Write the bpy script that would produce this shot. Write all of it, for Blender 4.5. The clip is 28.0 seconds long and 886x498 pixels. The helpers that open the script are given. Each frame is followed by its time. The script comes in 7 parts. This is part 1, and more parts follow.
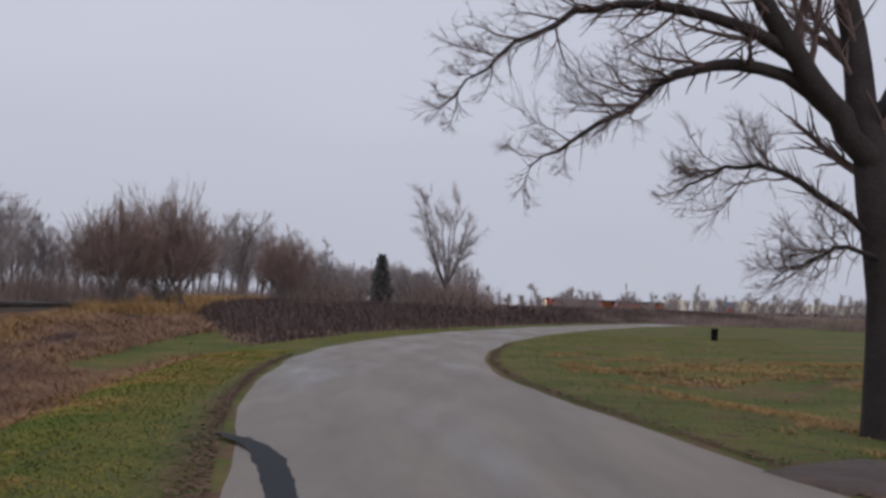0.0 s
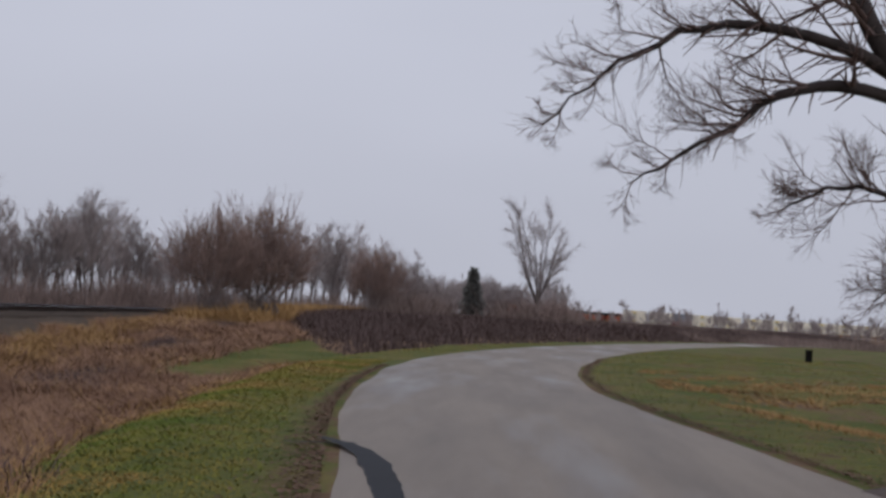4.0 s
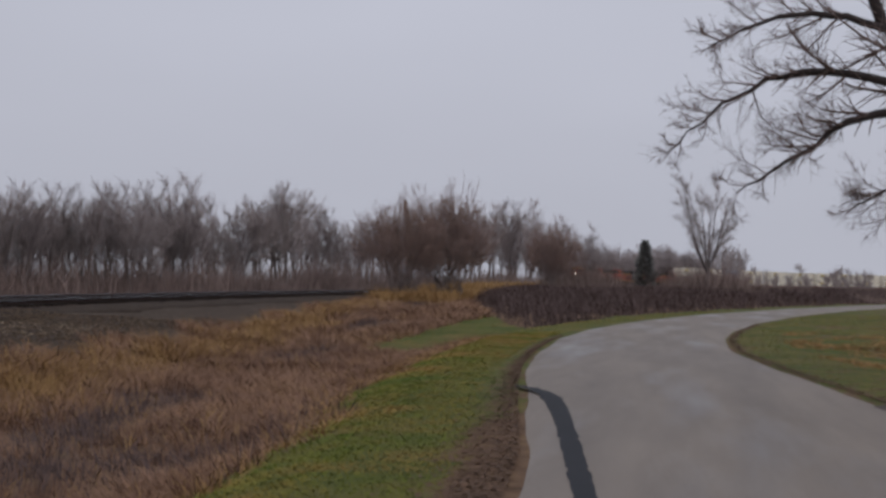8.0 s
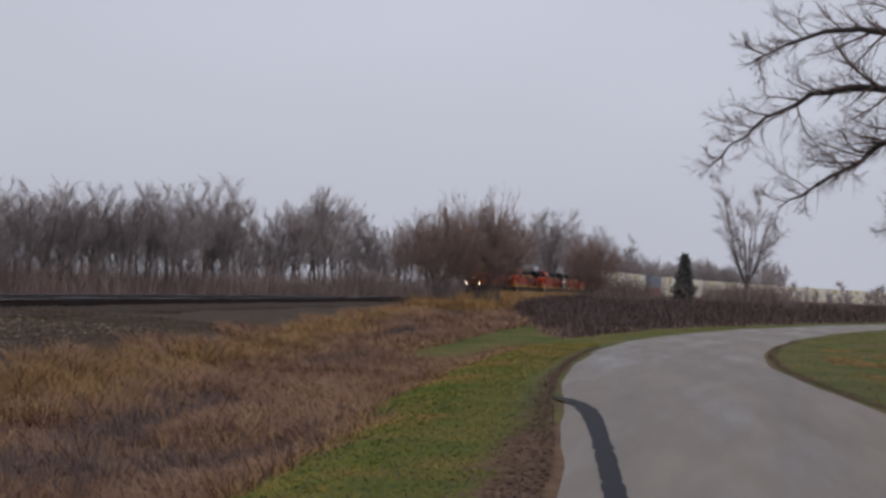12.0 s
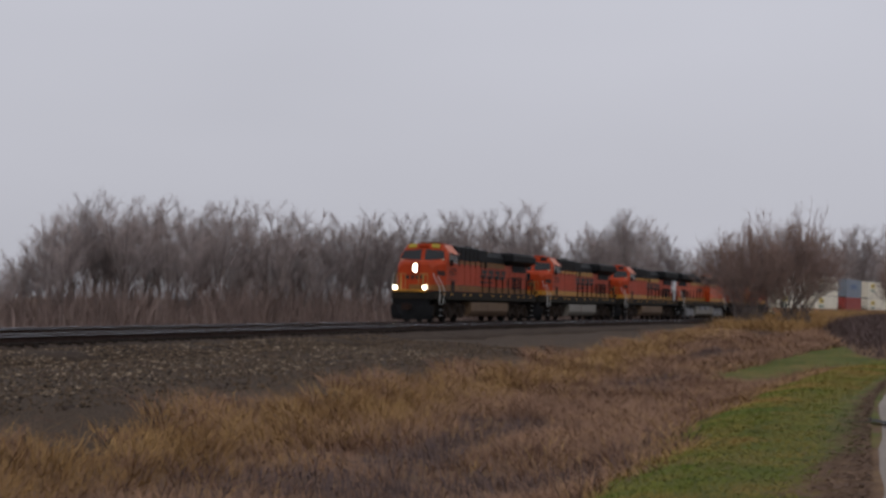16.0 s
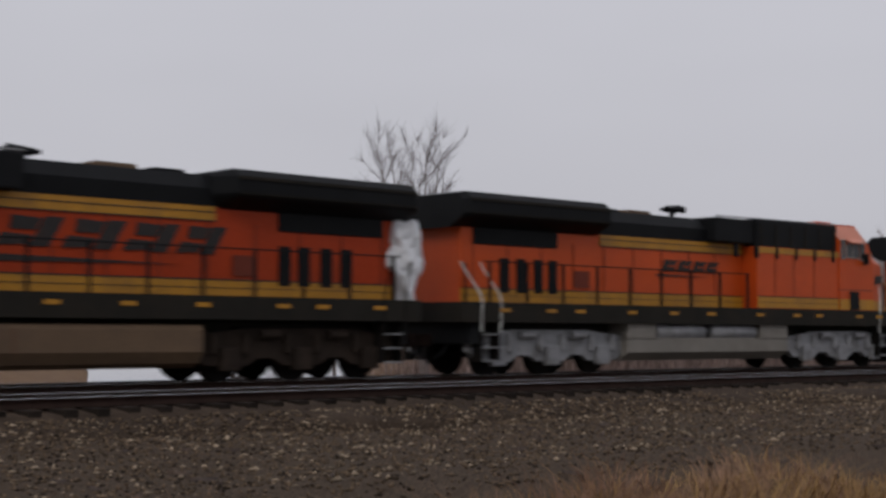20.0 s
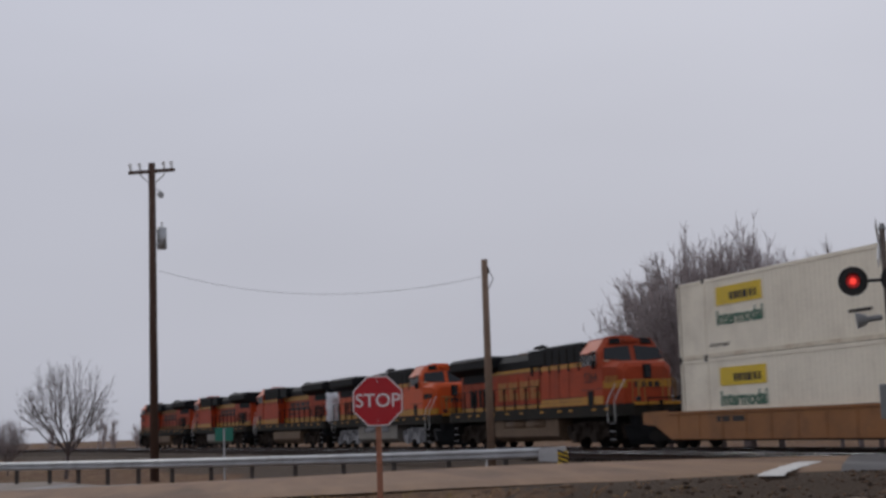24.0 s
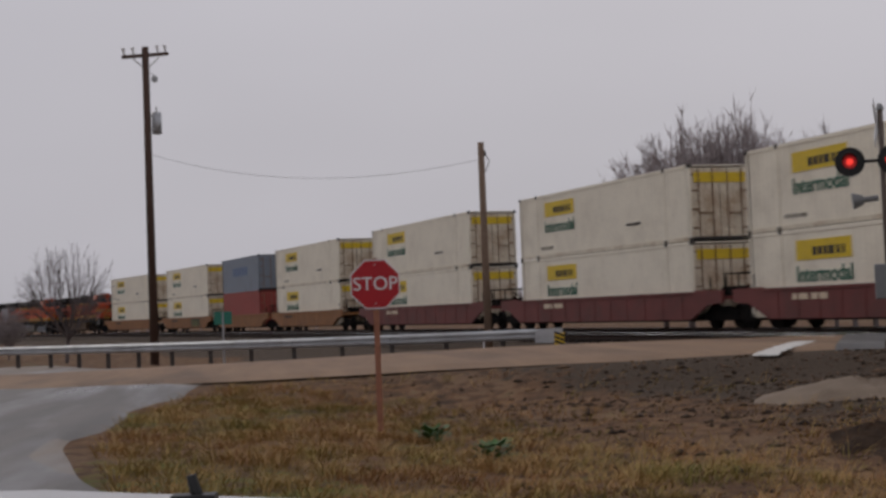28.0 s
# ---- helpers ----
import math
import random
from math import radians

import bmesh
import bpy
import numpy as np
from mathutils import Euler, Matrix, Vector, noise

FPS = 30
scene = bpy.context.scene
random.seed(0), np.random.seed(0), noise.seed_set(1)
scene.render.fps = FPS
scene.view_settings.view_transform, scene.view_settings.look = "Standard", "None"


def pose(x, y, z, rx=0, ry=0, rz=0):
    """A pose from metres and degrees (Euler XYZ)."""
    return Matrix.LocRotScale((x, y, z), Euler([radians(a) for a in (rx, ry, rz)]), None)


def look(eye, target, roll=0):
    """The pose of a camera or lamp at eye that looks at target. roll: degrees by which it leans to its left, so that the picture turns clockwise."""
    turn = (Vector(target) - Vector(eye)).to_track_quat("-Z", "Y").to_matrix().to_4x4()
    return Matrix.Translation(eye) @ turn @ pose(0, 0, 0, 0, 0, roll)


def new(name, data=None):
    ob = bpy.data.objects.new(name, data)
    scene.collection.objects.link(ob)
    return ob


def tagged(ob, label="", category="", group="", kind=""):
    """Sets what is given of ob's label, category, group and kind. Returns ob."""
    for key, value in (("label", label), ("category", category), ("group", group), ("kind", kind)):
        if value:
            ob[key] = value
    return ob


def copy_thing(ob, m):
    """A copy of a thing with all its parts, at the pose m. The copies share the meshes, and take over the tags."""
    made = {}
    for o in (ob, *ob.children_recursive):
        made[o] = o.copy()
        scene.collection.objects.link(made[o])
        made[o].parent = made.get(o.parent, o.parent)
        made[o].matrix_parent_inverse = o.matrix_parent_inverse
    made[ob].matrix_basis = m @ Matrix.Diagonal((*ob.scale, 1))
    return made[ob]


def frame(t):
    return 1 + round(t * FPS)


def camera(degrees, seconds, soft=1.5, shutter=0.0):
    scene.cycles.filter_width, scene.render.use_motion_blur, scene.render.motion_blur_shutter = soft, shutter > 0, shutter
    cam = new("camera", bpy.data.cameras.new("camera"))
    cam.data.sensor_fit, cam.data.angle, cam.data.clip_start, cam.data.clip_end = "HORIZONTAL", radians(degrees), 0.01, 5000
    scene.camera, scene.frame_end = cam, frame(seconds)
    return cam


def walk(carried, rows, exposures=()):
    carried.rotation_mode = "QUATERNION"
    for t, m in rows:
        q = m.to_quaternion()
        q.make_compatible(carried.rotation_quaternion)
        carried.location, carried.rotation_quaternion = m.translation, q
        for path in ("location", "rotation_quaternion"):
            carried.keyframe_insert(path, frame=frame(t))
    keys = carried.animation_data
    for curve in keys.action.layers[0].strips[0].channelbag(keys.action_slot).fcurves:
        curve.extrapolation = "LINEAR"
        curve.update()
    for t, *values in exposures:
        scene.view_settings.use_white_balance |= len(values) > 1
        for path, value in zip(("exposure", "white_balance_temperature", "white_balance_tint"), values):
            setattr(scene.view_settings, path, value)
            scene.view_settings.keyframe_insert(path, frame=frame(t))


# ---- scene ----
LENS, SECONDS = 33.72, 28.0
EYE = 1.65


def aim(yaw, pitch, roll, x, y, z):
    """Pose that looks yaw degrees left of +Y and pitch degrees up."""
    a, b = radians(yaw), radians(pitch)
    return look((x, y, z), (x - math.sin(a) * math.cos(b), y + math.cos(a) * math.cos(b), z + math.sin(b)), roll)


cam = camera(LENS, SECONDS, soft=3.0, shutter=0.18)
PATH = [
    (0, -1.375, 2.175, 1.72, -0.524, 7.593, 1.436),
    (0.5, -1.649, 2.181, 2.176, -0.524, 7.59, 1.432),
    (1, -1.845, 2.178, 2.273, -0.53, 7.61, 1.431),
    (1.5, -1.197, 1.588, 2.045, -0.531, 7.583, 1.433),
    (2, 0.959, 1.602, 3.28, -0.512, 7.52, 1.435),
    (2.5, 1.925, 1.713, 3.187, -0.529, 7.497, 1.437),
    (3, 3.551, 2.6, 2.846, -0.516, 7.407, 1.443),
    (3.5, 2.05, 2.514, 3.046, -0.697, 7.575, 1.394),
    (5.5, 3.843, 2.988, 2.513, -0.247, 3.285, 1.574),
    (6, 4.334, 3.053, 1.985, -0.075, 1.277, 1.626),
    (6.5, 4.054, 2.609, 2.314, 0, 0, 1.65),
    (7, 5.763, 2.511, 2.647, 0, 0, 1.65),
    (7.5, 8.003, 2.23, 1.628, 0, 0, 1.65),
    (8, 9.018, 1.273, 0.895, 0, 0, 1.65),
    (8.5, 10.487, 1.19, 0.474, 0, 0, 1.65),
    (9, 10.63, 2.421, 1.541, 0, 0, 1.65),
    (9.5, 10.21, 2.466, 1.69, 0, 0, 1.65),
    (10, 10.052, 2.375, 1.851, 0, 0, 1.65),
    (10.5, 10.066, 2.042, 1.892, 0, 0, 1.65),
    (11, 10.186, 1.761, 2.195, 0, 0, 1.65),
    (11.5, 10.343, 1.616, 2.169, 0, 0, 1.65),
    (13.5, 12.354, 1.476, 2.043, 0, 0, 1.65),
    (14, 13.705, 1.633, 1.346, 0, 0, 1.65),
    (14.5, 15.499, 1.816, 0.858, 0, 0, 1.65),
    (15, 17.031, 1.903, 1.388, 0, 0, 1.65),
    (15.5, 19.834, 1.989, 0.962, 0, 0, 1.65),
    (16, 22.374, 2.144, 1.078, 0, 0, 1.65),
    (16.5, 25.436, 2.296, 0.873, 0, 0, 1.65),
    (17, 32.022, 2.594, -0.115, 0, 0, 1.65),
    (17.5, 39.113, 2.874, -0.694, 0, 0, 1.65),
    (18, 50.015, 3.176, -0.766, 0, 0, 1.65),
    (18.5, 52.747, 3.227, -0.556, 0, 0, 1.65),
    (19, 53.037, 3.206, -0.055, 0, 0, 1.65),
    (19.5, 53.123, 3.246, 0.112, 0, 0, 1.65),
    (20, 53.182, 3.267, 0.199, 0, 0, 1.65),
    (20.5, 53.203, 3.277, 0.29, 0, 0, 1.65),
    (22.5, 116.0, 2.618, -3.913, 0, 0, 1.65),
    (22.9, 147.809, 4.961, -6.571, 0, 0, 1.65),
    (23, 153.231, 5.298, -4.663, 0, 0, 1.65),
    (23.2, 162.384, 3.328, -4.133, 0, 0, 1.65),
    (23.5, 168.176, 4.61, -3.394, 0, 0, 1.65),
    (24, 173.109, 6.979, -1.923, 0, 0, 1.65),
    (24.5, 173.18, 4.042, -1.412, 0, 0, 1.65),
    (25, 173.364, 3.625, -1.713, 0, 0, 1.65),
    (25.5, 173.462, 2.883, -2.1, 0, 0, 1.65),
    (26, 173.297, 2.929, -2.361, 0, 0, 1.65),
    (26.5, 173.335, 2.676, -2.097, 0, 0, 1.65),
    (27, 173.435, 2.468, -2.283, 0, 0, 1.65),
    (27.5, 173.338, 2.428, -2.092, 0, 0, 1.65),
    (28, 173.143, 2.404, -2.28, 0, 0, 1.65),
]
LOOKS = [(0, 0.17, 6350, 10), (3.5, 0.14, 6350, 10), (6, -0.04, 6500, 10), (8, 0.02, 6450, 10), (9, 0.15, 6300, 9), (13, 0.15, 6500, 10), (17, 0.1, 6750, 9), (20.5, 0.11, 6850, 9), (22.5, 0.1, 6300, 9), (23.3, 0.06, 6400, 9), (24.1, -0.02, 6550, 10), (24.9, -0.04, 6850, 11), (28, -0.1, 6950, 12)]
walk(cam, [(r[0], aim(*r[1:])) for r in PATH], LOOKS)

# ---------------------------------------------------------------- light
world = bpy.data.worlds.new("overcast")
scene.world = world
world.use_nodes = True
wn, wl = world.node_tree.nodes, world.node_tree.links
wn.clear()
sky = wn.new("ShaderNodeTexSky")
sky.sky_type, sky.sun_disc = "NISHITA", False
sky.sun_elevation, sky.sun_rotation = radians(38), radians(200)
sky.dust_density, sky.air_density = 6.0, 1.0
w_bw = wn.new("ShaderNodeHueSaturation")
w_bw.inputs["Saturation"].default_value = 0.25
w_sky = wn.new("ShaderNodeBackground")
w_sky.inputs[1].default_value = 0.004
# the cloud deck: brighter overhead, paler and greyer towards the horizon, with faint bands
w_co = wn.new("ShaderNodeTexCoord")
w_sep = wn.new("ShaderNodeSeparateXYZ")
w_ramp = wn.new("ShaderNodeValToRGB")
w_ramp.color_ramp.elements[0].position, w_ramp.color_ramp.elements[0].color = 0.0, (0.475, 0.485, 0.555, 1)
w_ramp.color_ramp.elements[1].position, w_ramp.color_ramp.elements[1].color = 0.45, (0.55, 0.57, 0.665, 1)
w_noise = wn.new("ShaderNodeTexNoise")
w_noise.inputs["Scale"].default_value, w_noise.inputs["Detail"].default_value = 1.7, 3.0
w_map = wn.new("ShaderNodeMapRange")
w_map.inputs["To Min"].default_value, w_map.inputs["To Max"].default_value = 0.86, 1.14
w_vec = wn.new("ShaderNodeMapping")
w_vec.inputs["Scale"].default_value = (1.0, 1.0, 3.2)
w_mul = wn.new("ShaderNodeMixRGB")
w_mul.blend_type, w_mul.inputs[0].default_value = "MULTIPLY", 1.0
w_cl = wn.new("ShaderNodeBackground")
w_cl.inputs[1].default_value = 0.92
w_add, w_out = wn.new("ShaderNodeAddShader"), wn.new("ShaderNodeOutputWorld")
for a, b in ((sky.outputs[0], w_bw.inputs["Color"]), (w_bw.outputs[0], w_sky.inputs[0]), (w_co.outputs["Generated"], w_sep.inputs[0]),
             (w_sep.outputs[2], w_ramp.inputs[0]), (w_co.outputs["Generated"], w_vec.inputs[0]), (w_vec.outputs[0], w_noise.inputs["Vector"]), (w_noise.outputs[0], w_map.inputs[0]),
             (w_ramp.outputs[0], w_mul.inputs[1]), (w_map.outputs[0], w_mul.inputs[2]), (w_mul.outputs[0], w_cl.inputs[0]),
             (w_sky.outputs[0], w_add.inputs[0]), (w_cl.outputs[0], w_add.inputs[1]), (w_add.outputs[0], w_out.inputs[0])):
    wl.new(a, b)
sun = new("sun", bpy.data.lights.new("sun", "SUN"))
sun.data.energy, sun.data.angle, sun.data.color = 0.5, radians(25), (1.0, 0.97, 0.93)
sun.matrix_world = look((60, -90, 80), (0, 0, 0))
scene.view_settings.exposure = 0.0


# ---------------------------------------------------------------- materials
def material(name, col, rough=0.7, metal=0.0, vary=0.25, scale=3.0, fine=40.0, bump=0.15, dirt=None, dirt_amount=0.4, spec=0.4, island=0.0, obvary=0.0, emit=0.0, stretch=(1, 1, 1)):
    """Principled surface with variation at two scales, stains of their own colour and a fine relief."""
    m = bpy.data.materials.new(name)
    m.use_nodes = True
    n, l = m.node_tree.nodes, m.node_tree.links
    b = n["Principled BSDF"]
    tc, mp = n.new("ShaderNodeTexCoord"), n.new("ShaderNodeMapping")
    mp.inputs["Scale"].default_value = stretch
    l.new(tc.outputs["Object"], mp.inputs[0])
    n1, n2 = n.new("ShaderNodeTexNoise"), n.new("ShaderNodeTexNoise")
    n1.inputs["Scale"].default_value, n1.inputs["Detail"].default_value = scale, 5
    n2.inputs["Scale"].default_value, n2.inputs["Detail"].default_value = fine, 4
    l.new(mp.outputs[0], n1.inputs["Vector"]), l.new(mp.outputs[0], n2.inputs["Vector"])
    add = n.new("ShaderNodeMath")
    add.operation = "ADD"
    l.new(n1.outputs[0], add.inputs[0]), l.new(n2.outputs[0], add.inputs[1])
    mr = n.new("ShaderNodeMapRange")
    mr.inputs["From Min"].default_value, mr.inputs["From Max"].default_value = 0.6, 1.4
    mr.inputs["To Min"].default_value, mr.inputs["To Max"].default_value = 1 - vary, 1 + vary
    l.new(add.outputs[0], mr.inputs[0])
    mul = n.new("ShaderNodeMixRGB")
    mul.blend_type, mul.inputs[0].default_value = "MULTIPLY", 1.0
    mul.inputs[1].default_value = (*col, 1)
    l.new(mr.outputs[0], mul.inputs[2])
    out = mul.outputs[0]
    if dirt:
        n3 = n.new("ShaderNodeTexNoise")
        n3.inputs["Scale"].default_value, n3.inputs["Detail"].default_value, n3.inputs["Roughness"].default_value = scale * 0.6, 7, 0.7
        l.new(mp.outputs[0], n3.inputs["Vector"])
        dr = n.new("ShaderNodeMapRange")
        dr.inputs["From Min"].default_value, dr.inputs["From Max"].default_value = 0.48, 0.7
        dr.inputs["To Max"].default_value = dirt_amount
        l.new(n3.outputs[0], dr.inputs[0])
        mix = n.new("ShaderNodeMixRGB")
        mix.inputs[2].default_value = (*dirt, 1)
        l.new(dr.outputs[0], mix.inputs[0]), l.new(out, mix.inputs[1])
        out = mix.outputs[0]
    for amount, source in ((island, "island"), (obvary, "object")):
        if amount:
            if source == "island":
                g = n.new("ShaderNodeNewGeometry").outputs["Random Per Island"]
            else:
                g = n.new("ShaderNodeObjectInfo").outputs["Random"]
            r2 = n.new("ShaderNodeMapRange")
            r2.inputs["To Min"].default_value, r2.inputs["To Max"].default_value = 1 - amount, 1 + amount
            l.new(g, r2.inputs[0])
            m2 = n.new("ShaderNodeMixRGB")
            m2.blend_type, m2.inputs[0].default_value = "MULTIPLY", 1.0
            l.new(out, m2.inputs[1]), l.new(r2.outputs[0], m2.inputs[2])
            out = m2.outputs[0]
    l.new(out, b.inputs["Base Color"])
    b.inputs["Roughness"].default_value, b.inputs["Metallic"].default_value = rough, metal
    b.inputs["Specular IOR Level"].default_value = spec
    if bump:
        bp = n.new("ShaderNodeBump")
        bp.inputs["Strength"].default_value, bp.inputs["Distance"].default_value = bump, 0.02
        l.new(n2.outputs[0], bp.inputs["Height"]), l.new(bp.outputs[0], b.inputs["Normal"])
    if emit:
        b.inputs["Emission Color"].default_value, b.inputs["Emission Strength"].default_value = (*col, 1), emit
    return m


def ground_material():
    """Earth, mown green grass, straw-coloured litter and grey gravel, laid out by the zone attribute and broken up by noise."""
    m = bpy.data.materials.new("ground_cover")
    m.use_nodes = True
    n, l = m.node_tree.nodes, m.node_tree.links
    b = n["Principled BSDF"]
    tc, at = n.new("ShaderNodeTexCoord"), n.new("ShaderNodeAttribute")
    at.attribute_name = "zone"
    sep = n.new("ShaderNodeSeparateXYZ")
    l.new(at.outputs["Vector"], sep.inputs[0])

    def nz(scale, detail=6):
        t = n.new("ShaderNodeTexNoise")
        t.inputs["Scale"].default_value, t.inputs["Detail"].default_value, t.inputs["Roughness"].default_value = scale, detail, 0.65
        l.new(tc.outputs["Object"], t.inputs["Vector"])
        return t.outputs[0]

    def ramp(src, *stops):
        r = n.new("ShaderNodeValToRGB")
        e = r.color_ramp.elements
        e[0].position, e[0].color = stops[0][0], (*stops[0][1], 1)
        e[1].position, e[1].color = stops[-1][0], (*stops[-1][1], 1)
        for p, c in stops[1:-1]:
            e.new(p).color = (*c, 1)
        l.new(src, r.inputs[0])
        return r.outputs[0]

    big, mid, small = nz(0.35), nz(2.2), nz(26.0)
    earth = ramp(mid, (0.33, (0.05, 0.028, 0.017)), (0.45, (0.11, 0.062, 0.035)), (0.55, (0.165, 0.085, 0.042)), (0.68, (0.25, 0.165, 0.1)))
    green = ramp(big, (0.34, (0.06, 0.08, 0.016)), (0.5, (0.1, 0.11, 0.026)), (0.66, (0.17, 0.13, 0.045)))
    straw = ramp(mid, (0.3, (0.09, 0.052, 0.031)), (0.52, (0.17, 0.102, 0.06)), (0.72, (0.25, 0.155, 0.082)))
    gravel = ramp(small, (0.32, (0.025, 0.017, 0.011)), (0.5, (0.064, 0.044, 0.03)), (0.7, (0.14, 0.102, 0.072)))

    def mix(mask, base, top):
        s = n.new("ShaderNodeMath")
        s.operation = "ADD"
        l.new(mask, s.inputs[0])
        q = n.new("ShaderNodeMapRange")
        q.inputs["To Min"].default_value, q.inputs["To Max"].default_value = -0.55, 0.55
        q.inputs["From Min"].default_value, q.inputs["From Max"].default_value = 0.3, 0.7
        l.new(mid, q.inputs[0]), l.new(q.outputs[0], s.inputs[1])
        k = n.new("ShaderNodeMapRange")
        k.inputs["From Min"].default_value, k.inputs["From Max"].default_value = 0.35, 0.65
        l.new(s.outputs[0], k.inputs[0])
        x = n.new("ShaderNodeMixRGB")
        l.new(k.outputs[0], x.inputs[0]), l.new(base, x.inputs[1]), l.new(top, x.inputs[2])
        return x.outputs[0]

    c = mix(sep.outputs[1], earth, straw)
    c = mix(sep.outputs[0], c, green)
    c = mix(sep.outputs[2], c, gravel)
    l.new(c, b.inputs["Base Color"])
    b.inputs["Roughness"].default_value, b.inputs["Specular IOR Level"].default_value = 0.9, 0.15
    bp = n.new("ShaderNodeBump")
    bp.inputs["Strength"].default_value, bp.inputs["Distance"].default_value = 0.6, 0.05
    l.new(small, bp.inputs["Height"]), l.new(bp.outputs[0], b.inputs["Normal"])
    return m


def road_material(name, dry, wet, puddle=0.5, spec=0.5):
    """Worn, damp pavement: pale aggregate, dark damp stains, glossy films of water."""
    m = bpy.data.materials.new(name)
    m.use_nodes = True
    n, l = m.node_tree.nodes, m.node_tree.links
    b = n["Principled BSDF"]
    tc = n.new("ShaderNodeTexCoord")

    def nz(scale, detail=6, rough=0.6, squash=(1, 1, 1)):
        mp = n.new("ShaderNodeMapping")
        mp.inputs["Scale"].default_value = squash
        l.new(tc.outputs["Object"], mp.inputs[0])
        t = n.new("ShaderNodeTexNoise")
        t.inputs["Scale"].default_value, t.inputs["Detail"].default_value, t.inputs["Roughness"].default_value = scale, detail, rough
        l.new(mp.outputs[0], t.inputs["Vector"])
        return t.outputs[0]

    def rng(src, a, c, lo=0.0, hi=1.0):
        r = n.new("ShaderNodeMapRange")
        r.inputs["From Min"].default_value, r.inputs["From Max"].default_value = a, c
        r.inputs["To Min"].default_value, r.inputs["To Max"].default_value = lo, hi
        l.new(src, r.inputs[0])
        return r.outputs[0]

    big, mid, fine = nz(0.5, 5, 0.55, (1, 0.14, 1)), nz(1.3, 5, 0.6, (1, 0.12, 1)), nz(90.0, 3)
    x = n.new("ShaderNodeMixRGB")
    x.inputs[1].default_value, x.inputs[2].default_value = (*dry, 1), (*wet, 1)
    l.new(rng(mid, 0.35, 0.7), x.inputs[0])
    y = n.new("ShaderNodeMixRGB")
    y.blend_type, y.inputs[0].default_value = "MULTIPLY", 1.0
    l.new(x.outputs[0], y.inputs[1]), l.new(rng(fine, 0.3, 0.7, 0.78, 1.2), y.inputs[2])
    z = n.new("ShaderNodeMixRGB")
    z.blend_type = "MULTIPLY"
    z.inputs[2].default_value = (0.72, 0.72, 0.75, 1)
    film = rng(big, 0.52, 0.64)
    l.new(film, z.inputs[0]), l.new(y.outputs[0], z.inputs[1])
    l.new(z.outputs[0], b.inputs["Base Color"])
    l.new(rng(big, 0.5, 0.66, 0.62, 0.62 - 0.5 * puddle), b.inputs["Roughness"])
    b.inputs["Specular IOR Level"].default_value = spec
    bp = n.new("ShaderNodeBump")
    bp.inputs["Strength"].default_value, bp.inputs["Distance"].default_value = 0.25, 0.01
    l.new(fine, bp.inputs["Height"]), l.new(bp.outputs[0], b.inputs["Normal"])
    return m


GROUND = ground_material()
ROAD = road_material("damp_concrete", (0.23, 0.185, 0.145), (0.15, 0.12, 0.096), 0.6, 0.4)
APRON = road_material("worn_grey_asphalt", (0.13, 0.117, 0.108), (0.08, 0.073, 0.07), 0.75, 0.45)
TANROAD = road_material("sandy_road", (0.27, 0.168, 0.1), (0.19, 0.117, 0.071), 0.0, 0.12)
ASPHALT = road_material("damp_asphalt", (0.06, 0.057, 0.06), (0.038, 0.036, 0.039), 0.5)
SEAL = material("tar_seal", (0.016, 0.017, 0.021), 0.75, vary=0.4, scale=4, spec=0.2)
BALLAST = material("ballast_stone", (0.05, 0.034, 0.023), 0.9, vary=0.5, scale=2.0, fine=18, bump=1.0, dirt=(0.03, 0.02, 0.015), dirt_amount=0.7, spec=0.15)
STONE = material("loose_stone", (0.1, 0.07, 0.046), 0.9, vary=0.3, scale=6, island=0.9, spec=0.15)
RUST = material("rusty_steel", (0.024, 0.014, 0.011), 0.85, 0.0, vary=0.4, scale=3, spec=0.1)
SHINE = material("worn_rail_head", (0.85, 0.85, 0.86), 0.18, 1.0, vary=0.1)
TIE = material("weathered_tie", (0.02, 0.015, 0.012), 0.9, vary=0.4, scale=5, obvary=0.3, spec=0.1)
# Far bark and twigs have mist painted in as a paler base colour.
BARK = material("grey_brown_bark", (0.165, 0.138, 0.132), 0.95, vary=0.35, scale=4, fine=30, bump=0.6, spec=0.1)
# The lane tree's bark goes without that paleness.
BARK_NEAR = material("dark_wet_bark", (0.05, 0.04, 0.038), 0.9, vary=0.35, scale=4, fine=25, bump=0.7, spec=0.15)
TWIG = material("mist_paled_twig", (0.3, 0.25, 0.24), 0.95, vary=0.25, scale=0.5, bump=0.0, spec=0.1, obvary=0.3)
# Twigs of nearer trees: darker, without the mist paleness put into TWIG.
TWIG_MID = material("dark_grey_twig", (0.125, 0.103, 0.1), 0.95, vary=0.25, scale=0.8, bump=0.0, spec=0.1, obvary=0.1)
# Crossing and field-edge twigs, paled in colour for their distance too.
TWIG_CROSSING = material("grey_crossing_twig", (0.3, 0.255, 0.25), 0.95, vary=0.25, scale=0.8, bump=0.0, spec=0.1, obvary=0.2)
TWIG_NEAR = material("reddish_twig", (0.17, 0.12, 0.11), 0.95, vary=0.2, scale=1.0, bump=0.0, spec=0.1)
WILLOW = material("russet_willow_twig", (0.25, 0.175, 0.15), 0.95, vary=0.25, scale=0.6, bump=0.0, spec=0.1)
# Distant brush, its colour lightened to carry the mist as well.
BRUSH = material("mist_paled_dry_brush", (0.24, 0.18, 0.16), 0.95, vary=0.45, scale=0.12, fine=0.9, bump=0.0, spec=0.05, island=0.3)
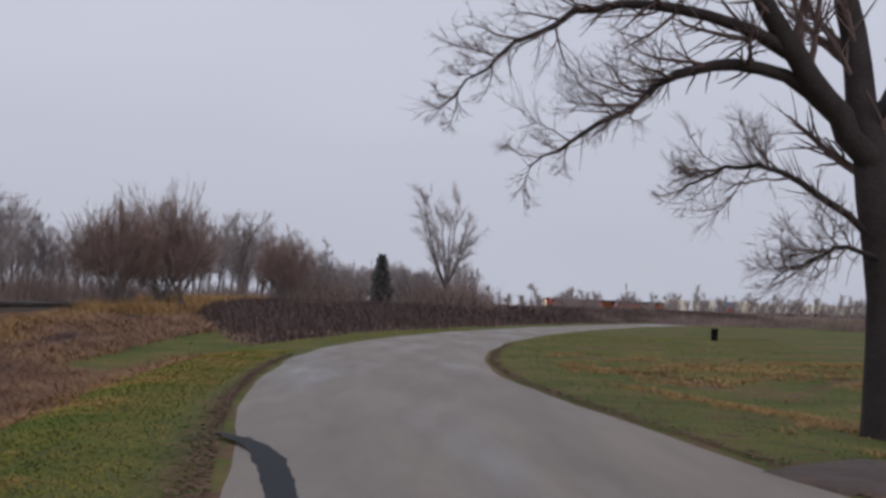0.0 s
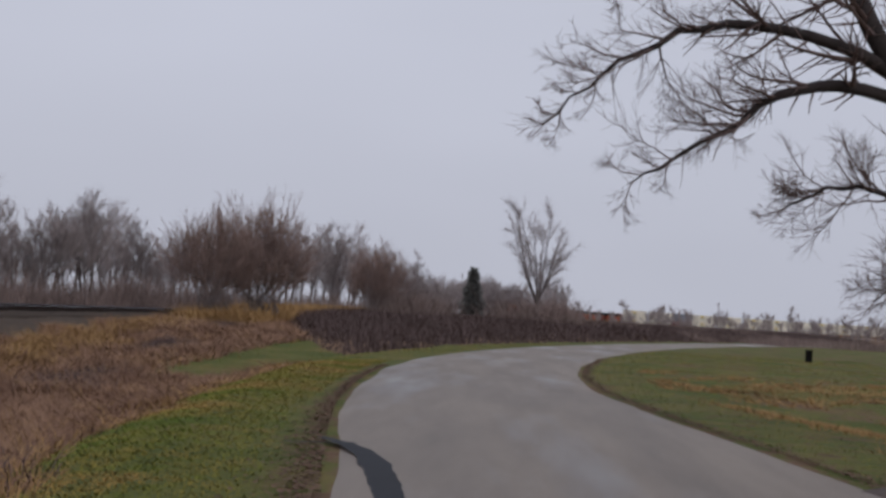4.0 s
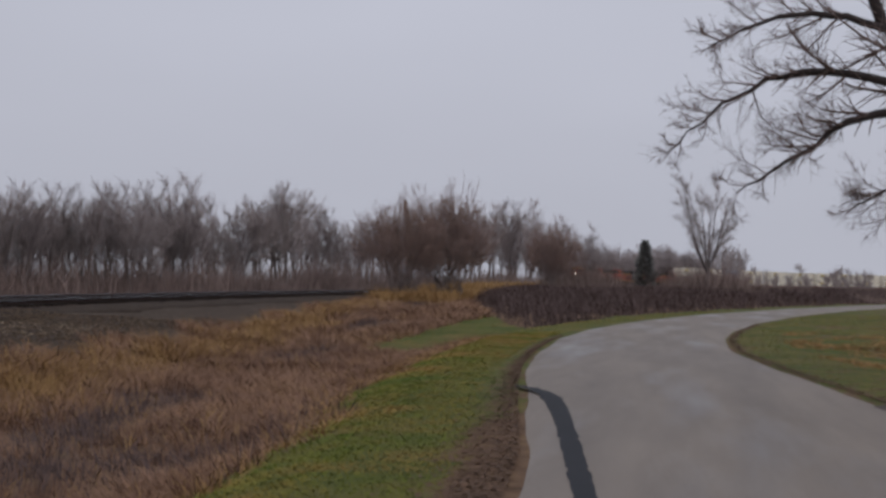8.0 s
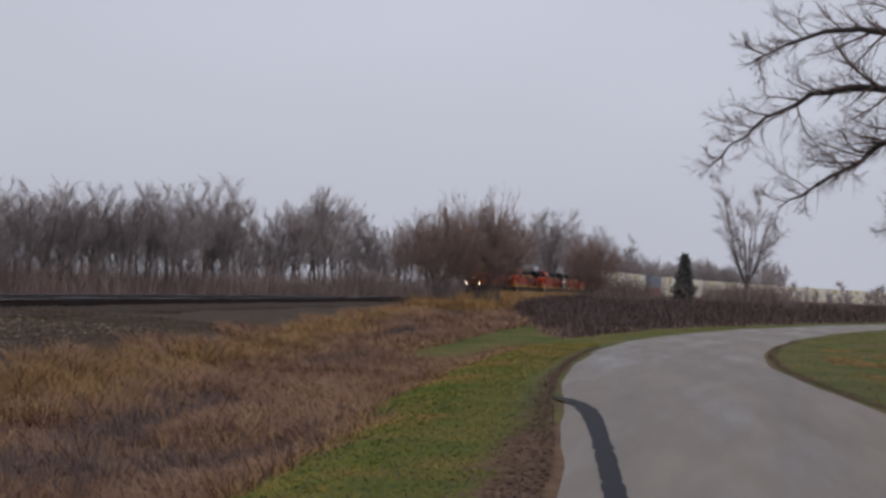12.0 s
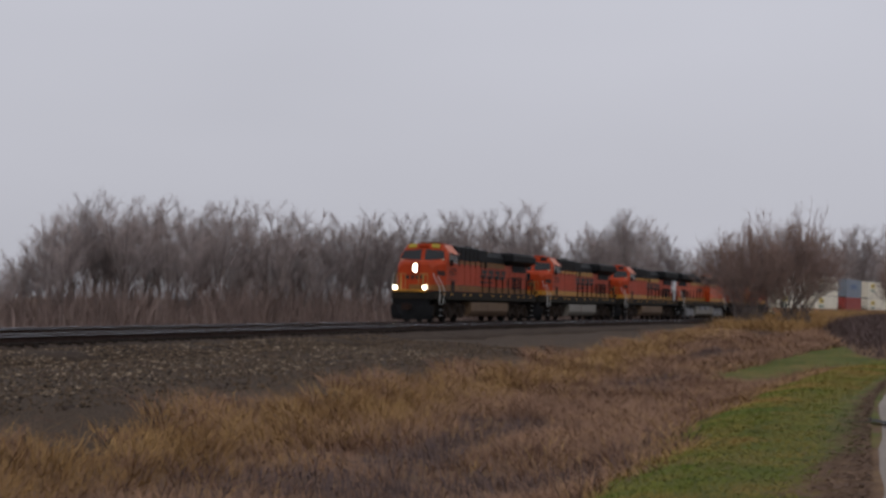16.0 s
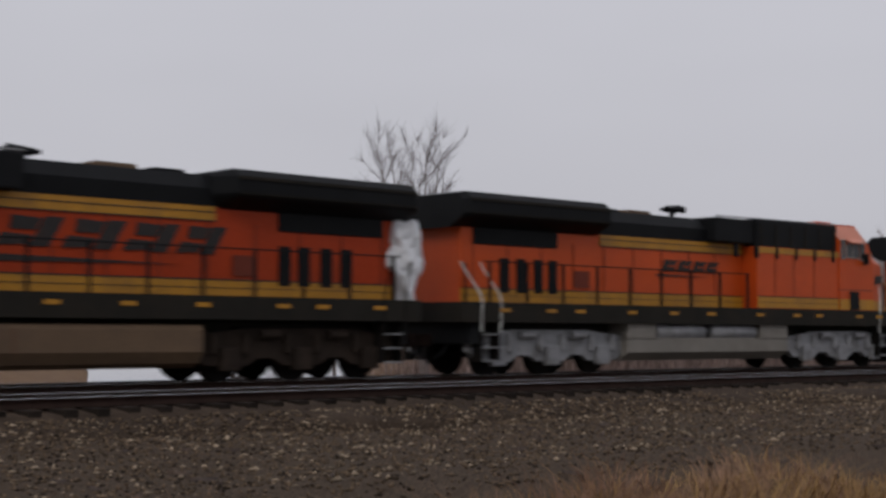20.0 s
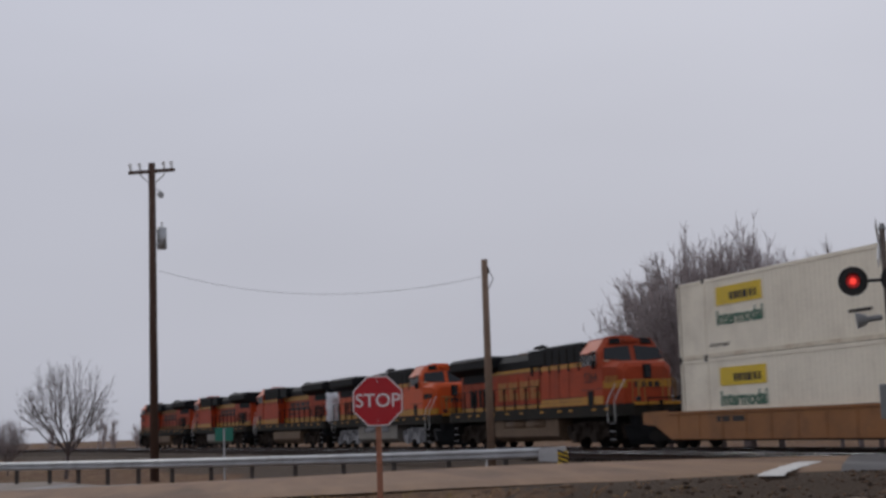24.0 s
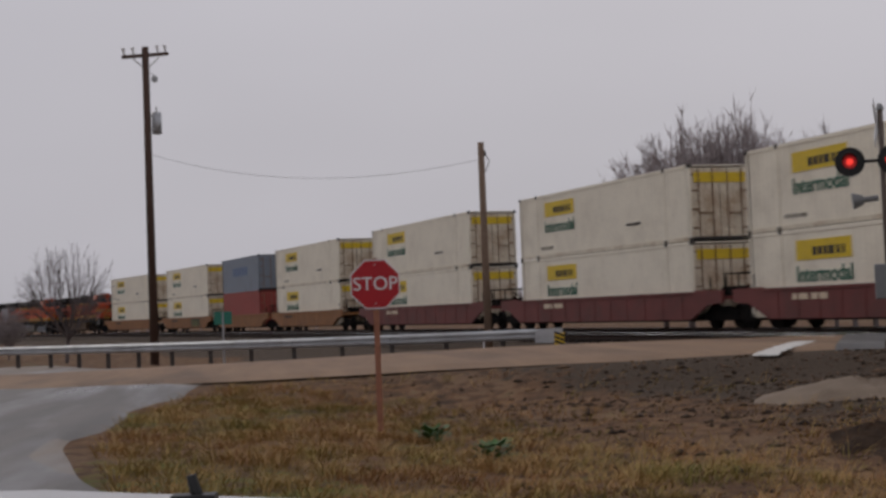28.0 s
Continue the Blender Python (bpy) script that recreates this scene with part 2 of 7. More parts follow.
# Cedar foliage lightened past its own tone, painting mist over it.
CEDAR = material("mist_paled_cedar", (0.19, 0.19, 0.18), 0.95, vary=0.3, scale=2, island=0.3, spec=0.1)


def grass_material(name, stops, scale, island=0.2):
    """Leaves of grass whose colour drifts from patch to patch and from blade to blade."""
    m = bpy.data.materials.new(name)
    m.use_nodes = True
    n, l = m.node_tree.nodes, m.node_tree.links
    b = n["Principled BSDF"]
    tc, t1, t2 = n.new("ShaderNodeTexCoord"), n.new("ShaderNodeTexNoise"), n.new("ShaderNodeTexNoise")
    for t, sc, de in ((t1, scale, 4), (t2, scale * 6, 3)):
        t.inputs["Scale"].default_value, t.inputs["Detail"].default_value, t.inputs["Roughness"].default_value = sc, de, 0.6
        l.new(tc.outputs["Object"], t.inputs["Vector"])
    mx = n.new("ShaderNodeMath")
    mx.operation, mx.inputs[1].default_value = "MULTIPLY_ADD", 0.65
    k2 = n.new("ShaderNodeMath")
    k2.operation, k2.inputs[1].default_value = "MULTIPLY", 0.35
    l.new(t2.outputs[0], k2.inputs[0]), l.new(t1.outputs[0], mx.inputs[0]), l.new(k2.outputs[0], mx.inputs[2])
    r = n.new("ShaderNodeValToRGB")
    e = r.color_ramp.elements
    e[0].position, e[0].color = stops[0][0], (*stops[0][1], 1)
    e[1].position, e[1].color = stops[-1][0], (*stops[-1][1], 1)
    for p, c in stops[1:-1]:
        e.new(p).color = (*c, 1)
    l.new(mx.outputs[0], r.inputs[0])
    g, q, w = n.new("ShaderNodeNewGeometry"), n.new("ShaderNodeMapRange"), n.new("ShaderNodeMixRGB")
    q.inputs["To Min"].default_value, q.inputs["To Max"].default_value = 1 - island, 1 + island
    w.blend_type, w.inputs[0].default_value = "MULTIPLY", 1.0
    l.new(g.outputs["Random Per Island"], q.inputs[0]), l.new(r.outputs[0], w.inputs[1]), l.new(q.outputs[0], w.inputs[2])
    l.new(w.outputs[0], b.inputs["Base Color"])
    b.inputs["Roughness"].default_value, b.inputs["Specular IOR Level"].default_value = 0.85, 0.12
    return m


GREEN = grass_material("wet_grass_blade", ((0.38, (0.095, 0.14, 0.02)), (0.46, (0.16, 0.17, 0.03)), (0.53, (0.24, 0.19, 0.045)), (0.61, (0.33, 0.2, 0.065))), 0.3, 0.15)
REED = grass_material("dry_reed_blade", ((0.38, (0.09, 0.048, 0.032)), (0.46, (0.18, 0.1, 0.065)), (0.54, (0.275, 0.165, 0.11)), (0.64, (0.32, 0.185, 0.1))), 0.42, 0.2)
STRAW = grass_material("golden_grass_blade", ((0.38, (0.13, 0.068, 0.03)), (0.48, (0.27, 0.155, 0.065)), (0.6, (0.4, 0.25, 0.105))), 0.5, 0.18)
VERGE = grass_material("rough_verge_blade", ((0.36, (0.14, 0.145, 0.035)), (0.43, (0.27, 0.21, 0.065)), (0.52, (0.46, 0.29, 0.12)), (0.6, (0.31, 0.15, 0.065)), (0.68, (0.19, 0.095, 0.047))), 0.55, 0.2)
LEAF = material("fallen_leaf", (0.13, 0.078, 0.05), 0.8, vary=0.3, scale=1.5, bump=0.0, island=0.35, spec=0.15)
WEED = material("dead_weed", (0.105, 0.075, 0.07), 0.95, vary=0.3, scale=0.12, fine=1.0, bump=0.0, island=0.22, spec=0.1)


# ---------------------------------------------------------------- mesh helpers
def mesh_from(name, V, F, mat):
    """A mesh from arrays of vertices and of triangles or quads."""
    me = bpy.data.meshes.new(name)
    V = np.asarray(V, np.float32)
    groups = F if isinstance(F, list) else [F]
    groups = [np.asarray(g, np.int32) for g in groups if len(g)]
    loops = np.concatenate([g.ravel() for g in groups])
    sizes = np.concatenate([np.full(len(g), g.shape[1], np.int32) for g in groups])
    me.vertices.add(len(V)), me.vertices.foreach_set("co", V.ravel())
    me.loops.add(len(loops)), me.loops.foreach_set("vertex_index", loops)
    me.polygons.add(len(sizes))
    me.polygons.foreach_set("loop_start", np.concatenate([[0], np.cumsum(sizes)[:-1]]).astype(np.int32))
    me.polygons.foreach_set("loop_total", sizes)
    me.update(calc_edges=True)
    me.validate()
    if mat:
        me.materials.append(mat)
    return me


def part(name, bm, mat, parent=None, label="", smooth=False):
    """Links a bmesh (or a mesh) as one object under parent."""
    if isinstance(bm, bpy.types.Mesh):
        me = bm
    else:
        me = bpy.data.meshes.new(name)
        bmesh.ops.recalc_face_normals(bm, faces=bm.faces[:])
        bm.to_mesh(me)
        bm.free()
        me.materials.append(mat)
    if smooth:
        for p in me.polygons:
            p.use_smooth = True
    ob = new(name, me)
    if parent:
        ob.parent = parent
    if label:
        tagged(ob, label)
    return ob


def thing(name, label, category, group="", kind="", m=None):
    ob = tagged(new(name), label, category, group, kind)
    ob.empty_display_size = 0.3
    if m is not None:
        ob.matrix_world = m
    return ob


def box(x0, x1, y0, y1, z0, z1, bm=None, bev=0.0):
    """A box, its edges bevelled, added to bm."""
    own = bmesh.new()
    bmesh.ops.create_cube(own, size=1.0)
    for v in own.verts:
        v.co = Vector(((x0 + x1) / 2 + v.co.x * (x1 - x0), (y0 + y1) / 2 + v.co.y * (y1 - y0), (z0 + z1) / 2 + v.co.z * (z1 - z0)))
    if bev:
        bmesh.ops.bevel(own, geom=own.edges[:], offset=bev, segments=2, profile=0.6, affect="EDGES")
    return merge(bm, own)


def merge(bm, own):
    if bm is None:
        return own
    me = bpy.data.meshes.new("tmp")
    own.to_mesh(me)
    own.free()
    bm.from_mesh(me)
    bpy.data.meshes.remove(me)
    return bm


def rod(p, q, r, bm=None, sides=8, r2=None):
    """A round bar from p to q."""
    p, q = Vector(p), Vector(q)
    own = bmesh.new()
    bmesh.ops.create_cone(own, cap_ends=True, segments=sides, radius1=r, radius2=r if r2 is None else r2, depth=(q - p).length)
    m = Matrix.Translation((p + q) / 2) @ (q - p).to_track_quat("Z", "Y").to_matrix().to_4x4()
    bmesh.ops.transform(own, matrix=m, verts=own.verts[:])
    return merge(bm, own)


def rods(points, r, bm=None, sides=6):
    for a, b in zip(points, points[1:]):
        bm = rod(a, b, r, bm, sides)
    return bm


def loft(rings, bm=None, cap=True):
    """A skin over rings of equally many points."""
    own = bmesh.new()
    vs = [[own.verts.new(p) for p in ring] for ring in rings]
    n = len(rings[0])
    for a, b in zip(vs, vs[1:]):
        for i in range(n):
            own.faces.new((a[i], a[(i + 1) % n], b[(i + 1) % n], b[i]))
    if cap:
        own.faces.new(vs[0]), own.faces.new(vs[-1])
    bmesh.ops.recalc_face_normals(own, faces=own.faces[:])
    return merge(bm, own)


def slab(corners, thick, bm=None):
    """A flat plate over four corners, thick towards its normal."""
    c = [Vector(p) for p in corners]
    nrm = (c[1] - c[0]).cross(c[3] - c[0]).normalized() * thick
    return loft([c, [p + nrm for p in c]], bm)


def prism(outline, y0, y1, bm=None):
    """An outline in x and z, drawn out from y0 to y1."""
    return loft([[(a, y0, b) for a, b in outline], [(a, y1, b) for a, b in outline]], bm)


def lettering(text, size, mat, parent, m, name="lettering", label="", depth=0.004, shear=0.0, bold=0.0):
    cu = bpy.data.curves.new(name, "FONT")
    cu.body, cu.size, cu.extrude, cu.align_x, cu.align_y, cu.shear = text, size, depth, "CENTER", "CENTER", shear
    cu.offset = bold
    cu.materials.append(mat)
    ob = new(name, cu)
    ob.parent, ob.matrix_local = parent, m
    if label:
        tagged(ob, label)
    return ob


# ---------------------------------------------------------------- the railway line
RAIL_Z, GAP, SPEED = 0.569, 4.753, 30.532
PSI, K1, K2, TX = radians(7.632), 1 / 806.32, 1.4357e-6, -22.469
GS = np.arange(-1000.0, 520.0, 2.0)
_h = PSI + K1 * GS + K2 * GS * GS
_lo = GS < -330
_h[_lo] = (PSI + K1 * -330 + K2 * 330 ** 2) + 0.0016 * (GS[_lo] + 330)
_hi = GS > 0
_sp = np.clip(GS, 0, 185)
_h[_hi] = (PSI + (K1 + 0.00174) * _sp - 28.74e-6 * _sp ** 2 + 10.84e-8 * _sp ** 3 + 0.0024 * (GS - _sp))[_hi]
_dx, _dy = np.sin(_h), -np.cos(_h)
_X = np.concatenate([[0], np.cumsum(_dx[1:] + _dx[:-1])])
_Y = np.concatenate([[0], np.cumsum(_dy[1:] + _dy[:-1])])
_i0 = int(500)
_X, _Y = _X - _X[_i0] + TX, _Y - _Y[_i0]


def line_at(s, off=0.0):
    """Point and heading of the near track's centre line at s metres, moved off metres to its left, the side of the lane."""
    s = np.asarray(s, float)
    h = np.interp(s, GS, _h)
    return np.interp(s, GS, _X) + np.cos(h) * off, np.interp(s, GS, _Y) + np.sin(h) * off, h


def track_offset(x, y):
    """Signed distance from the near track's centre line, positive towards the lane."""
    x, y = np.asarray(x, float), np.asarray(y, float)
    shape = x.shape
    x, y = x.ravel(), y.ravel()
    out = np.empty(len(x))
    for a in range(0, len(x), 4000):
        d2 = (x[a:a + 4000, None] - _X[None, ::2]) ** 2 + (y[a:a + 4000, None] - _Y[None, ::2]) ** 2
        k = d2.argmin(1) * 2
        out[a:a + 4000] = (x[a:a + 4000] - _X[k]) * np.cos(_h[k]) + (y[a:a + 4000] - _Y[k]) * np.sin(_h[k])
    return out.reshape(shape)


# ---------------------------------------------------------------- the lane and the crossing road
LANE = np.array([(12.5, -60, 4.5), (9.5, -44, 8.0), (8.2, -34.5, 7.4), (7.2, -29.0, 5.4), (5.9, -24.6, 3.5), (5.25, -20.5, 2.6), (4.35, -15, 2.6), (2.9, -5, 2.65), (1.5, 6, 2.65), (1.05, 14, 2.6), (0.3, 22, 2.75),
                 (-0.4, 29, 2.7), (-0.85, 36, 2.6), (-0.95, 44, 2.63), (-0.5, 53, 2.8), (1.0, 66, 2.8), (4.2, 84, 2.8), (10.0, 108, 2.5),
                 (19.5, 140, 2.5), (34, 178, 2.5), (60, 232, 2.5), (110, 310, 2.5)])
CROSS = np.array([(-75, -7, 4.2), (-45, -20.0, 4.2), (-28, -28.0, 4.2), (-17, -32.6, 4.9), (-9, -36.1, 5.5), (0, -40.3, 5.7), (12, -46.8, 5.0), (40, -60, 4.4), (120, -94, 4.2)])


def refine(P, step):
    P = np.asarray(P, float)
    d = np.concatenate([[0], np.cumsum(np.hypot(*(P[1:, :2] - P[:-1, :2]).T))])
    t = np.arange(0, d[-1], step)
    Q = np.stack([np.interp(t, d, P[:, k]) for k in range(P.shape[1])], 1)
    for _ in range(int(6 / step)):
        Q[1:-1] = (Q[:-2] + 2 * Q[1:-1] + Q[2:]) / 4
    return Q


LANE_F, CROSS_F = refine(LANE, 0.5), refine(CROSS, 0.5)


def side_of(P, x, y):
    """Signed distance from a road's middle (positive to its right) and its half width there."""
    x, y = np.asarray(x, float), np.asarray(y, float)
    shape = x.shape
    x, y = x.ravel(), y.ravel()
    out, half = np.empty(len(x)), np.empty(len(x))
    t = np.gradient(P[:, :2], axis=0)
    t /= np.hypot(*t.T)[:, None]
    for a in range(0, len(x), 4000):
        d2 = (x[a:a + 4000, None] - P[None, :, 0]) ** 2 + (y[a:a + 4000, None] - P[None, :, 1]) ** 2
        k = d2.argmin(1)
        dx, dy = x[a:a + 4000] - P[k, 0], y[a:a + 4000] - P[k, 1]
        sg = np.sign(dx * t[k, 1] - dy * t[k, 0])
        out[a:a + 4000], half[a:a + 4000] = sg * np.sqrt(d2.min(1)), P[k, 2]
    return out.reshape(shape), half.reshape(shape)


def smooth(v, a, b):
    t = np.clip((np.asarray(v, float) - a) / (b - a), 0, 1)
    return t * t * (3 - 2 * t)


def wobble(x, y, f, seed=0.0):
    return (np.sin(x * f + seed) * np.cos(y * f * 1.13 + seed * 2.1) + 0.6 * np.sin(x * f * 2.3 + y * f * 1.7 + seed) + 0.4 * np.cos(x * f * 4.1 - y * f * 3.7 + seed * 3)) / 2


def field_mask(x, y):
    """The dark weed field beyond the lane's bend: 0 outside, 1 well inside."""
    p, half = side_of(LANE_F, x, y)
    q = track_offset(x, y)
    edge = np.minimum(-p - half - 1.7, (y - 57.5 - 1.15 * np.maximum(-x - 4, 0) ** 1.55) * 0.8)
    edge = np.minimum(edge, q - 16)
    return np.where((p < 0) & (y > 55), smooth(edge, 0, 1.5), 0)


def ground_z(x, y):
    x, y = np.asarray(x, float), np.asarray(y, float)
    q = track_offset(x, y)
    p, half = side_of(LANE_F, x, y)
    c, chalf = side_of(CROSS_F, x, y)
    ahead = smooth(y, -14, 2)
    ditch = smooth(-p - half, 1.4, 5.0) * smooth(q, 9.0, 13.5) * np.where(p < 0, 1, 0)
    z = -0.95 * ditch * ahead * smooth(-y, -75, -45) - 0.25 * ditch * (1 - ahead)
    z = z + 0.75 * smooth(y, 62, 130) * np.where(p < 0, 1, 0) * smooth(-p - half, 1.5, 12)
    right = smooth(p - half, 1.0, 5.5) * (1 - smooth(p - half, 9, 16))
    z = z - 0.4 * right * smooth(y, 0, 12) * (1 - smooth(y, 36, 46))
    z = np.where(q < 9, z * smooth(q, 3, 9) - 0.12 * smooth(q, 2, 9) * (1 - smooth(q, 9, 12)), z)
    z = z - 0.7 * smooth(-q, 8.5, 14)
    z = z + 0.07 * wobble(x, y, 0.33) * (1 - smooth(half + 0.4 - np.abs(p), 0, 0.6)) * smooth(np.abs(p), 2, 6)
    up = 0.5 * (1 - smooth(q, 3.5, 24)) * smooth(q, -14, -8)
    z = z + (up - z) * (1 - smooth(np.abs(c), chalf + 0.3, chalf + 4))
    z = z * np.maximum(smooth(np.abs(p), half - 0.4, half + 1.2), 1 - smooth(np.abs(c), chalf - 0.5, chalf + 6.5))
    heap = np.exp(-(((x + 10.8) / 2.6) ** 2 + ((y + 24.8) / 1.7) ** 2))
    z = z + 0.3 * heap
    return z


def axis(lo, fine_lo, fine_hi, hi, step):
    a = list(np.arange(fine_lo, fine_hi, step))
    v, s = fine_hi, step
    while v < hi:
        a.append(v)
        s *= 1.16
        v += s
    v, s = fine_lo - step, step
    while v > lo:
        a.insert(0, v)
        s *= 1.16
        v -= s
    return np.array(a)


gx, gy = axis(-2500, -34, 20, 2500, 0.42), axis(-2500, -62, 100, 2500, 0.6)
GX, GY = np.meshgrid(gx, gy)
GZ = ground_z(GX, GY)
nx_, ny_ = len(gx), len(gy)
idx = np.arange(nx_ * ny_).reshape(ny_, nx_)
quads = np.stack([idx[:-1, :-1], idx[:-1, 1:], idx[1:, 1:], idx[1:, :-1]], -1).reshape(-1, 4)
me = mesh_from("ground", np.stack([GX, GY, GZ], -1).reshape(-1, 3), quads, GROUND)
gq = track_offset(GX, GY)
gp, gh = side_of(LANE_F, GX, GY)
gc, gch = side_of(CROSS_F, GX, GY)
w1 = wobble(GX, GY, 0.5, 1.0)
z_green = np.where(gp < 0, smooth(-gp, gh - 0.4 + 0.75 * (1 - smooth(GY, 14, 21)), gh - 0.1 + 0.8 * (1 - smooth(GY, 14, 21))) * (1 - smooth(-gp, gh + 2.0 + 0.5 * w1, gh + 2.9 + 0.5 * w1)), smooth(gp, gh - 0.45, gh - 0.1) * (0.72 + 0.5 * w1 * smooth(gp, gh + 0.8, gh + 3)))
z_green = np.where((gp < 0) & (GY > 50), np.maximum(z_green, (1 - smooth(-gp, 11, 14)) * (1 - field_mask(GX, GY))), z_green)
z_green = np.where(GY < -6, 0.5 * smooth(w1, -0.4, 0.4) * smooth(GX + 0.3 * (GY + 20), -6.5, -2.0) * np.where(gp < 0, 1, 0.8), z_green)
z_straw = np.where(gq > 0, smooth(gq, 10.3 + 1.0 * w1, 12.4 + 1.0 * w1), smooth(-gq, 9, 14))
z_straw = np.where((GY < -1) & (GY > -13) & (gq > 6.0) & (gp < 0), 0.95, z_straw)
z_straw = np.where((GY <= -12) & (gp < 0), 0.35 + 0.5 * wobble(GX, GY, 0.9, 6.0), z_straw)
z_gravel = np.where(gq > 0, 1 - smooth(gq, 9.8 + 1.0 * w1, 12.4 + 1.0 * w1), 1 - smooth(-gq, 8, 11))
z_gravel = z_gravel * np.where((GY < -1) & (GY > -14) & (gp < 0), 1 - smooth(gq, 5.4, 6.6), 1)
z_gravel = np.maximum(z_gravel, np.where(GY < -10, (1 - smooth(np.abs(gc), gch + 0.3, gch + 1.6 + 0.8 * w1)) * 0.4, 0))
col = me.color_attributes.new("zone", "FLOAT_COLOR", "POINT")
zone = np.stack([z_green, z_straw, z_gravel, np.ones_like(GX)], -1).astype(np.float32).reshape(-1)
col.data.foreach_set("color", zone)
for p_ in me.polygons:
    p_.use_smooth = True
ground = tagged(new("ground", me), "damp earth with mown grass, dry straw and gravel verges", "ground", kind="structure")


def road_strip(name, P, mat, lift, label, ragged=0.12, cols=13):
    """A road slab that follows the ground, cambered, with an uneven edge."""
    t = np.gradient(P[:, :2], axis=0)
    t /= np.hypot(*t.T)[:, None]
    nrm = np.stack([t[:, 1], -t[:, 0]], 1)
    f = np.linspace(-1, 1, cols)
    s = np.arange(len(P))
    rag = 1 + ragged / P[:, 2] * (np.sin(s * 0.37) + np.sin(s * 0.21 + 1) + 0.3 * np.sin(s * 1.1 + 2)) / 1.6
    W = P[:, 2, None] * f[None] * rag[:, None]
    X, Y = P[:, 0, None] + nrm[:, 0, None] * W, P[:, 1, None] + nrm[:, 1, None] * W
    mid = ground_z(P[:, 0], P[:, 1])[:, None]
    Z = np.maximum(ground_z(X, Y), mid - 0.04) + lift + 0.03 * (1 - f[None] ** 2)
    Z[:, 0] -= 0.09
    Z[:, -1] -= 0.09
    i = np.arange(X.size).reshape(X.shape)
    q = np.stack([i[:-1, :-1], i[:-1, 1:], i[1:, 1:], i[1:, :-1]], -1).reshape(-1, 4)
    m_ = mesh_from(name, np.stack([X, Y, Z], -1).reshape(-1, 3), q[:, ::-1], mat)
    for p in m_.polygons:
        p.use_smooth = True
    return tagged(new(name, m_), label, "road", kind="structure")


road_strip("road", LANE_F, ROAD, 0.035, "narrow damp grey concrete lane with worn edges", 0.045)
road_strip("road_apron", LANE_F[(LANE_F[:, 1] < -9) & (LANE_F[:, 1] > -42)], APRON, 0.046, "worn grey asphalt where the lane meets the road", 0.25)
road_strip("road_crossing", CROSS_F, TANROAD, 0.055, "sandy tan country road leading over the railway", 0.3)


# ---------------------------------------------------------------- tracks
def sweep(profile, s, off):
    """Sweeps an outline (across, up) along the line; returns vertices and quads."""
    x, y, h = line_at(s, off)
    pr = np.asarray(profile, float)
    X = x[:, None] + np.cos(h)[:, None] * pr[None, :, 0]
    Y = y[:, None] + np.sin(h)[:, None] * pr[None, :, 0]
    Z = np.broadcast_to(pr[None, :, 1], X.shape)
    i = np.arange(X.size).reshape(X.shape)
    j = np.roll(i, -1, axis=1)
    q = np.stack([i[:-1], j[:-1], j[1:], i[1:]], -1).reshape(-1, 4)
    return np.stack([X, Y, Z], -1).reshape(-1, 3), q


S_NEAR = np.concatenate([np.arange(-990, -120, 6.0), np.arange(-120, 140, 1.0), np.arange(140, 420, 5.0)])
bal_profile = [(3.7, -0.12), (2.0, 0.16), (1.42, 0.255), (1.24, 0.325), (0.6, 0.38), (-1.6, 0.41), (-1.95, 0.33), (-GAP + 1.95, 0.33), (-GAP + 1.6, 0.41), (-GAP - 1.6, 0.41), (-GAP - 1.95, 0.36), (-GAP - 4.2, -0.4), (0, -0.6)]
V, Q = sweep(bal_profile, S_NEAR, 0.0)
jit = np.random.RandomState(3).normal(0, 0.02, V.shape)
ballast = tagged(new("ballast", mesh_from("ballast", V + jit, Q, BALLAST)), "grey crushed-stone ballast bed under the two tracks", "ballast", kind="structure")

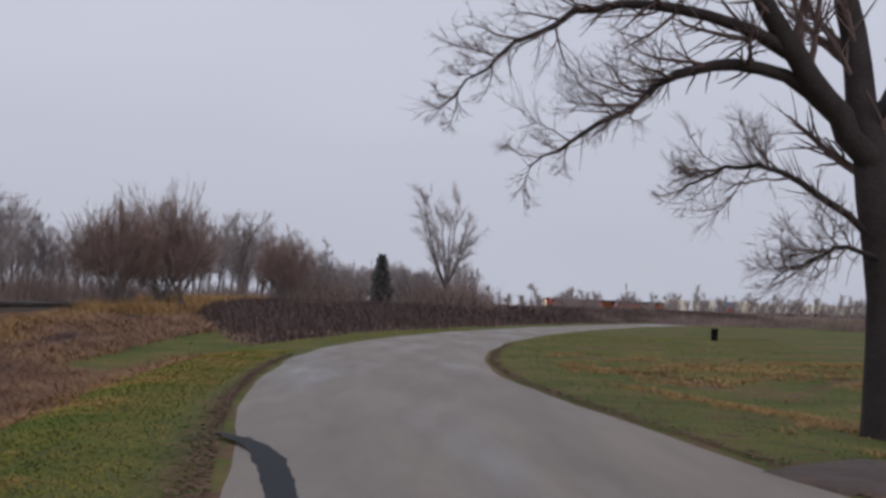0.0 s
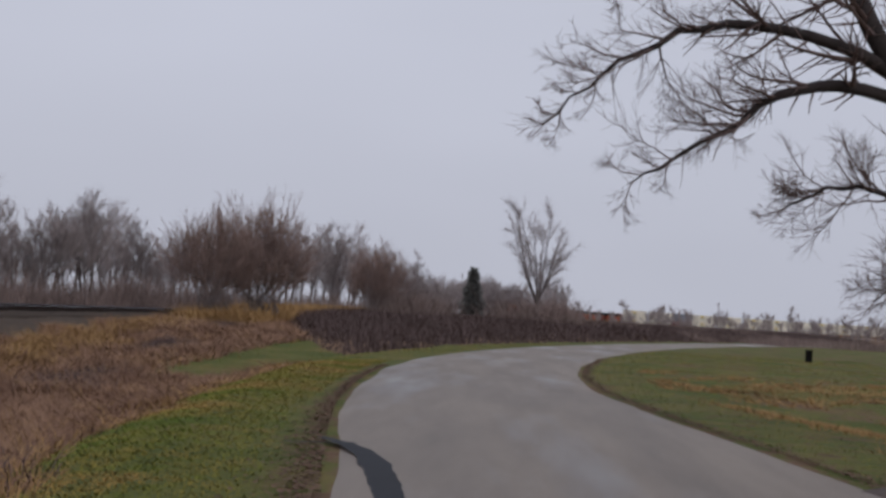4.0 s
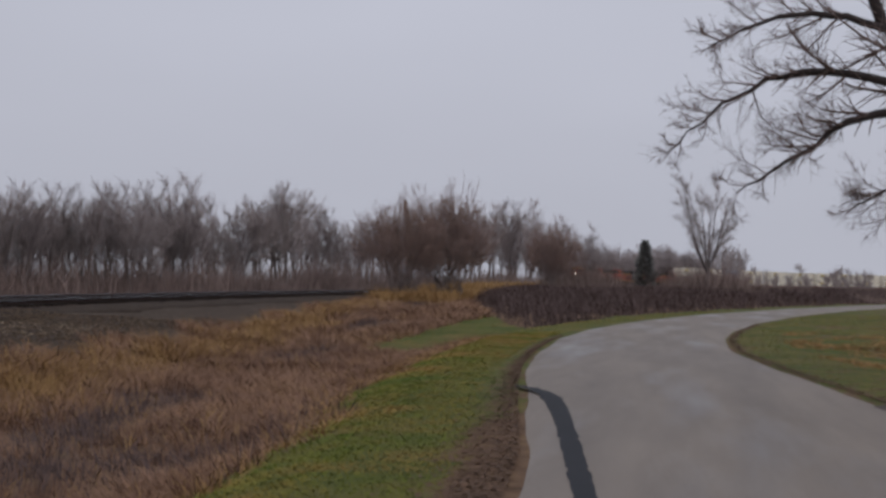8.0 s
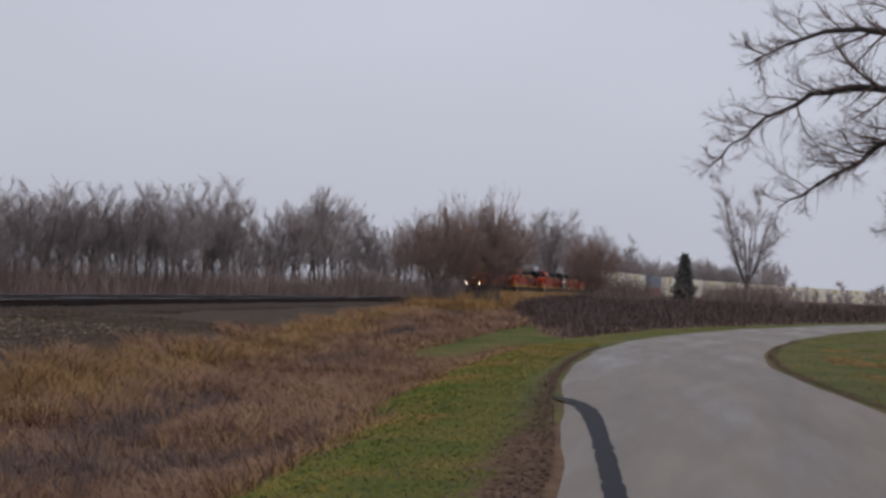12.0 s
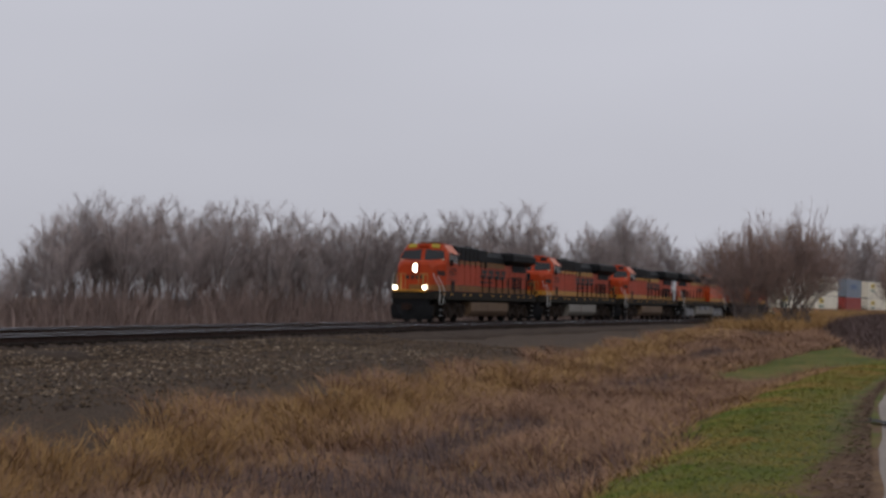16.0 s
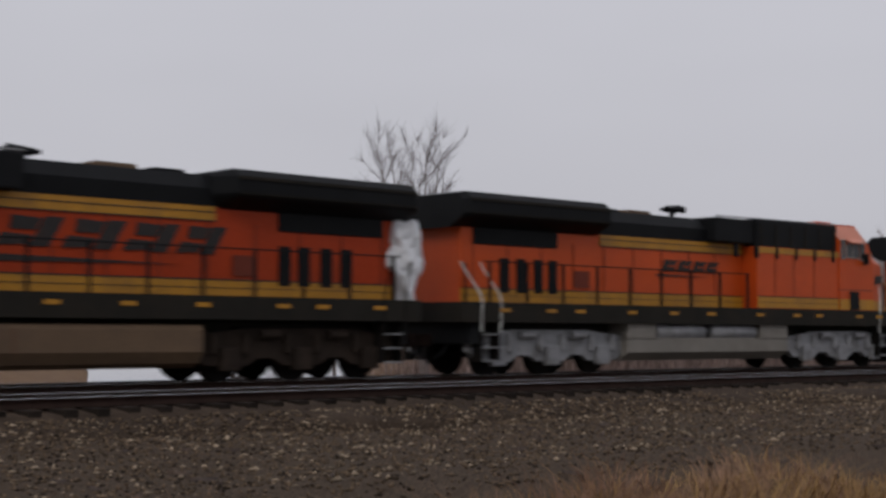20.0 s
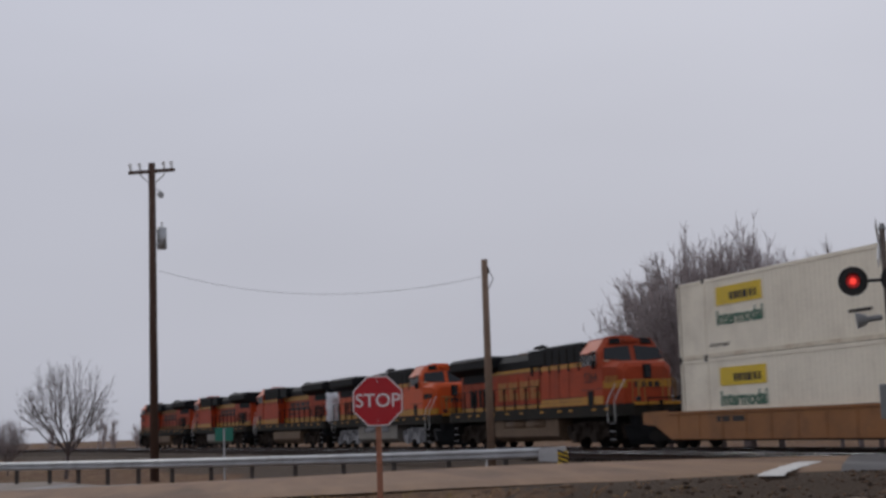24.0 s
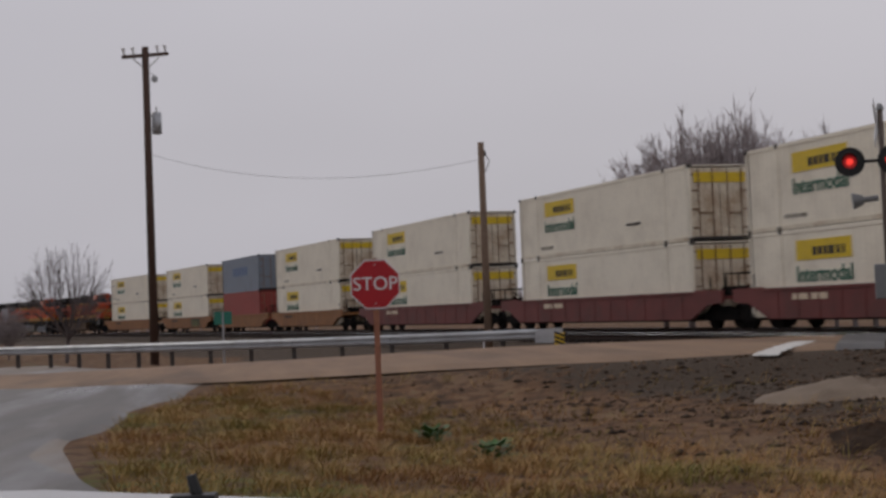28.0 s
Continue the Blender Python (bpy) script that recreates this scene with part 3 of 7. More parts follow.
RAIL_FOOT = [(-0.075, -0.17), (0.075, -0.17), (0.075, -0.155), (0.012, -0.13), (0.012, -0.045), (0.036, -0.035), (0.036, -0.006), (-0.036, -0.006), (-0.036, -0.035), (-0.012, -0.045), (-0.012, -0.13), (-0.075, -0.155)]
HEAD = [(-0.034, -0.006), (0.034, -0.006), (0.034, 0.0), (-0.034, 0.0)]
for k, off in enumerate((0.0, -GAP)):
    tr = thing("railway_track", "railway track with shiny worn rails on weathered ties" if k == 0 else "second railway track carrying the freight train", "track", kind="structure")
    for side in (0.755, -0.755):
        V, Q = sweep([(a, b + RAIL_Z) for a, b in RAIL_FOOT], S_NEAR, off + side)
        r = part("rail", mesh_from("rail", V, Q, RUST), None, tr, "rust-brown steel rail")
        V, Q = sweep([(a, b + RAIL_Z) for a, b in HEAD], S_NEAR, off + side)
        part("rail_head", mesh_from("rail_head", V, Q, SHINE), None, r, "bright polished running surface")
    tie_bm = box(-1.3, 1.3, -0.12, 0.12, -0.2, 0.0, None, 0.015)
    tie_me = bpy.data.meshes.new("tie")
    tie_bm.to_mesh(tie_me)
    tie_bm.free()
    tie_me.materials.append(TIE)
    rngt = random.Random(5 + k)
    near_s = np.arange(-62, 86, 0.6) if k == 0 else np.arange(-30, 60, 0.6)
    for s in near_s:
        x, y, h = line_at(s, off + rngt.uniform(-0.05, 0.05))
        t = new("tie", tie_me)
        t.matrix_world = pose(float(x), float(y), RAIL_Z - 0.172, 0, 0, math.degrees(h) + rngt.uniform(-1.2, 1.2))
        t.parent = tr
    far = [s for s in np.arange(-500, 320, 0.6) if not near_s[0] - 0.3 < s < near_s[-1] + 0.3]
    cube = np.array([(a, b, c) for a in (-1.3, 1.3) for b in (-0.12, 0.12) for c in (-0.2, 0)])
    cf = np.array([(0, 1, 3, 2), (4, 6, 7, 5), (0, 4, 5, 1), (2, 3, 7, 6), (1, 5, 7, 3), (0, 2, 6, 4)])
    x, y, h = line_at(np.array(far), off)
    c, s_ = np.cos(h)[:, None], np.sin(h)[:, None]
    V = np.stack([x[:, None] + c * cube[:, 0] - s_ * cube[:, 1], y[:, None] + s_ * cube[:, 0] + c * cube[:, 1], np.broadcast_to(cube[:, 2] + RAIL_Z - 0.172, (len(far), 8))], -1).reshape(-1, 3)
    Q = (np.arange(len(far))[:, None, None] * 8 + cf[None]).reshape(-1, 4)
    tagged(part("far_ties", mesh_from("far_ties", V, Q, TIE), None, tr), kind="stuff")

# loose stones over the ballast shoulder and the gravel strip beside it
rs = np.random.RandomState(11)
OCTA = np.array([(1, 0, 0), (0, 1, 0), (-1, 0, 0), (0, -1, 0), (0, 0, 0.8), (0, 0, -0.6)])
OF = np.array([(0, 1, 4), (1, 2, 4), (2, 3, 4), (3, 0, 4), (1, 0, 5), (2, 1, 5), (3, 2, 5), (0, 3, 5)])


def scatter_stones(name, X, Y, Z, size, mat, label):
    n = len(X)
    a = rs.uniform(0, 6.28, n)[:, None]
    sc = size * rs.uniform(0.5, 1.5, (n, 1, 3)) * [1, 0.75, 0.6]
    P = OCTA[None] * (1 + rs.uniform(-0.25, 0.25, (n, 6, 1))) * sc
    px, py = P[..., 0] * np.cos(a) - P[..., 1] * np.sin(a), P[..., 0] * np.sin(a) + P[..., 1] * np.cos(a)
    V = np.stack([px + X[:, None], py + Y[:, None], P[..., 2] + Z[:, None]], -1).reshape(-1, 3)
    F = (np.arange(n)[:, None, None] * 6 + OF[None]).reshape(-1, 3)
    return tagged(new(name, mesh_from(name, V, F, mat)), label, "stones", kind="stuff")


n = 46000
s = rs.uniform(-58, 42, n)
o = 1.5 + 8.8 * rs.uniform(0, 1, n) ** 1.15
x, y, h = line_at(s, o)
z = np.where(o < 3.6, np.interp(o, [1.24, 1.42, 2.0, 3.7], [0.325, 0.255, 0.16, -0.12]), ground_z(x, y))
z = np.maximum(z, ground_z(x, y))
cc, ch = side_of(CROSS_F, x, y)
keep = (np.abs(cc) > ch + 0.2) & ((y > -1) | (o < 5.5))
scatter_stones("loose_ballast", x[keep], y[keep], z[keep] + 0.01, np.where(o < 4, 0.046, 0.038)[keep][:, None, None], STONE, "loose grey and brown crushed stones beside the track")

n = 5200
s = rs.uniform(-50, 40, n)
o = 1.6 + 8.0 * rs.uniform(0, 1, n) ** 1.3
x, y, h = line_at(s, o)
z = np.maximum(np.where(o < 3.7, np.interp(o, [1.24, 1.42, 2.0, 3.7], [0.325, 0.255, 0.16, -0.12]), ground_z(x, y)), ground_z(x, y))
keep = (np.abs(side_of(CROSS_F, x, y)[0]) > 5.4) & ((y > -16) | (o < 5.5))
PALE = material("pale_limestone", (0.29, 0.225, 0.16), 0.9, vary=0.2, scale=6, island=0.4, spec=0.2)
scatter_stones("pale_ballast", x[keep], y[keep], z[keep] + 0.02, 0.045 * rs.uniform(0.4, 1.4, keep.sum())[:, None, None], PALE, "pale limestone chips strewn over the ballast")

# ---------------------------------------------------------------- plants
def tubes(lines, sides):
    """Vertices and quads of tapered tubes along polylines of (points, radii)."""
    VV, FF, base = [], [], 0
    ang = np.arange(sides) * 2 * math.pi / sides
    for P, R in lines:
        P, R = np.asarray(P), np.asarray(R)
        T = np.gradient(P, axis=0)
        T /= np.linalg.norm(T, axis=1)[:, None] + 1e-9
        A = np.cross(T, [0.31, 0.22, 0.92])
        A /= np.linalg.norm(A, axis=1)[:, None] + 1e-9
        B = np.cross(T, A)
        V = P[:, None] + R[:, None, None] * (np.cos(ang)[None, :, None] * A[:, None] + np.sin(ang)[None, :, None] * B[:, None])
        n = len(P)
        i = base + np.arange(n * sides).reshape(n, sides)
        j = np.roll(i, -1, axis=1)
        FF.append(np.stack([i[:-1], j[:-1], j[1:], i[1:]], -1).reshape(-1, 4))
        VV.append(V.reshape(-1, 3))
        base += n * sides
    return np.concatenate(VV), np.concatenate(FF)


def branch_line(rng, p, d, length, r, segs, wander, up, tip=0.25):
    pts, rad = [np.array(p, float)], [r]
    d = np.array(d, float)
    for k in range(segs):
        d = d + rng.normal(0, wander, 3) + np.array([0, 0, up])
        d /= np.linalg.norm(d)
        pts.append(pts[-1] + d * length / segs)
        rad.append(r * (1 - (1 - tip) * (k + 1) / segs))
    return np.array(pts), np.array(rad)


def at_line(line, f):
    P, R = line
    k = min(int(f * (len(P) - 1)), len(P) - 2)
    g = f * (len(P) - 1) - k
    d = P[k + 1] - P[k]
    return P[k] + d * g, d / np.linalg.norm(d), R[k] + (R[k + 1] - R[k]) * g


def side_shoots(rng, line, count, lo, hi, len0, ratio, open_deg, segs, wander, up, rmin, taper_len=0.6):
    out = []
    for _ in range(count):
        f = rng.uniform(lo, hi)
        p, d, r = at_line(line, f)
        v = rng.normal(0, 1, 3)
        v -= d * v.dot(d)
        v /= np.linalg.norm(v) + 1e-9
        a = radians(open_deg * rng.uniform(0.6, 1.3))
        q = d * math.cos(a) + v * math.sin(a)
        L = len0 * (1 - taper_len * (f - lo) / (hi - lo + 1e-6)) * rng.uniform(0.6, 1.25)
        out.append(branch_line(rng, p, q, L, max(r * ratio, rmin), segs, wander, up))
    return out


def spikes(rng, lines, count, lo, hi, length, open_deg, r, up=0.12):
    """Fine tapering twigs set along many lines: three-sided points, as vertices and triangles."""
    P = np.concatenate([np.stack([at_line(L, f)[0] for f in rng.uniform(lo, hi, count)]) for L in lines])
    D = np.repeat(np.stack([(L[0][-1] - L[0][0]) / (np.linalg.norm(L[0][-1] - L[0][0]) + 1e-9) for L in lines]), count, 0)
    V = rng.normal(0, 1, P.shape)
    V -= D * (V * D).sum(1)[:, None]
    V /= np.linalg.norm(V, axis=1)[:, None] + 1e-9
    a = np.radians(open_deg * rng.uniform(0.3, 1.4, len(P)))[:, None]
    Q = D * np.cos(a) + V * np.sin(a) + np.array([0, 0, up])
    Q /= np.linalg.norm(Q, axis=1)[:, None]
    A = np.cross(Q, [0.31, 0.22, 0.92])
    A /= np.linalg.norm(A, axis=1)[:, None] + 1e-9
    B = np.cross(Q, A)
    T = P + Q * length * rng.uniform(0.5, 1.25, (len(P), 1))
    W = np.stack([P + r * A, P + r * (-0.5 * A + 0.87 * B), P + r * (-0.5 * A - 0.87 * B), T], 1).reshape(-1, 3)
    b = np.arange(len(P))[:, None, None] * 4
    return W, (b + np.array([(0, 1, 3), (1, 2, 3), (2, 0, 3)])[None]).reshape(-1, 3)


def crown_tree(name, seed, height, radius, fork=0.3, mains=7, spread=15, subs=10, twigs=17, stems=1, base=0.0, bow=0.05, sub_len=0.3, twig_len=0.1, bark=None, twig=None, twig_r=0.02, leader=True, sub_taper=0.5, fan=34, dome=0.15, wide=38, lift=0.12, stray=0.045):
    """A bare tree: forked trunk, upswept boughs, branches and a haze of fine twigs."""
    rng = np.random.RandomState(seed)
    wood, limbs, ends = [], [], []
    for k in range(stems):
        a = rng.uniform(0, 6.28)
        p0 = (math.cos(a) * base * rng.uniform(0.2, 1), math.sin(a) * base * rng.uniform(0.2, 1), -0.3)
        trunk = branch_line(rng, p0, (p0[0] * 0.25 / (base + 0.01), p0[1] * 0.25 / (base + 0.01), 1), height * fork + 0.3, radius / math.sqrt(stems) if stems > 2 else radius, 5, 0.04, 0.03, 0.75)
        wood.append(trunk)
        turn = rng.uniform(0, 6.28)
        for j in range(mains):
            f = 1.0 if j == 0 and leader else rng.uniform(0.55, 1.0)
            p, d, r = at_line(trunk, min(f, 0.999))
            az = turn + j * 2.4 + rng.uniform(-0.4, 0.4)
            tilt = radians(spread * (0.25 if j == 0 and leader else rng.uniform(0.6, 1.5)))
            q = (math.cos(az) * math.sin(tilt), math.sin(az) * math.sin(tilt), math.cos(tilt))
            L = (height - p[2]) / math.cos(tilt * 0.8) * (1.0 if j == 0 and leader else rng.uniform(0.74, 1.0) * (1 - dome * (tilt / radians(spread * 1.5)) ** 2))
            m = branch_line(rng, p, q, L, r * (0.62 if j == 0 else 0.42), 6, stray, bow, 0.14)
            limbs.append(m)
            sb = side_shoots(rng, m, subs, 0.12, 0.96, height * sub_len, 0.4, wide, 3, 0.07, 0.08, 0.01, sub_taper)
            ends += sb + [m]
            limbs += sb
    tv, tf = tubes(wood, 7)
    lv, lf = tubes([x for x in limbs if len(x[0]) > 4], 4)
    mv, mf = tubes([x for x in limbs if len(x[0]) <= 4], 3)
    sv, sf = spikes(rng, ends, twigs, 0.1, 1.0, height * twig_len, fan, twig_r, lift)
    return (mesh_from(name + "_trunk", np.concatenate([tv, lv]), np.concatenate([tf, lf + len(tv)]), bark or BARK),
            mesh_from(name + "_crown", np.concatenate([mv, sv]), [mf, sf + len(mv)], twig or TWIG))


def dome_tree(name, seed, height, radius, fork=0.2, middle=0.42, wide=0.42, low=-5, mains=24, lines=380, haze=12, haze_len=0.06, haze_r=0.02, stems=1, lumps=0.13, bark=None, twig=None):
    """A bare round-headed tree: limbs that fan out to an uneven dome, fine branches between them, a haze of twigs."""
    rng = np.random.RandomState(seed)
    base, tall = np.array([0, 0, height * middle]), height * (1 - middle)
    bump = rng.uniform(0, 6.28, 4)

    def shell(az, el, f):
        lump = 1 + lumps * (np.sin(3 * az + bump[0]) * np.cos(2.3 * el + bump[1]) + 0.7 * np.sin(7 * az + bump[2] + 5 * el))
        return base + f * lump * np.array([math.cos(az) * math.cos(el) * height * wide, math.sin(az) * math.cos(el) * height * wide, math.sin(el) * tall])

    wood, limbs, fine = [], [], []
    for k in range(stems):
        a = rng.uniform(0, 6.28)
        q = 0.0 if stems == 1 else height * 0.12 * math.sqrt(rng.uniform(0.1, 1))
        wood.append(branch_line(rng, (q * math.cos(a), q * math.sin(a), -0.3), (0.25 * math.cos(a) * (stems > 1), 0.25 * math.sin(a) * (stems > 1), 1), height * fork + 0.3, radius / math.sqrt(stems), 4, 0.05, 0.03, 0.75))
    dirs = []
    for k in range(mains):
        az, el = k * 2.4 + rng.uniform(-0.3, 0.3), math.asin(min(1, math.sin(radians(low + 14)) + (0.99 - math.sin(radians(low + 14))) * ((k + 0.5) / mains)))
        p, d, r = at_line(wood[k % stems], rng.uniform(0.6, 0.99))
        tip = shell(az, el, rng.uniform(0.72, 0.9))
        t = np.linspace(0, 1, 7)[:, None]
        belly = p + (tip - p) * np.array([0.62, 0.62, 0.42])
        P = (1 - t) ** 2 * p + 2 * t * (1 - t) * belly + t ** 2 * tip
        P[1:-1] += rng.normal(0, 0.012 * height, P[1:-1].shape)
        limbs.append((P, r * np.linspace(0.5, 0.12, 7)))
        dirs.append((az, el))
    for k in range(lines):
        j = rng.randint(mains)
        p, d, r = at_line(limbs[j], rng.uniform(0.25, 0.97))
        az, el = dirs[j]
        tip = shell(az + rng.normal(0, 0.34), min(1.55, max(radians(low), el + rng.normal(0, 0.24))), rng.uniform(0.78, 1.0))
        t = np.linspace(0, 1, 4)[:, None]
        belly = p + (tip - p) * np.array([0.6, 0.6, 0.45])
        P = (1 - t) ** 2 * p + 2 * t * (1 - t) * belly + t ** 2 * tip
        P[1:-1] += rng.normal(0, 0.012 * height, P[1:-1].shape)
        fine.append((P, np.linspace(max(r * 0.5, 0.006), 0.005, 4)))
    tv, tf = tubes(wood, 7)
    lv, lf = tubes(limbs, 4)
    mv, mf = tubes(fine, 3)
    sv, sf = spikes(rng, fine, haze, 0.25, 1.0, height * haze_len, 34, haze_r, 0.25)
    return (mesh_from(name + "_trunk", np.concatenate([tv, lv]), np.concatenate([tf, lf + len(tv)]), bark or BARK),
            mesh_from(name + "_crown", np.concatenate([mv, sv]), [mf, sf + len(mv)], twig or TWIG))


def plant(name, meshes, label, category, m, group=""):
    t = thing(name, label, category, group)
    part("trunk", meshes[0], None, t)
    part("crown", meshes[1], None, t)
    t.matrix_world = m
    return t


def polar(yaw, dist):
    return -math.sin(radians(yaw)) * dist, math.cos(radians(yaw)) * dist


def put(yaw, dist, turn=0.0, size=1.0, sink=0.0):
    x, y = polar(yaw, dist)
    return Matrix.Translation((x, y, float(ground_z(np.array([x]), np.array([y]))[0]) - sink)) @ Matrix.Rotation(turn, 4, "Z") @ Matrix.Scale(size, 4)


WOODS = [crown_tree("wood%d" % k, 40 + k, 11.0, 0.14 + 0.02 * (k % 3), fork=0.34 + 0.06 * (k % 3), mains=6 + k % 3, spread=15 + 4 * (k % 3), subs=12, twigs=22, sub_len=0.23, sub_taper=0.35, twig_len=0.085, twig_r=0.015, bow=0.05, fan=42, dome=0.25, wide=42) for k in range(6)]
BROAD = [dome_tree("broad%d" % k, 70 + k, 11.0, 0.2, twig=TWIG_CROSSING, lines=420, haze=14) for k in range(3)]
VASE = [crown_tree("vase%d" % k, 80 + k, 11.0, 0.26, fork=0.24, mains=8, spread=21, subs=13, twigs=26, bow=0.035, sub_len=0.19, sub_taper=0.3, dome=0.3, wide=46, fan=44, twig_len=0.075, leader=False, twig_r=0.013, twig=TWIG_CROSSING) for k in range(2)]
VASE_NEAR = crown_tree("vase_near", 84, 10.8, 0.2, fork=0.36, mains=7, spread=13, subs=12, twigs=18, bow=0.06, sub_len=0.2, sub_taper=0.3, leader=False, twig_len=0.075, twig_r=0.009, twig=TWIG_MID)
BUSHY = [dome_tree("bushy%d" % k, 90 + k, 6.4, 0.24, fork=0.14, middle=0.3, wide=0.5, low=8, mains=40, lines=620, haze=12, haze_len=0.1, haze_r=0.012, stems=12, lumps=0.24, twig=WILLOW) for k in range(2)]

rw = random.Random(21)
# the wood beyond the tracks: its edge and the height of its tree tops as seen from the lane
EDGE = [(4, 335), (5.4, 295), (7.1, 256), (9.3, 216), (12.2, 178), (16.3, 148), (21, 128), (27, 116), (34, 104), (41, 95), (48, 84), (52, 76)]
TOPS = [(3.1, 2.4), (3.8, 2.6), (5.1, 2.6), (5.8, 3.2), (6.5, 3.2), (8.5, 2.9), (10.6, 2.5), (11.3, 2.95), (12.0, 2.95), (12.7, 2.3), (13.3, 2.6), (14.2, 3.6), (15.2, 3.95), (16.0, 3.7), (16.8, 2.9), (17.4, 2.9), (18.3, 3.7), (19.2, 4.3), (20.5, 4.0), (24, 3.8), (26.4, 3.8), (28.4, 3.8), (30, 4.2), (32.6, 4.0), (34.5, 4.3), (36.2, 4.3), (37.6, 3.5), (38.7, 2.0), (39.2, 1.2), (39.8, 1.3), (40.4, 3.7), (42.3, 4.3), (45.2, 4.7), (48, 5.1), (50.5, 4.5), (52, 3.0)]
for k in range(200):
    yaw = 4.3 + 47 * (k + rw.uniform(0, 1)) / 200
    d = np.interp(yaw, [e[0] for e in EDGE], [e[1] for e in EDGE]) + rw.uniform(0, 18) * rw.uniform(0.3, 1)
    tall = d * math.tan(radians(np.interp(yaw, [e[0] for e in TOPS], [e[1] for e in TOPS]) * (0.97 if k % 3 == 0 else rw.uniform(0.62, 0.95)))) + 1.2
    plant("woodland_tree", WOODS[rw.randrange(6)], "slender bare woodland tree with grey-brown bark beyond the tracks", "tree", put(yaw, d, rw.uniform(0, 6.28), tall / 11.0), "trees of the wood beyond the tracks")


def tangle(name, spots, height, count, mat, label, spread=1.0, seed=1, lean=0.35, r=0.012):
    """Dense thin stems standing over many spots, one object."""
    rng = np.random.RandomState(seed)
    k = rng.randint(0, len(spots), count)
    S = np.asarray(spots, float)[k]
    X, Y = S[:, 0] + rng.normal(0, spread, count), S[:, 1] + rng.normal(0, spread, count)
    Z = ground_z(X, Y)
    H = height * S[:, 2] * rng.uniform(0.35, 1.1, count)
    dx, dy = rng.normal(0, lean, count) * H, rng.normal(0, lean, count) * H
    w = r * rng.uniform(0.7, 1.5, count)
    a = rng.uniform(0, 6.28, count)
    cx, cy = np.cos(a) * w, np.sin(a) * w
    P0, P1 = np.stack([X - cx, Y - cy, Z - 0.1], -1), np.stack([X + cx, Y + cy, Z - 0.1], -1)
    M0, M1 = np.stack([X + dx * 0.35 - cx * 0.8, Y + dy * 0.35 - cy * 0.8, Z + H * 0.55], -1), np.stack([X + dx * 0.35 + cx * 0.8, Y + dy * 0.35 + cy * 0.8, Z + H * 0.55], -1)
    T = np.stack([X + dx, Y + dy, Z + H], -1)
    V = np.stack([P0, P1, M1, M0, T], 1).reshape(-1, 3)
    b = np.arange(count)[:, None] * 5
    return tagged(new(name, mesh_from(name, V, [b + [0, 1, 2, 3], b + [3, 2, 4]], mat)), label, "plants", kind="stuff")


spots = []
for k in range(520):
    yaw = rw.uniform(3.0, 53)
    d = np.interp(yaw, [e[0] for e in EDGE], [e[1] for e in EDGE]) - 3 + rw.uniform(0, 14)
    spots.append((*polar(yaw, d), rw.uniform(0.25, 1.15) * (0.4 if 38.6 < yaw < 40.4 else 0.85 if yaw > 31 else 1.0)))
tangle("underbrush", spots, 4.6, 76000, BRUSH, "dense grey-brown leafless underbrush at the wood's edge", 1.9, 4, 0.42, 0.022)

# single trees and bushes
plant("willow_bush", BUSHY[0], "broad russet leafless willow bush with several stems", "bush", put(8.9, 95, 0.4, 1.1))
plant("willow_bush", BUSHY[1], "broad russet leafless willow bush with several stems", "bush", put(10.5, 93, 2.0, 1.0))
plant("willow_bush", BUSHY[1], "small russet leafless willow bush by the field", "bush", put(4.75, 128, 1.0, 0.92))
plant("field_tree", VASE[0], "tall bare tree with a vase-shaped crown at the field's edge", "tree", put(-1.2, 140, 0.5, 1.14))
for yaw, d, hh, v in ((6.3, 296, 17.5, 0), (5.6, 300, 16.5, 1), (3.65, 352, 17.5, 0), (3.3, 356, 15.0, 1), (2.7, 395, 12.5, 0), (2.1, 410, 13, 1), (1.3, 420, 12, 2), (0.3, 440, 13, 2), (-0.5, 455, 12, 1)):
    plant("field_edge_tree", (VASE + BROAD)[v % 2 if hh > 14 else 2 + v], "bare grey tree, colour paled as by mist, in the far tree line", "tree", put(yaw, d, rw.uniform(0, 6), hh / 11.0), "trees of the far tree line")
for yaw, d, hh, turn_ in ((53.9, 62, 12.2, 0.6), (57.4, 70, 5.6, 2.0)):
    plant("tall_bare_tree", VASE_NEAR, "tall bare tree with upswept boughs behind the tracks", "tree", put(yaw, d, turn_, hh / 11.0))
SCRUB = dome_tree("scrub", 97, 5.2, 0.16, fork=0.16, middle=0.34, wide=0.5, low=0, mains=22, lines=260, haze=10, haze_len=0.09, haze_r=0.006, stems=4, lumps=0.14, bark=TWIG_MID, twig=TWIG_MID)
plant("round_bare_tree", SCRUB, "low bushy bare tree beside the far track", "tree", put(61.5, 50, 1.3, 1.22))
plant("round_bare_tree", SCRUB, "low bushy bare tree beside the far track", "tree", put(59.2, 55, 3.3, 0.7))
for k in range(34):
    yaw = (164.4 - 0.8 * k if k < 6 else 163.4 - 27.8 * k / 33) + rw.uniform(-0.3, 0.3)
    d = 86 + rw.uniform(-5, 10)
    tall = 1.65 + d * math.tan(radians((7.75 if k < 6 else 6.9 - 2.5 * smooth(k, 24, 33)) * rw.uniform(0.8, 1.0)))
    plant("crossing_tree", (BROAD[k % 3] if k < 6 else WOODS[k % 6]), "bare grey-brown tree behind the crossing", "tree", put(yaw, d, rw.uniform(0, 6), tall / 11.0), "row of trees behind the crossing")
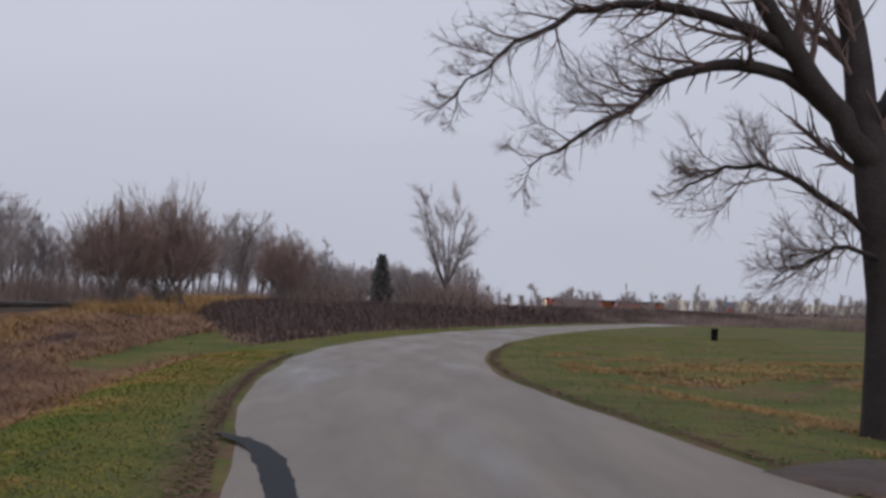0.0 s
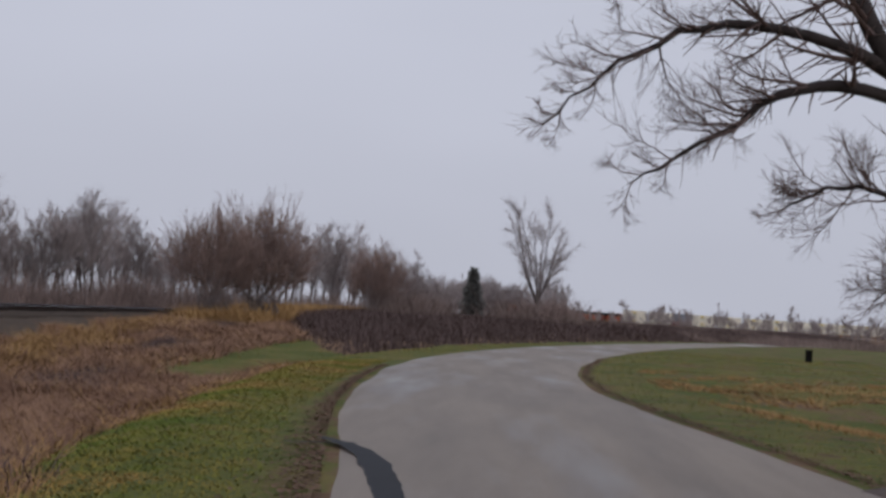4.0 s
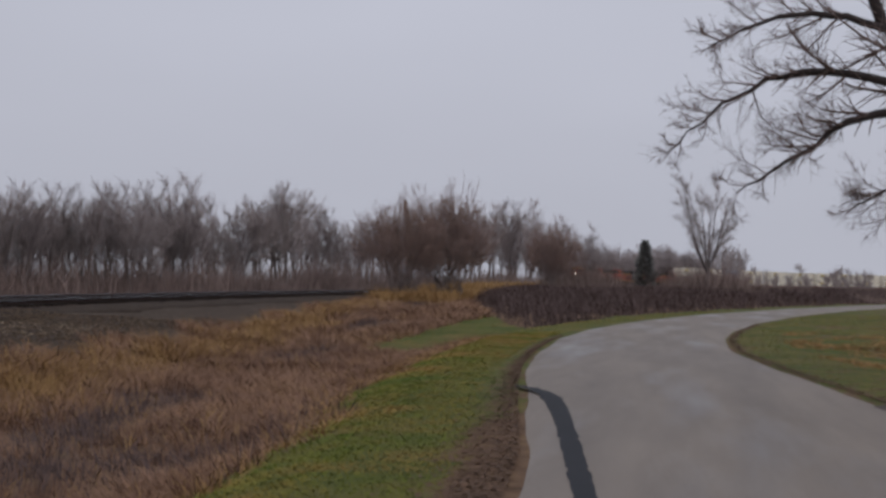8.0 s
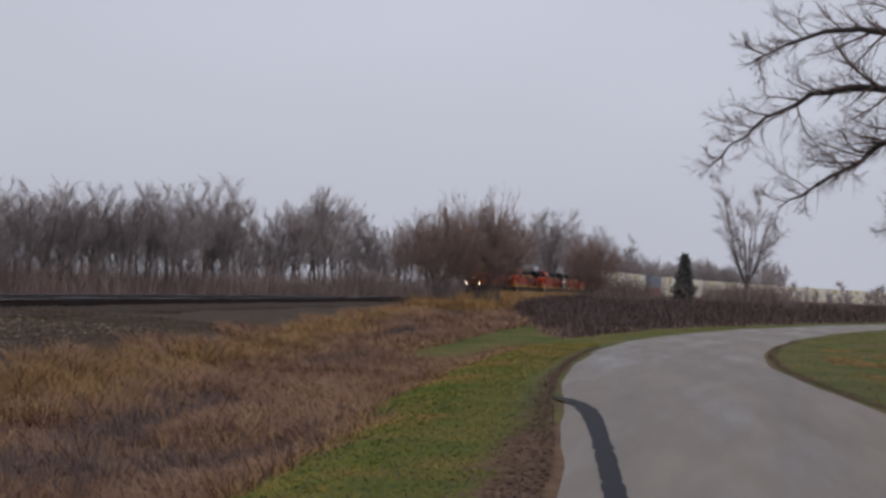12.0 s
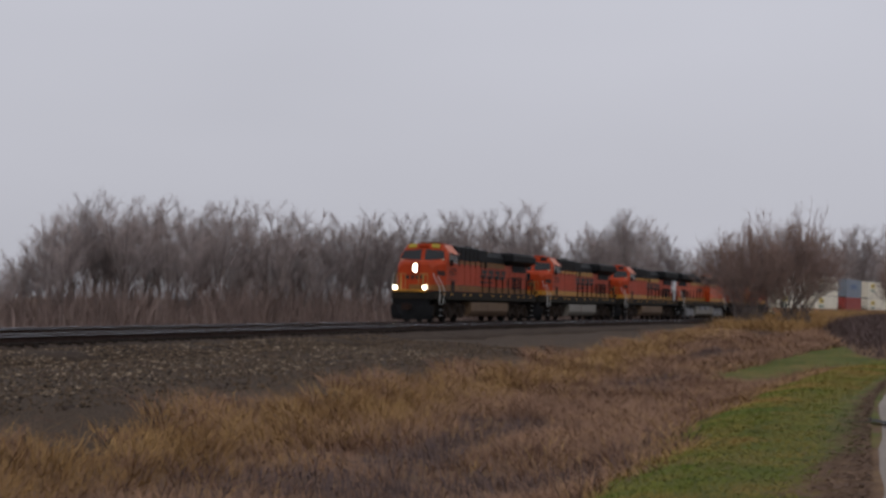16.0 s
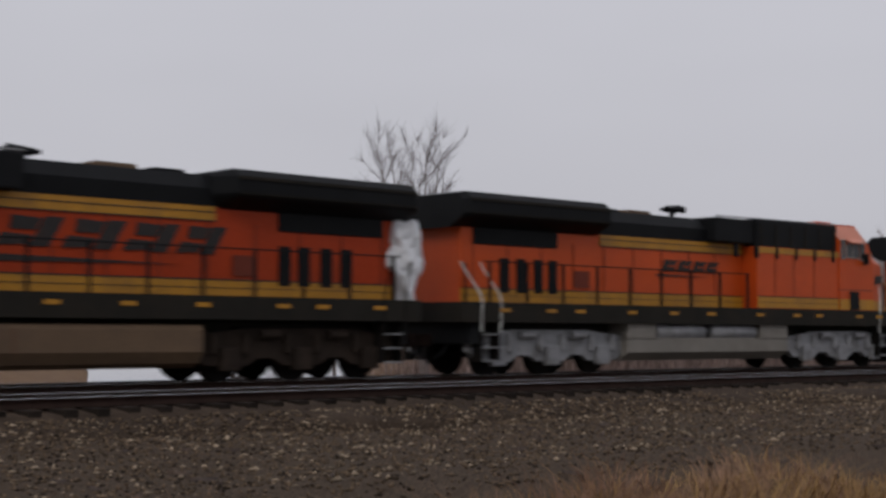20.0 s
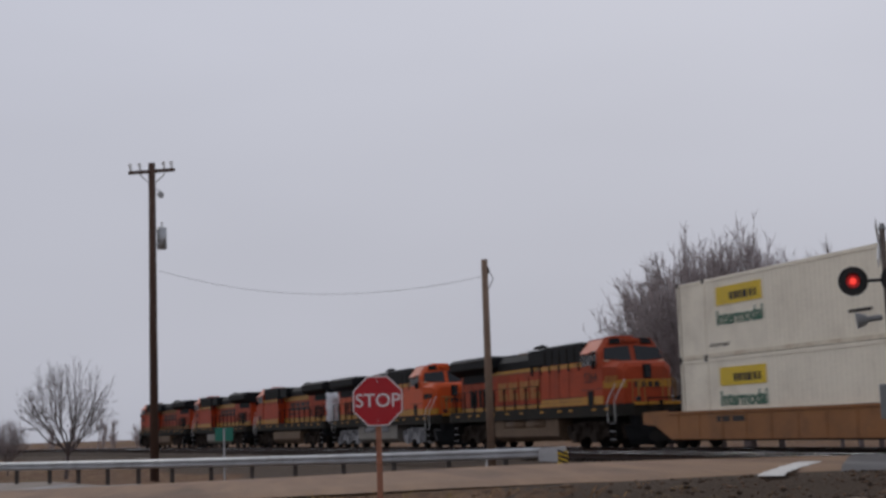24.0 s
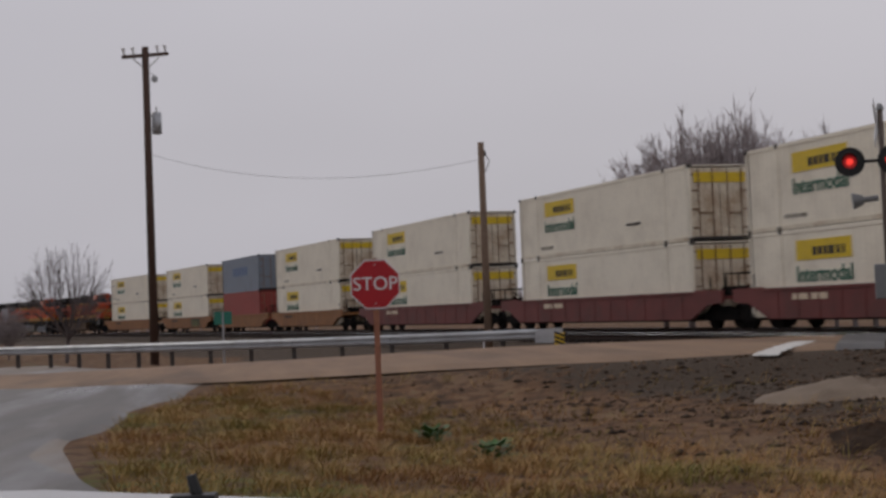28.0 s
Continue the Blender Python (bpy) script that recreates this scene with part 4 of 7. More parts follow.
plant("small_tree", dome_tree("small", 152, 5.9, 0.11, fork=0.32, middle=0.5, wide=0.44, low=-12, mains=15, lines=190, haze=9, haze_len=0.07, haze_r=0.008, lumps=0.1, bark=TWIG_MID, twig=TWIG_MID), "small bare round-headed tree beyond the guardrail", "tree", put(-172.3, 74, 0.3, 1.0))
for yaw, d, hh, v in ((-168.6, 82, 4.0, 1), (-170.2, 90, 3.3, 2), (-169.4, 86, 2.8, 0)):
    plant("small_tree", BROAD[v], "bare tree far beyond the guardrail", "tree", put(yaw, d, 2.3 * v, hh / 11))

# far tree lines at the horizon
rng = np.random.RandomState(5)
lines_far, hazes = [], []
for k in range(560):
    yaw = (rng.uniform(-2.6, 5.0) if k < 330 else rng.uniform(-19, -1.8)) if k < 470 else rng.uniform(167, 200)
    beyond = float(np.interp(yaw, [-2.3, 0, 2, 3.9, 5], [487, 430, 376, 321, 292]))
    d = beyond + rng.uniform(20, 75) if k < 330 else rng.uniform(260, 430) if k < 470 else rng.uniform(220, 340)
    x, y = polar(yaw, d)
    top = 1.65 + d * math.tan(radians((1.22 + 0.16 * math.sin(yaw * 2.1) + 0.1 * math.sin(yaw * 5.7)) * (1.05 if k < 330 else rng.choice([0.34, 0.42, 0.62]) if k < 470 else 0.5)))
    m = branch_line(rng, (x, y, -0.5), (rng.normal(0, 0.05), rng.normal(0, 0.05), 1), top * rng.uniform(0.75, 1.05), 0.14, 4, 0.06, 0.03)
    sb = side_shoots(rng, m, 7, 0.12, 1.0, top * 0.42, 0.6, 32, 2, 0.1, 0.05, 0.06, 0.6)
    lines_far += [m] + sb
    hazes += sb
V, Q = tubes(lines_far, 3)
SV, SF = spikes(rng, hazes, 14, 0.1, 1.0, 1.3, 40, 0.05)
V, Q = np.concatenate([V, SV]), [Q, SF + len(V)]
tagged(new("far_tree_line", mesh_from("far_tree_line", V, Q, TWIG)), "low line of distant bare trees in mist-paled colour", "trees", kind="stuff")


def cedar_tree(m):
    t = thing("cedar", "small evergreen cedar by the field, colour paled as by mist", "tree")
    part("trunk", rod((0, 0, -0.2), (0, 0, 3.6), 0.09, None, 7, 0.02), BARK, t)
    rng = np.random.RandomState(8)
    n = 2600
    zz = 0.3 + 4.4 * rng.uniform(0, 1, n) ** 1.2
    rr = (1.25 * (1 - zz / 4.8) + 0.1) * np.sqrt(rng.uniform(0.15, 1, n)) * (1 + 0.25 * np.sin(zz * 5))
    aa = rng.uniform(0, 6.28, n)
    C = np.stack([rr * np.cos(aa), rr * np.sin(aa), zz], -1)
    D = np.stack([np.cos(aa), np.sin(aa), rng.uniform(0.2, 1.0, n)], -1) * rng.uniform(0.15, 0.35, (n, 1))
    N = rng.normal(0, 0.07, (n, 3))
    V = np.stack([C - N, C + N, C + D], 1).reshape(-1, 3)
    part("crown", mesh_from("cedar_crown", V, np.arange(n * 3).reshape(-1, 3), CEDAR), None, t)
    t.matrix_world = m
    return t


cedar_tree(put(1.15, 150, 0, 1.12))
spots = [(*polar(rw.uniform(2.7, 3.9), rw.uniform(126, 134)), rw.uniform(0.6, 1.1)) for k in range(16)] + [(*polar(rw.uniform(-2.3, -0.1), rw.uniform(136, 148)), rw.uniform(0.6, 1.1)) for k in range(24)] + [(*polar(rw.uniform(-18, 6.5), rw.uniform(150, 215)), rw.uniform(0.2, 0.5)) for k in range(120)]
tangle("field_brush", spots, 2.9, 26000, BRUSH, "low leafless brush along the far side of the field", 1.3, 9, 0.4, 0.018)


# the big tree by the lane
def lane_tree():
    rng = np.random.RandomState(17)
    t = thing("lane_tree", "large bare tree with a dark forked trunk and drooping limbs", "tree")
    D = 28.3

    def P(yaw, pitch, d=D):
        x, y = polar(yaw, d)
        return np.array([x, y, EYE + d * math.tan(radians(pitch))])

    def curve(pts, radii, n=14):
        pts, f = np.array(pts), np.linspace(0, 1, len(pts))
        u = np.linspace(0, 1, n)
        C = np.stack([np.interp(u, f, pts[:, k]) for k in range(3)], 1)
        for _ in range(2):
            C[1:-1] = (C[:-2] + 2 * C[1:-1] + C[2:]) / 4
        C[1:-1] += rng.normal(0, 0.025, C[1:-1].shape)
        return C, np.interp(u, f, radii)

    base = P(-12.75, -3.5)
    base[2] = -0.6
    main = curve([base, P(-12.55, 0.5), P(-12.2, 3.0), P(-11.75, 5.6, 28.5), P(-11.3, 8.6, 28.8), P(-10.4, 12.5, 29), P(-9.6, 16.5, 29.3), P(-9.8, 20, 29.5)], [0.5, 0.32, 0.27, 0.22, 0.17, 0.13, 0.08, 0.03], 22)
    second = curve([P(-12.0, 3.9), P(-11.2, 4.9, 28.1), P(-9.8, 6.6, 27.8), P(-8.75, 8.4, 27.6), P(-7.0, 11.3, 27.4), P(-5.6, 14.4, 27.2), P(-5.0, 17.5, 27)], [0.2, 0.185, 0.165, 0.14, 0.1, 0.06, 0.025], 18)
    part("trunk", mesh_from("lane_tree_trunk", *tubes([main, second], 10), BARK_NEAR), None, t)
    limb = [
        curve([P(-11.6, 4.4, 28.4), P(-9.9, 6.4, 28), P(-8.2, 6.5, 27.6), P(-6.7, 6.6, 27.4), P(-5.5, 5.6, 27.3), P(-4.2, 4.7, 27.5), P(-2.6, 3.8, 27.8), P(-2.3, 3.6, 28)], [0.11, 0.1, 0.09, 0.075, 0.05, 0.035, 0.018, 0.008], 18),
        curve([P(-9.6, 6.9, 27.8), P(-8.4, 7.6, 27.5), P(-6.4, 8.1, 27.2), P(-4.5, 8.25, 27), P(-3.0, 7.7, 27), P(-1.7, 7.0, 27.1), P(-0.6, 6.0, 27.2), P(0.35, 5.1, 27.4)], [0.1, 0.09, 0.075, 0.06, 0.045, 0.03, 0.018, 0.008], 18),
        curve([P(-12.4, 1.6), P(-11.0, 2.6, 27.9), P(-9.8, 3.4, 27.6), P(-8.2, 3.85, 27.4), P(-7.2, 3.4, 27.3), P(-6.5, 2.9, 27.3)], [0.06, 0.055, 0.045, 0.032, 0.02, 0.008], 14),
        curve([P(-12.3, 1.0), P(-11.3, 1.7, 27.6), P(-10.2, 1.2, 27.4), P(-9.2, 0.5, 27.3)], [0.04, 0.035, 0.025, 0.008], 10),
        curve([P(-8.0, 9.6, 27.5), P(-6.2, 10.3, 27), P(-4.2, 10.4, 26.7), P(-2.4, 9.8, 26.5), P(-1.0, 9.0, 26.4)], [0.08, 0.065, 0.045, 0.025, 0.008], 14),
        curve([P(-6.4, 12.5, 27.3), P(-4.6, 13.2, 27), P(-2.8, 13.3, 26.6), P(-1.2, 12.6, 26.4)], [0.06, 0.045, 0.03, 0.008], 12),
        curve([P(-11.2, 9.0, 28.8), P(-9.6, 11.0, 29.3), P(-7.8, 12.4, 29.8), P(-6.2, 14, 30)], [0.08, 0.06, 0.04, 0.01], 12),
        curve([P(-11.9, 5.0, 28.5), P(-13.6, 7.0, 29), P(-15.6, 8.8, 29.5), P(-17.5, 10, 30)], [0.12, 0.09, 0.05, 0.01], 12),
        curve([P(-12.3, 2.6, 28.3), P(-14.2, 3.6, 27.6), P(-16.2, 4.4, 27), P(-18.5, 4.2, 26.6)], [0.1, 0.08, 0.05, 0.01], 12),
        curve([P(-10.9, 10.5, 28.9), P(-12.8, 12.5, 29.3), P(-14.5, 14.5, 29.6)], [0.08, 0.05, 0.01], 10)]
    mid, thin = [], []
    for k, L in enumerate(limb):
        count = 18 if k < 2 else 14
        for b in side_shoots(rng, L, count, 0.22, 0.97, 1.45 if k < 2 else 1.25, 0.45, 42, 6, 0.15, 0.075, 0.012, 0.62):
            mid.append(b)
            reach = min(0.7, 0.6 * float(np.linalg.norm(b[0][-1] - b[0][0])))
            for c in side_shoots(rng, b, 11, 0.12, 1.0, reach, 0.5, 40, 4, 0.15, 0.07, 0.006, 0.4):
                thin.append(c)
                thin += side_shoots(rng, c, 5, 0.15, 1.0, 0.5 * reach, 0.7, 36, 2, 0.13, 0.05, 0.0038, 0.3)
        thin += side_shoots(rng, L, 36, 0.2, 1.0, 0.7, 0.3, 42, 3, 0.14, 0.06, 0.005, 0.3)
    for st in (main, second):
        for b in side_shoots(rng, st, 26, 0.3, 1.0, 2.2, 0.32, 50, 6, 0.12, 0.06, 0.014, 0.4):
            mid.append(b)
            thin += side_shoots(rng, b, 18, 0.12, 1.0, 0.8, 0.5, 40, 3, 0.14, 0.05, 0.005, 0.4)
    for L in limb:
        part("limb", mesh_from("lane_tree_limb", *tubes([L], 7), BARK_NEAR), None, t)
    av, af = tubes(mid, 4)
    bv, bf = tubes(thin, 3)
    part("crown", mesh_from("lane_tree_crown", np.concatenate([av, bv]), [af, bf + len(av)], TWIG_NEAR), None, t)


lane_tree()


# ---------------------------------------------------------------- grass, reeds and weeds
def blades(name, X, Y, H, W, lean, mat, label, seed, curl=0.6, ang=None):
    rng = np.random.RandomState(seed)
    n = len(X)
    Z = ground_z(X, Y) - 0.02
    a = rng.uniform(0, 6.28, n) if ang is None else ang
    dx, dy = np.cos(a), np.sin(a)
    b = a + rng.uniform(-0.9, 0.9, n) + 1.57
    cx, cy = np.cos(b) * W, np.sin(b) * W
    L = lean * H * rng.uniform(0.3, 1.4, n)
    P0 = np.stack([X - cx, Y - cy, Z], -1)
    P1 = np.stack([X + cx, Y + cy, Z], -1)
    M0 = np.stack([X + dx * L * 0.35 - cx * 0.7, Y + dy * L * 0.35 - cy * 0.7, Z + H * 0.6], -1)
    M1 = np.stack([X + dx * L * 0.35 + cx * 0.7, Y + dy * L * 0.35 + cy * 0.7, Z + H * 0.6], -1)
    T = np.stack([X + dx * L, Y + dy * L, Z + H * (1 - curl * 0.3 * rng.uniform(0, 1, n))], -1)
    V = np.stack([P0, P1, M1, M0, T], 1).reshape(-1, 3)
    k = np.arange(n)[:, None] * 5
    return tagged(new(name, mesh_from(name, V, [k + [0, 1, 2, 3], k + [3, 2, 4]], mat)), label, "grass", kind="stuff")


rg = np.random.RandomState(77)


def tufts(name, X, Y, H, per, W, lean, mat, label, seed):
    """Clumps of arching blades that spread from their roots, combed a little by the wind."""
    rng = np.random.RandomState(seed)
    k = np.repeat(np.arange(len(X)), per)
    a = rng.uniform(0, 6.28, len(k))
    r = np.sqrt(rng.uniform(0, 1, len(k))) * (0.1 + 0.35 * H[k])
    comb = 2.2 + 1.3 * wobble(X, Y, 0.35, 3.0)
    ang = np.arctan2(np.sin(a) + 0.7 * np.sin(comb[k]), np.cos(a) + 0.7 * np.cos(comb[k]))
    return blades(name, X[k] + r * np.cos(a), Y[k] + r * np.sin(a), H[k] * rng.uniform(0.45, 1.15, len(k)), (W + 0 * X)[k], lean, mat, label, seed + 50, 0.9, ang)


def leaves(name, X, Y, size, mat, label, seed, lift=0.028):
    """Flat fallen leaves, each tilted its own way."""
    rng = np.random.RandomState(seed)
    n = len(X)
    a, q = rng.uniform(0, 6.28, n), size * rng.uniform(0.5, 1.3, n)
    Z = ground_z(X, Y) + lift
    c, s_ = np.cos(a) * q, np.sin(a) * q
    t = rng.uniform(-0.2, 0.2, (n, 2)) * q[:, None]
    P = [np.stack([X + c, Y + s_, Z + t[:, 0]], -1), np.stack([X - s_ * 0.6, Y + c * 0.6, Z + t[:, 1]], -1), np.stack([X - c, Y - s_, Z - t[:, 0]], -1), np.stack([X + s_ * 0.6, Y - c * 0.6, Z - t[:, 1]], -1)]
    return tagged(new(name, mesh_from(name, np.stack(P, 1).reshape(-1, 3), np.arange(n * 4).reshape(-1, 4), mat)), label, "leaves", kind="stuff")


def lane_side(n, y0, y1, o0, o1, side, power=1.0):
    """Random places beside the lane, o metres out from its edge, more of them near the eye."""
    y = y0 + (y1 - y0) * rg.uniform(0, 1, n) ** power
    k = np.clip(np.interp(y, LANE_F[:, 1], np.arange(len(LANE_F))), 0, len(LANE_F) - 1)
    mx, hw = np.interp(k, np.arange(len(LANE_F)), LANE_F[:, 0]), np.interp(k, np.arange(len(LANE_F)), LANE_F[:, 2])
    return mx + side * (hw + rg.uniform(o0, o1, n)), y


x1, y1 = lane_side(80000, 8, 50, 0.3, 2.7, -1, 1.35)
thin_ = smooth(x1 - np.interp(y1, LANE_F[:, 1], LANE_F[:, 0] - LANE_F[:, 2]), -0.7, -0.3) * (1 - smooth(y1, 26, 44))
sel = rg.uniform(0, 1, len(x1)) > 0.85 * thin_
x1, y1 = x1[sel], y1[sel]
x2, y2 = lane_side(34000, 30, 95, 0.15, 9.0, -1, 1.2)
keep = (field_mask(x2, y2) < 0.3) & (track_offset(x2, y2) > 12)
x3, y3 = lane_side(52000, 14, 90, 0.15, 12.0, 1, 1.3)
DRIVE = refine([(3.3, 21.2, 1.0), (5.0, 19.6, 1.5), (8.0, 17.6, 1.9), (14.0, 15.5, 2.0), (26.0, 13.0, 2.0)], 0.5)
dv, dvh = side_of(DRIVE, x3, y3)
x3, y3 = x3[np.abs(dv) > dvh - 0.1], y3[np.abs(dv) > dvh - 0.1]
xs, ys = np.concatenate([x1, x2[keep], x3]), np.concatenate([y1, y2[keep], y3])
blades("mown_grass", xs, ys, rg.uniform(0.02, 0.06, len(xs)), 0.0036 + 0.00017 * ys, 2.4, GREEN, "wet green mown grass along the lane", 1)

n = 5200
xg, yg = lane_side(n, 20, 52, 1.6, 11.0, 1, 1.0)
sel = (wobble(xg, yg, 0.42, 5.0) + 0.1 * rg.normal(0, 1, n) > 0.05) & (np.abs(side_of(DRIVE, xg, yg)[0]) > 2.2)
tufts("lawn_straw", xg[sel], yg[sel], rg.uniform(0.06, 0.15, sel.sum()), 9, 0.003 + 0.00016 * yg[sel], 1.7, STRAW, "patches of golden dry grass in the lawn", 27)

# brown fallen leaves gathered along the lane's edges and about the drive
xa, ya = lane_side(11000, 7, 46, 0, 1, -1, 1.8)
oa = np.abs(rg.normal(0, 0.25, len(xa))) * (1 - 0.6 * smooth(ya, 14, 34))
xa = np.interp(ya, LANE_F[:, 1], LANE_F[:, 0] - LANE_F[:, 2]) + 0.12 - oa * 1.1
xb, yb = lane_side(5000, 17, 64, 0, 1, 1, 1.0)
xb = np.interp(yb, LANE_F[:, 1], LANE_F[:, 0] + LANE_F[:, 2]) - 0.12 + np.abs(rg.normal(0, 0.13, len(xb)))
kd = rg.randint(0, min(len(DRIVE), 26), 9000)
xd, yd = DRIVE[kd, 0] + rg.normal(0, 1.3, 9000), DRIVE[kd, 1] + rg.normal(0, 1.1, 9000)
keep = side_of(LANE_F, xd, yd)[0] > 2.45
leaves("leaf_litter", np.concatenate([xa, xb, xd[keep]]), np.concatenate([ya, yb, yd[keep]]), 0.03, LEAF, "wet brown fallen leaves along the lane's edges", 12)

# dry grass and reeds in the ditch between lane and line
n = 34000
xr, yr = rg.uniform(-30, -2.5, n), 6 + 90 * rg.uniform(0, 1, n) ** 1.35
pq, ph = side_of(LANE_F, xr, yr)
qq = track_offset(xr, yr)
wv = wobble(xr, yr, 0.5, 1.0)
keep = (-pq > ph + 2.3 + 0.4 * wv) & ~((yr > 50) & (-pq < 10.5)) & (qq > 10.9 + 1.0 * wv) & (field_mask(xr, yr) < 0.3) & ((yr < 62) | (qq < 22))
xr, yr, qq, pq, ph = xr[keep], yr[keep], qq[keep], pq[keep], ph[keep]
patchy = 0.85 + 0.4 * wobble(xr, yr, 0.8, 4.0) + 0.25 * wobble(xr, yr, 2.1, 2.0)
ridge = np.exp(-((qq - 12.4) / 1.15) ** 2)
hollow = np.clip(np.exp(-((xr + 8.6) / 3.4) ** 2 - ((yr - 18.0) / 2.6) ** 2) + np.exp(-((qq - 15.4) / 1.1) ** 2) * smooth(wobble(xr, yr, 0.23, 3.0), -0.1, 0.4), 0, 1)
hgt = np.clip(patchy, 0.35, 1.5) * np.interp(-pq - ph, [2.3, 3.2, 7], [0.14, 0.36, 0.46]) * rg.uniform(0.7, 1.25, len(xr)) * (1 + 0.3 * ridge) * (1 - 0.5 * hollow)
lot = rg.uniform(0, 1, len(xr))
gold = lot < 0.85 * ridge + 0.6 * (1 - smooth(-pq - ph, 2.4, 3.1)) + 0.05
wet = ~gold & (rg.uniform(0, 1, len(xr)) < 0.8 * hollow)
reed = ~gold & ~wet
for nm, sel, mat, label, sd in (("golden_grass", gold, STRAW, "golden dry grass along the gravel and the ditch's rim", 21), ("dry_reeds", reed, REED, "matted russet-brown reeds and dead grass in the ditch", 22)):
    tufts(nm, xr[sel], yr[sel], hgt[sel], 15, 0.0038 + 0.00017 * yr[sel], 1.5, mat, label, sd)
tufts("dead_weeds", xr[wet], yr[wet], 0.18 + 0.3 * rg.uniform(0, 1, wet.sum()), 9, 0.004 + 0.00015 * yr[wet], 0.9, WEED, "dark dead weed stalks in the wet hollow", 23)
n = 5200
yr = 84 + 110 * rg.uniform(0, 1, n) ** 1.3
sr = np.interp(yr, _Y[::-1], GS[::-1])
xr, yr, _ = line_at(sr, rg.uniform(11.5, 16.5, n))
tufts("field_edge_grass", xr, yr, rg.uniform(0.7, 1.25, n), 7, 0.012 + 0 * xr, 0.7, STRAW, "pale dry grass behind the weed field", 24)

# straw on the verge between the gravel and the crossing, seen while the eye turns
n = 4600
xv, yv = rg.uniform(-22, -5, n), rg.uniform(-6, 12, n)
qv = track_offset(xv, yv)
pv, hv = side_of(LANE_F, xv, yv)
wv = wobble(xv, yv, 0.5, 1.0)
keep = (qv > 11.3 + 1.0 * wv) & (-pv > hv + 2.2)
tufts("dry_verge_grass", xv[keep], yv[keep], rg.uniform(0.2, 0.5, keep.sum()), 15, 0.0042 + 0 * xv[keep], 1.2, STRAW, "dry straw-coloured grass along the gravel", 4)

# the triangle of rough grass with the stop sign
n = 17000
xt, yt = rg.uniform(-14, 4, n), rg.uniform(-40, -9, n)
pt, ht = side_of(LANE_F, xt, yt)
ct, cth = side_of(CROSS_F, xt, yt)
qt = track_offset(xt, yt)
wt = wobble(xt, yt, 0.7, 2.0)
cover = smooth(xt + 0.3 * (yt + 20), -6.5, -2.0) * 1.0 + 0.6 * smooth(yt, -23, -15) * smooth(wobble(xt, yt, 0.9, 5.0), -0.3, 0.4) + 0.1
keep = (-pt > ht + 0.15) & (np.abs(ct) > cth + 0.8) & (qt > 9) & (rg.uniform(0, 1, n) < cover * (0.65 + 0.5 * smooth(wt, -0.4, 0.4)))
xt, yt, wt = xt[keep], yt[keep], wt[keep]
ht_ = rg.uniform(0.08, 0.2, len(xt)) * (0.55 + 1.1 * smooth(wobble(xt, yt, 1.9, 4.0), -0.3, 0.5))
tufts("verge_grass", xt, yt, ht_, 13, 0.005 + 0 * xt, 1.5, VERGE, "rough straw, russet and green grass round the stop sign", 25)

# the dark field of dead weeds beyond the bend
n = 210000
yf = 56 + 190 * rg.uniform(0, 1, n) ** 1.5
xf = rg.uniform(-30, 60, n)
fm = field_mask(xf, yf)
fp, fh = side_of(LANE_F, xf, yf)
keep = fm > 0.25
xf, yf = xf[keep], yf[keep]
blades("weed_field", xf, yf, rg.uniform(0.6, 1.05, len(xf)) * (0.16 + 0.84 * smooth(np.minimum((yf - 57.5 - 1.15 * np.maximum(-xf - 4, 0) ** 1.55) * 0.8, 2.2 * (-fp[keep] - fh[keep] - 1.7)), 0, 9)), 0.006 + 0.0002 * yf, 0.7, WEED, "dense dark-brown field of dead weeds", 7)


# ---------------------------------------------------------------- the train
ORANGE = material("faded_orange_paint", (0.36, 0.038, 0.006), 0.5, vary=0.18, scale=0.8, fine=12, bump=0.05, dirt=(0.17, 0.036, 0.013), dirt_amount=0.5, spec=0.2)
ORANGE_BRIGHT = material("fresh_orange_paint", (0.52, 0.07, 0.01), 0.45, vary=0.12, scale=0.8, fine=12, bump=0.04, dirt=(0.28, 0.045, 0.012), dirt_amount=0.3, spec=0.25)
ORANGE_OLD = material("weathered_orange_paint", (0.34, 0.05, 0.016), 0.6, vary=0.25, scale=0.9, fine=12, bump=0.06, dirt=(0.13, 0.04, 0.022), dirt_amount=0.6, spec=0.2)
YELLOW = material("dirty_yellow_band", (0.42, 0.19, 0.012), 0.5, vary=0.2, scale=1.5, bump=0.05, dirt=(0.16, 0.08, 0.03), dirt_amount=0.6)
GRIME = material("grimy_lower_panel", (0.11, 0.055, 0.03), 0.8, vary=0.3, scale=1.5)
FRAME = material("pale_window_frame", (0.3, 0.27, 0.25), 0.5, vary=0.2, scale=4)
SILL = material("dusty_sill_paint", (0.019, 0.017, 0.014), 0.75, vary=0.3, scale=1.4, bump=0.08, spec=0.12, dirt=(0.035, 0.026, 0.018), dirt_amount=0.5)
SEAM_ORANGE = material("shadowed_door_seam", (0.14, 0.022, 0.008), 0.7, vary=0.25, scale=1.5)
GRIME_Y = material("soiled_yellow_band", (0.2, 0.085, 0.02), 0.7, vary=0.3, scale=1.1, dirt=(0.09, 0.045, 0.025), dirt_amount=0.75)
OCHRE_RAIL = material("ochre_handrail", (0.26, 0.13, 0.03), 0.6, vary=0.25, scale=3)
BLACK = material("soot_black_paint", (0.009, 0.0095, 0.0105), 0.6, vary=0.35, scale=1.2, bump=0.08, spec=0.1)
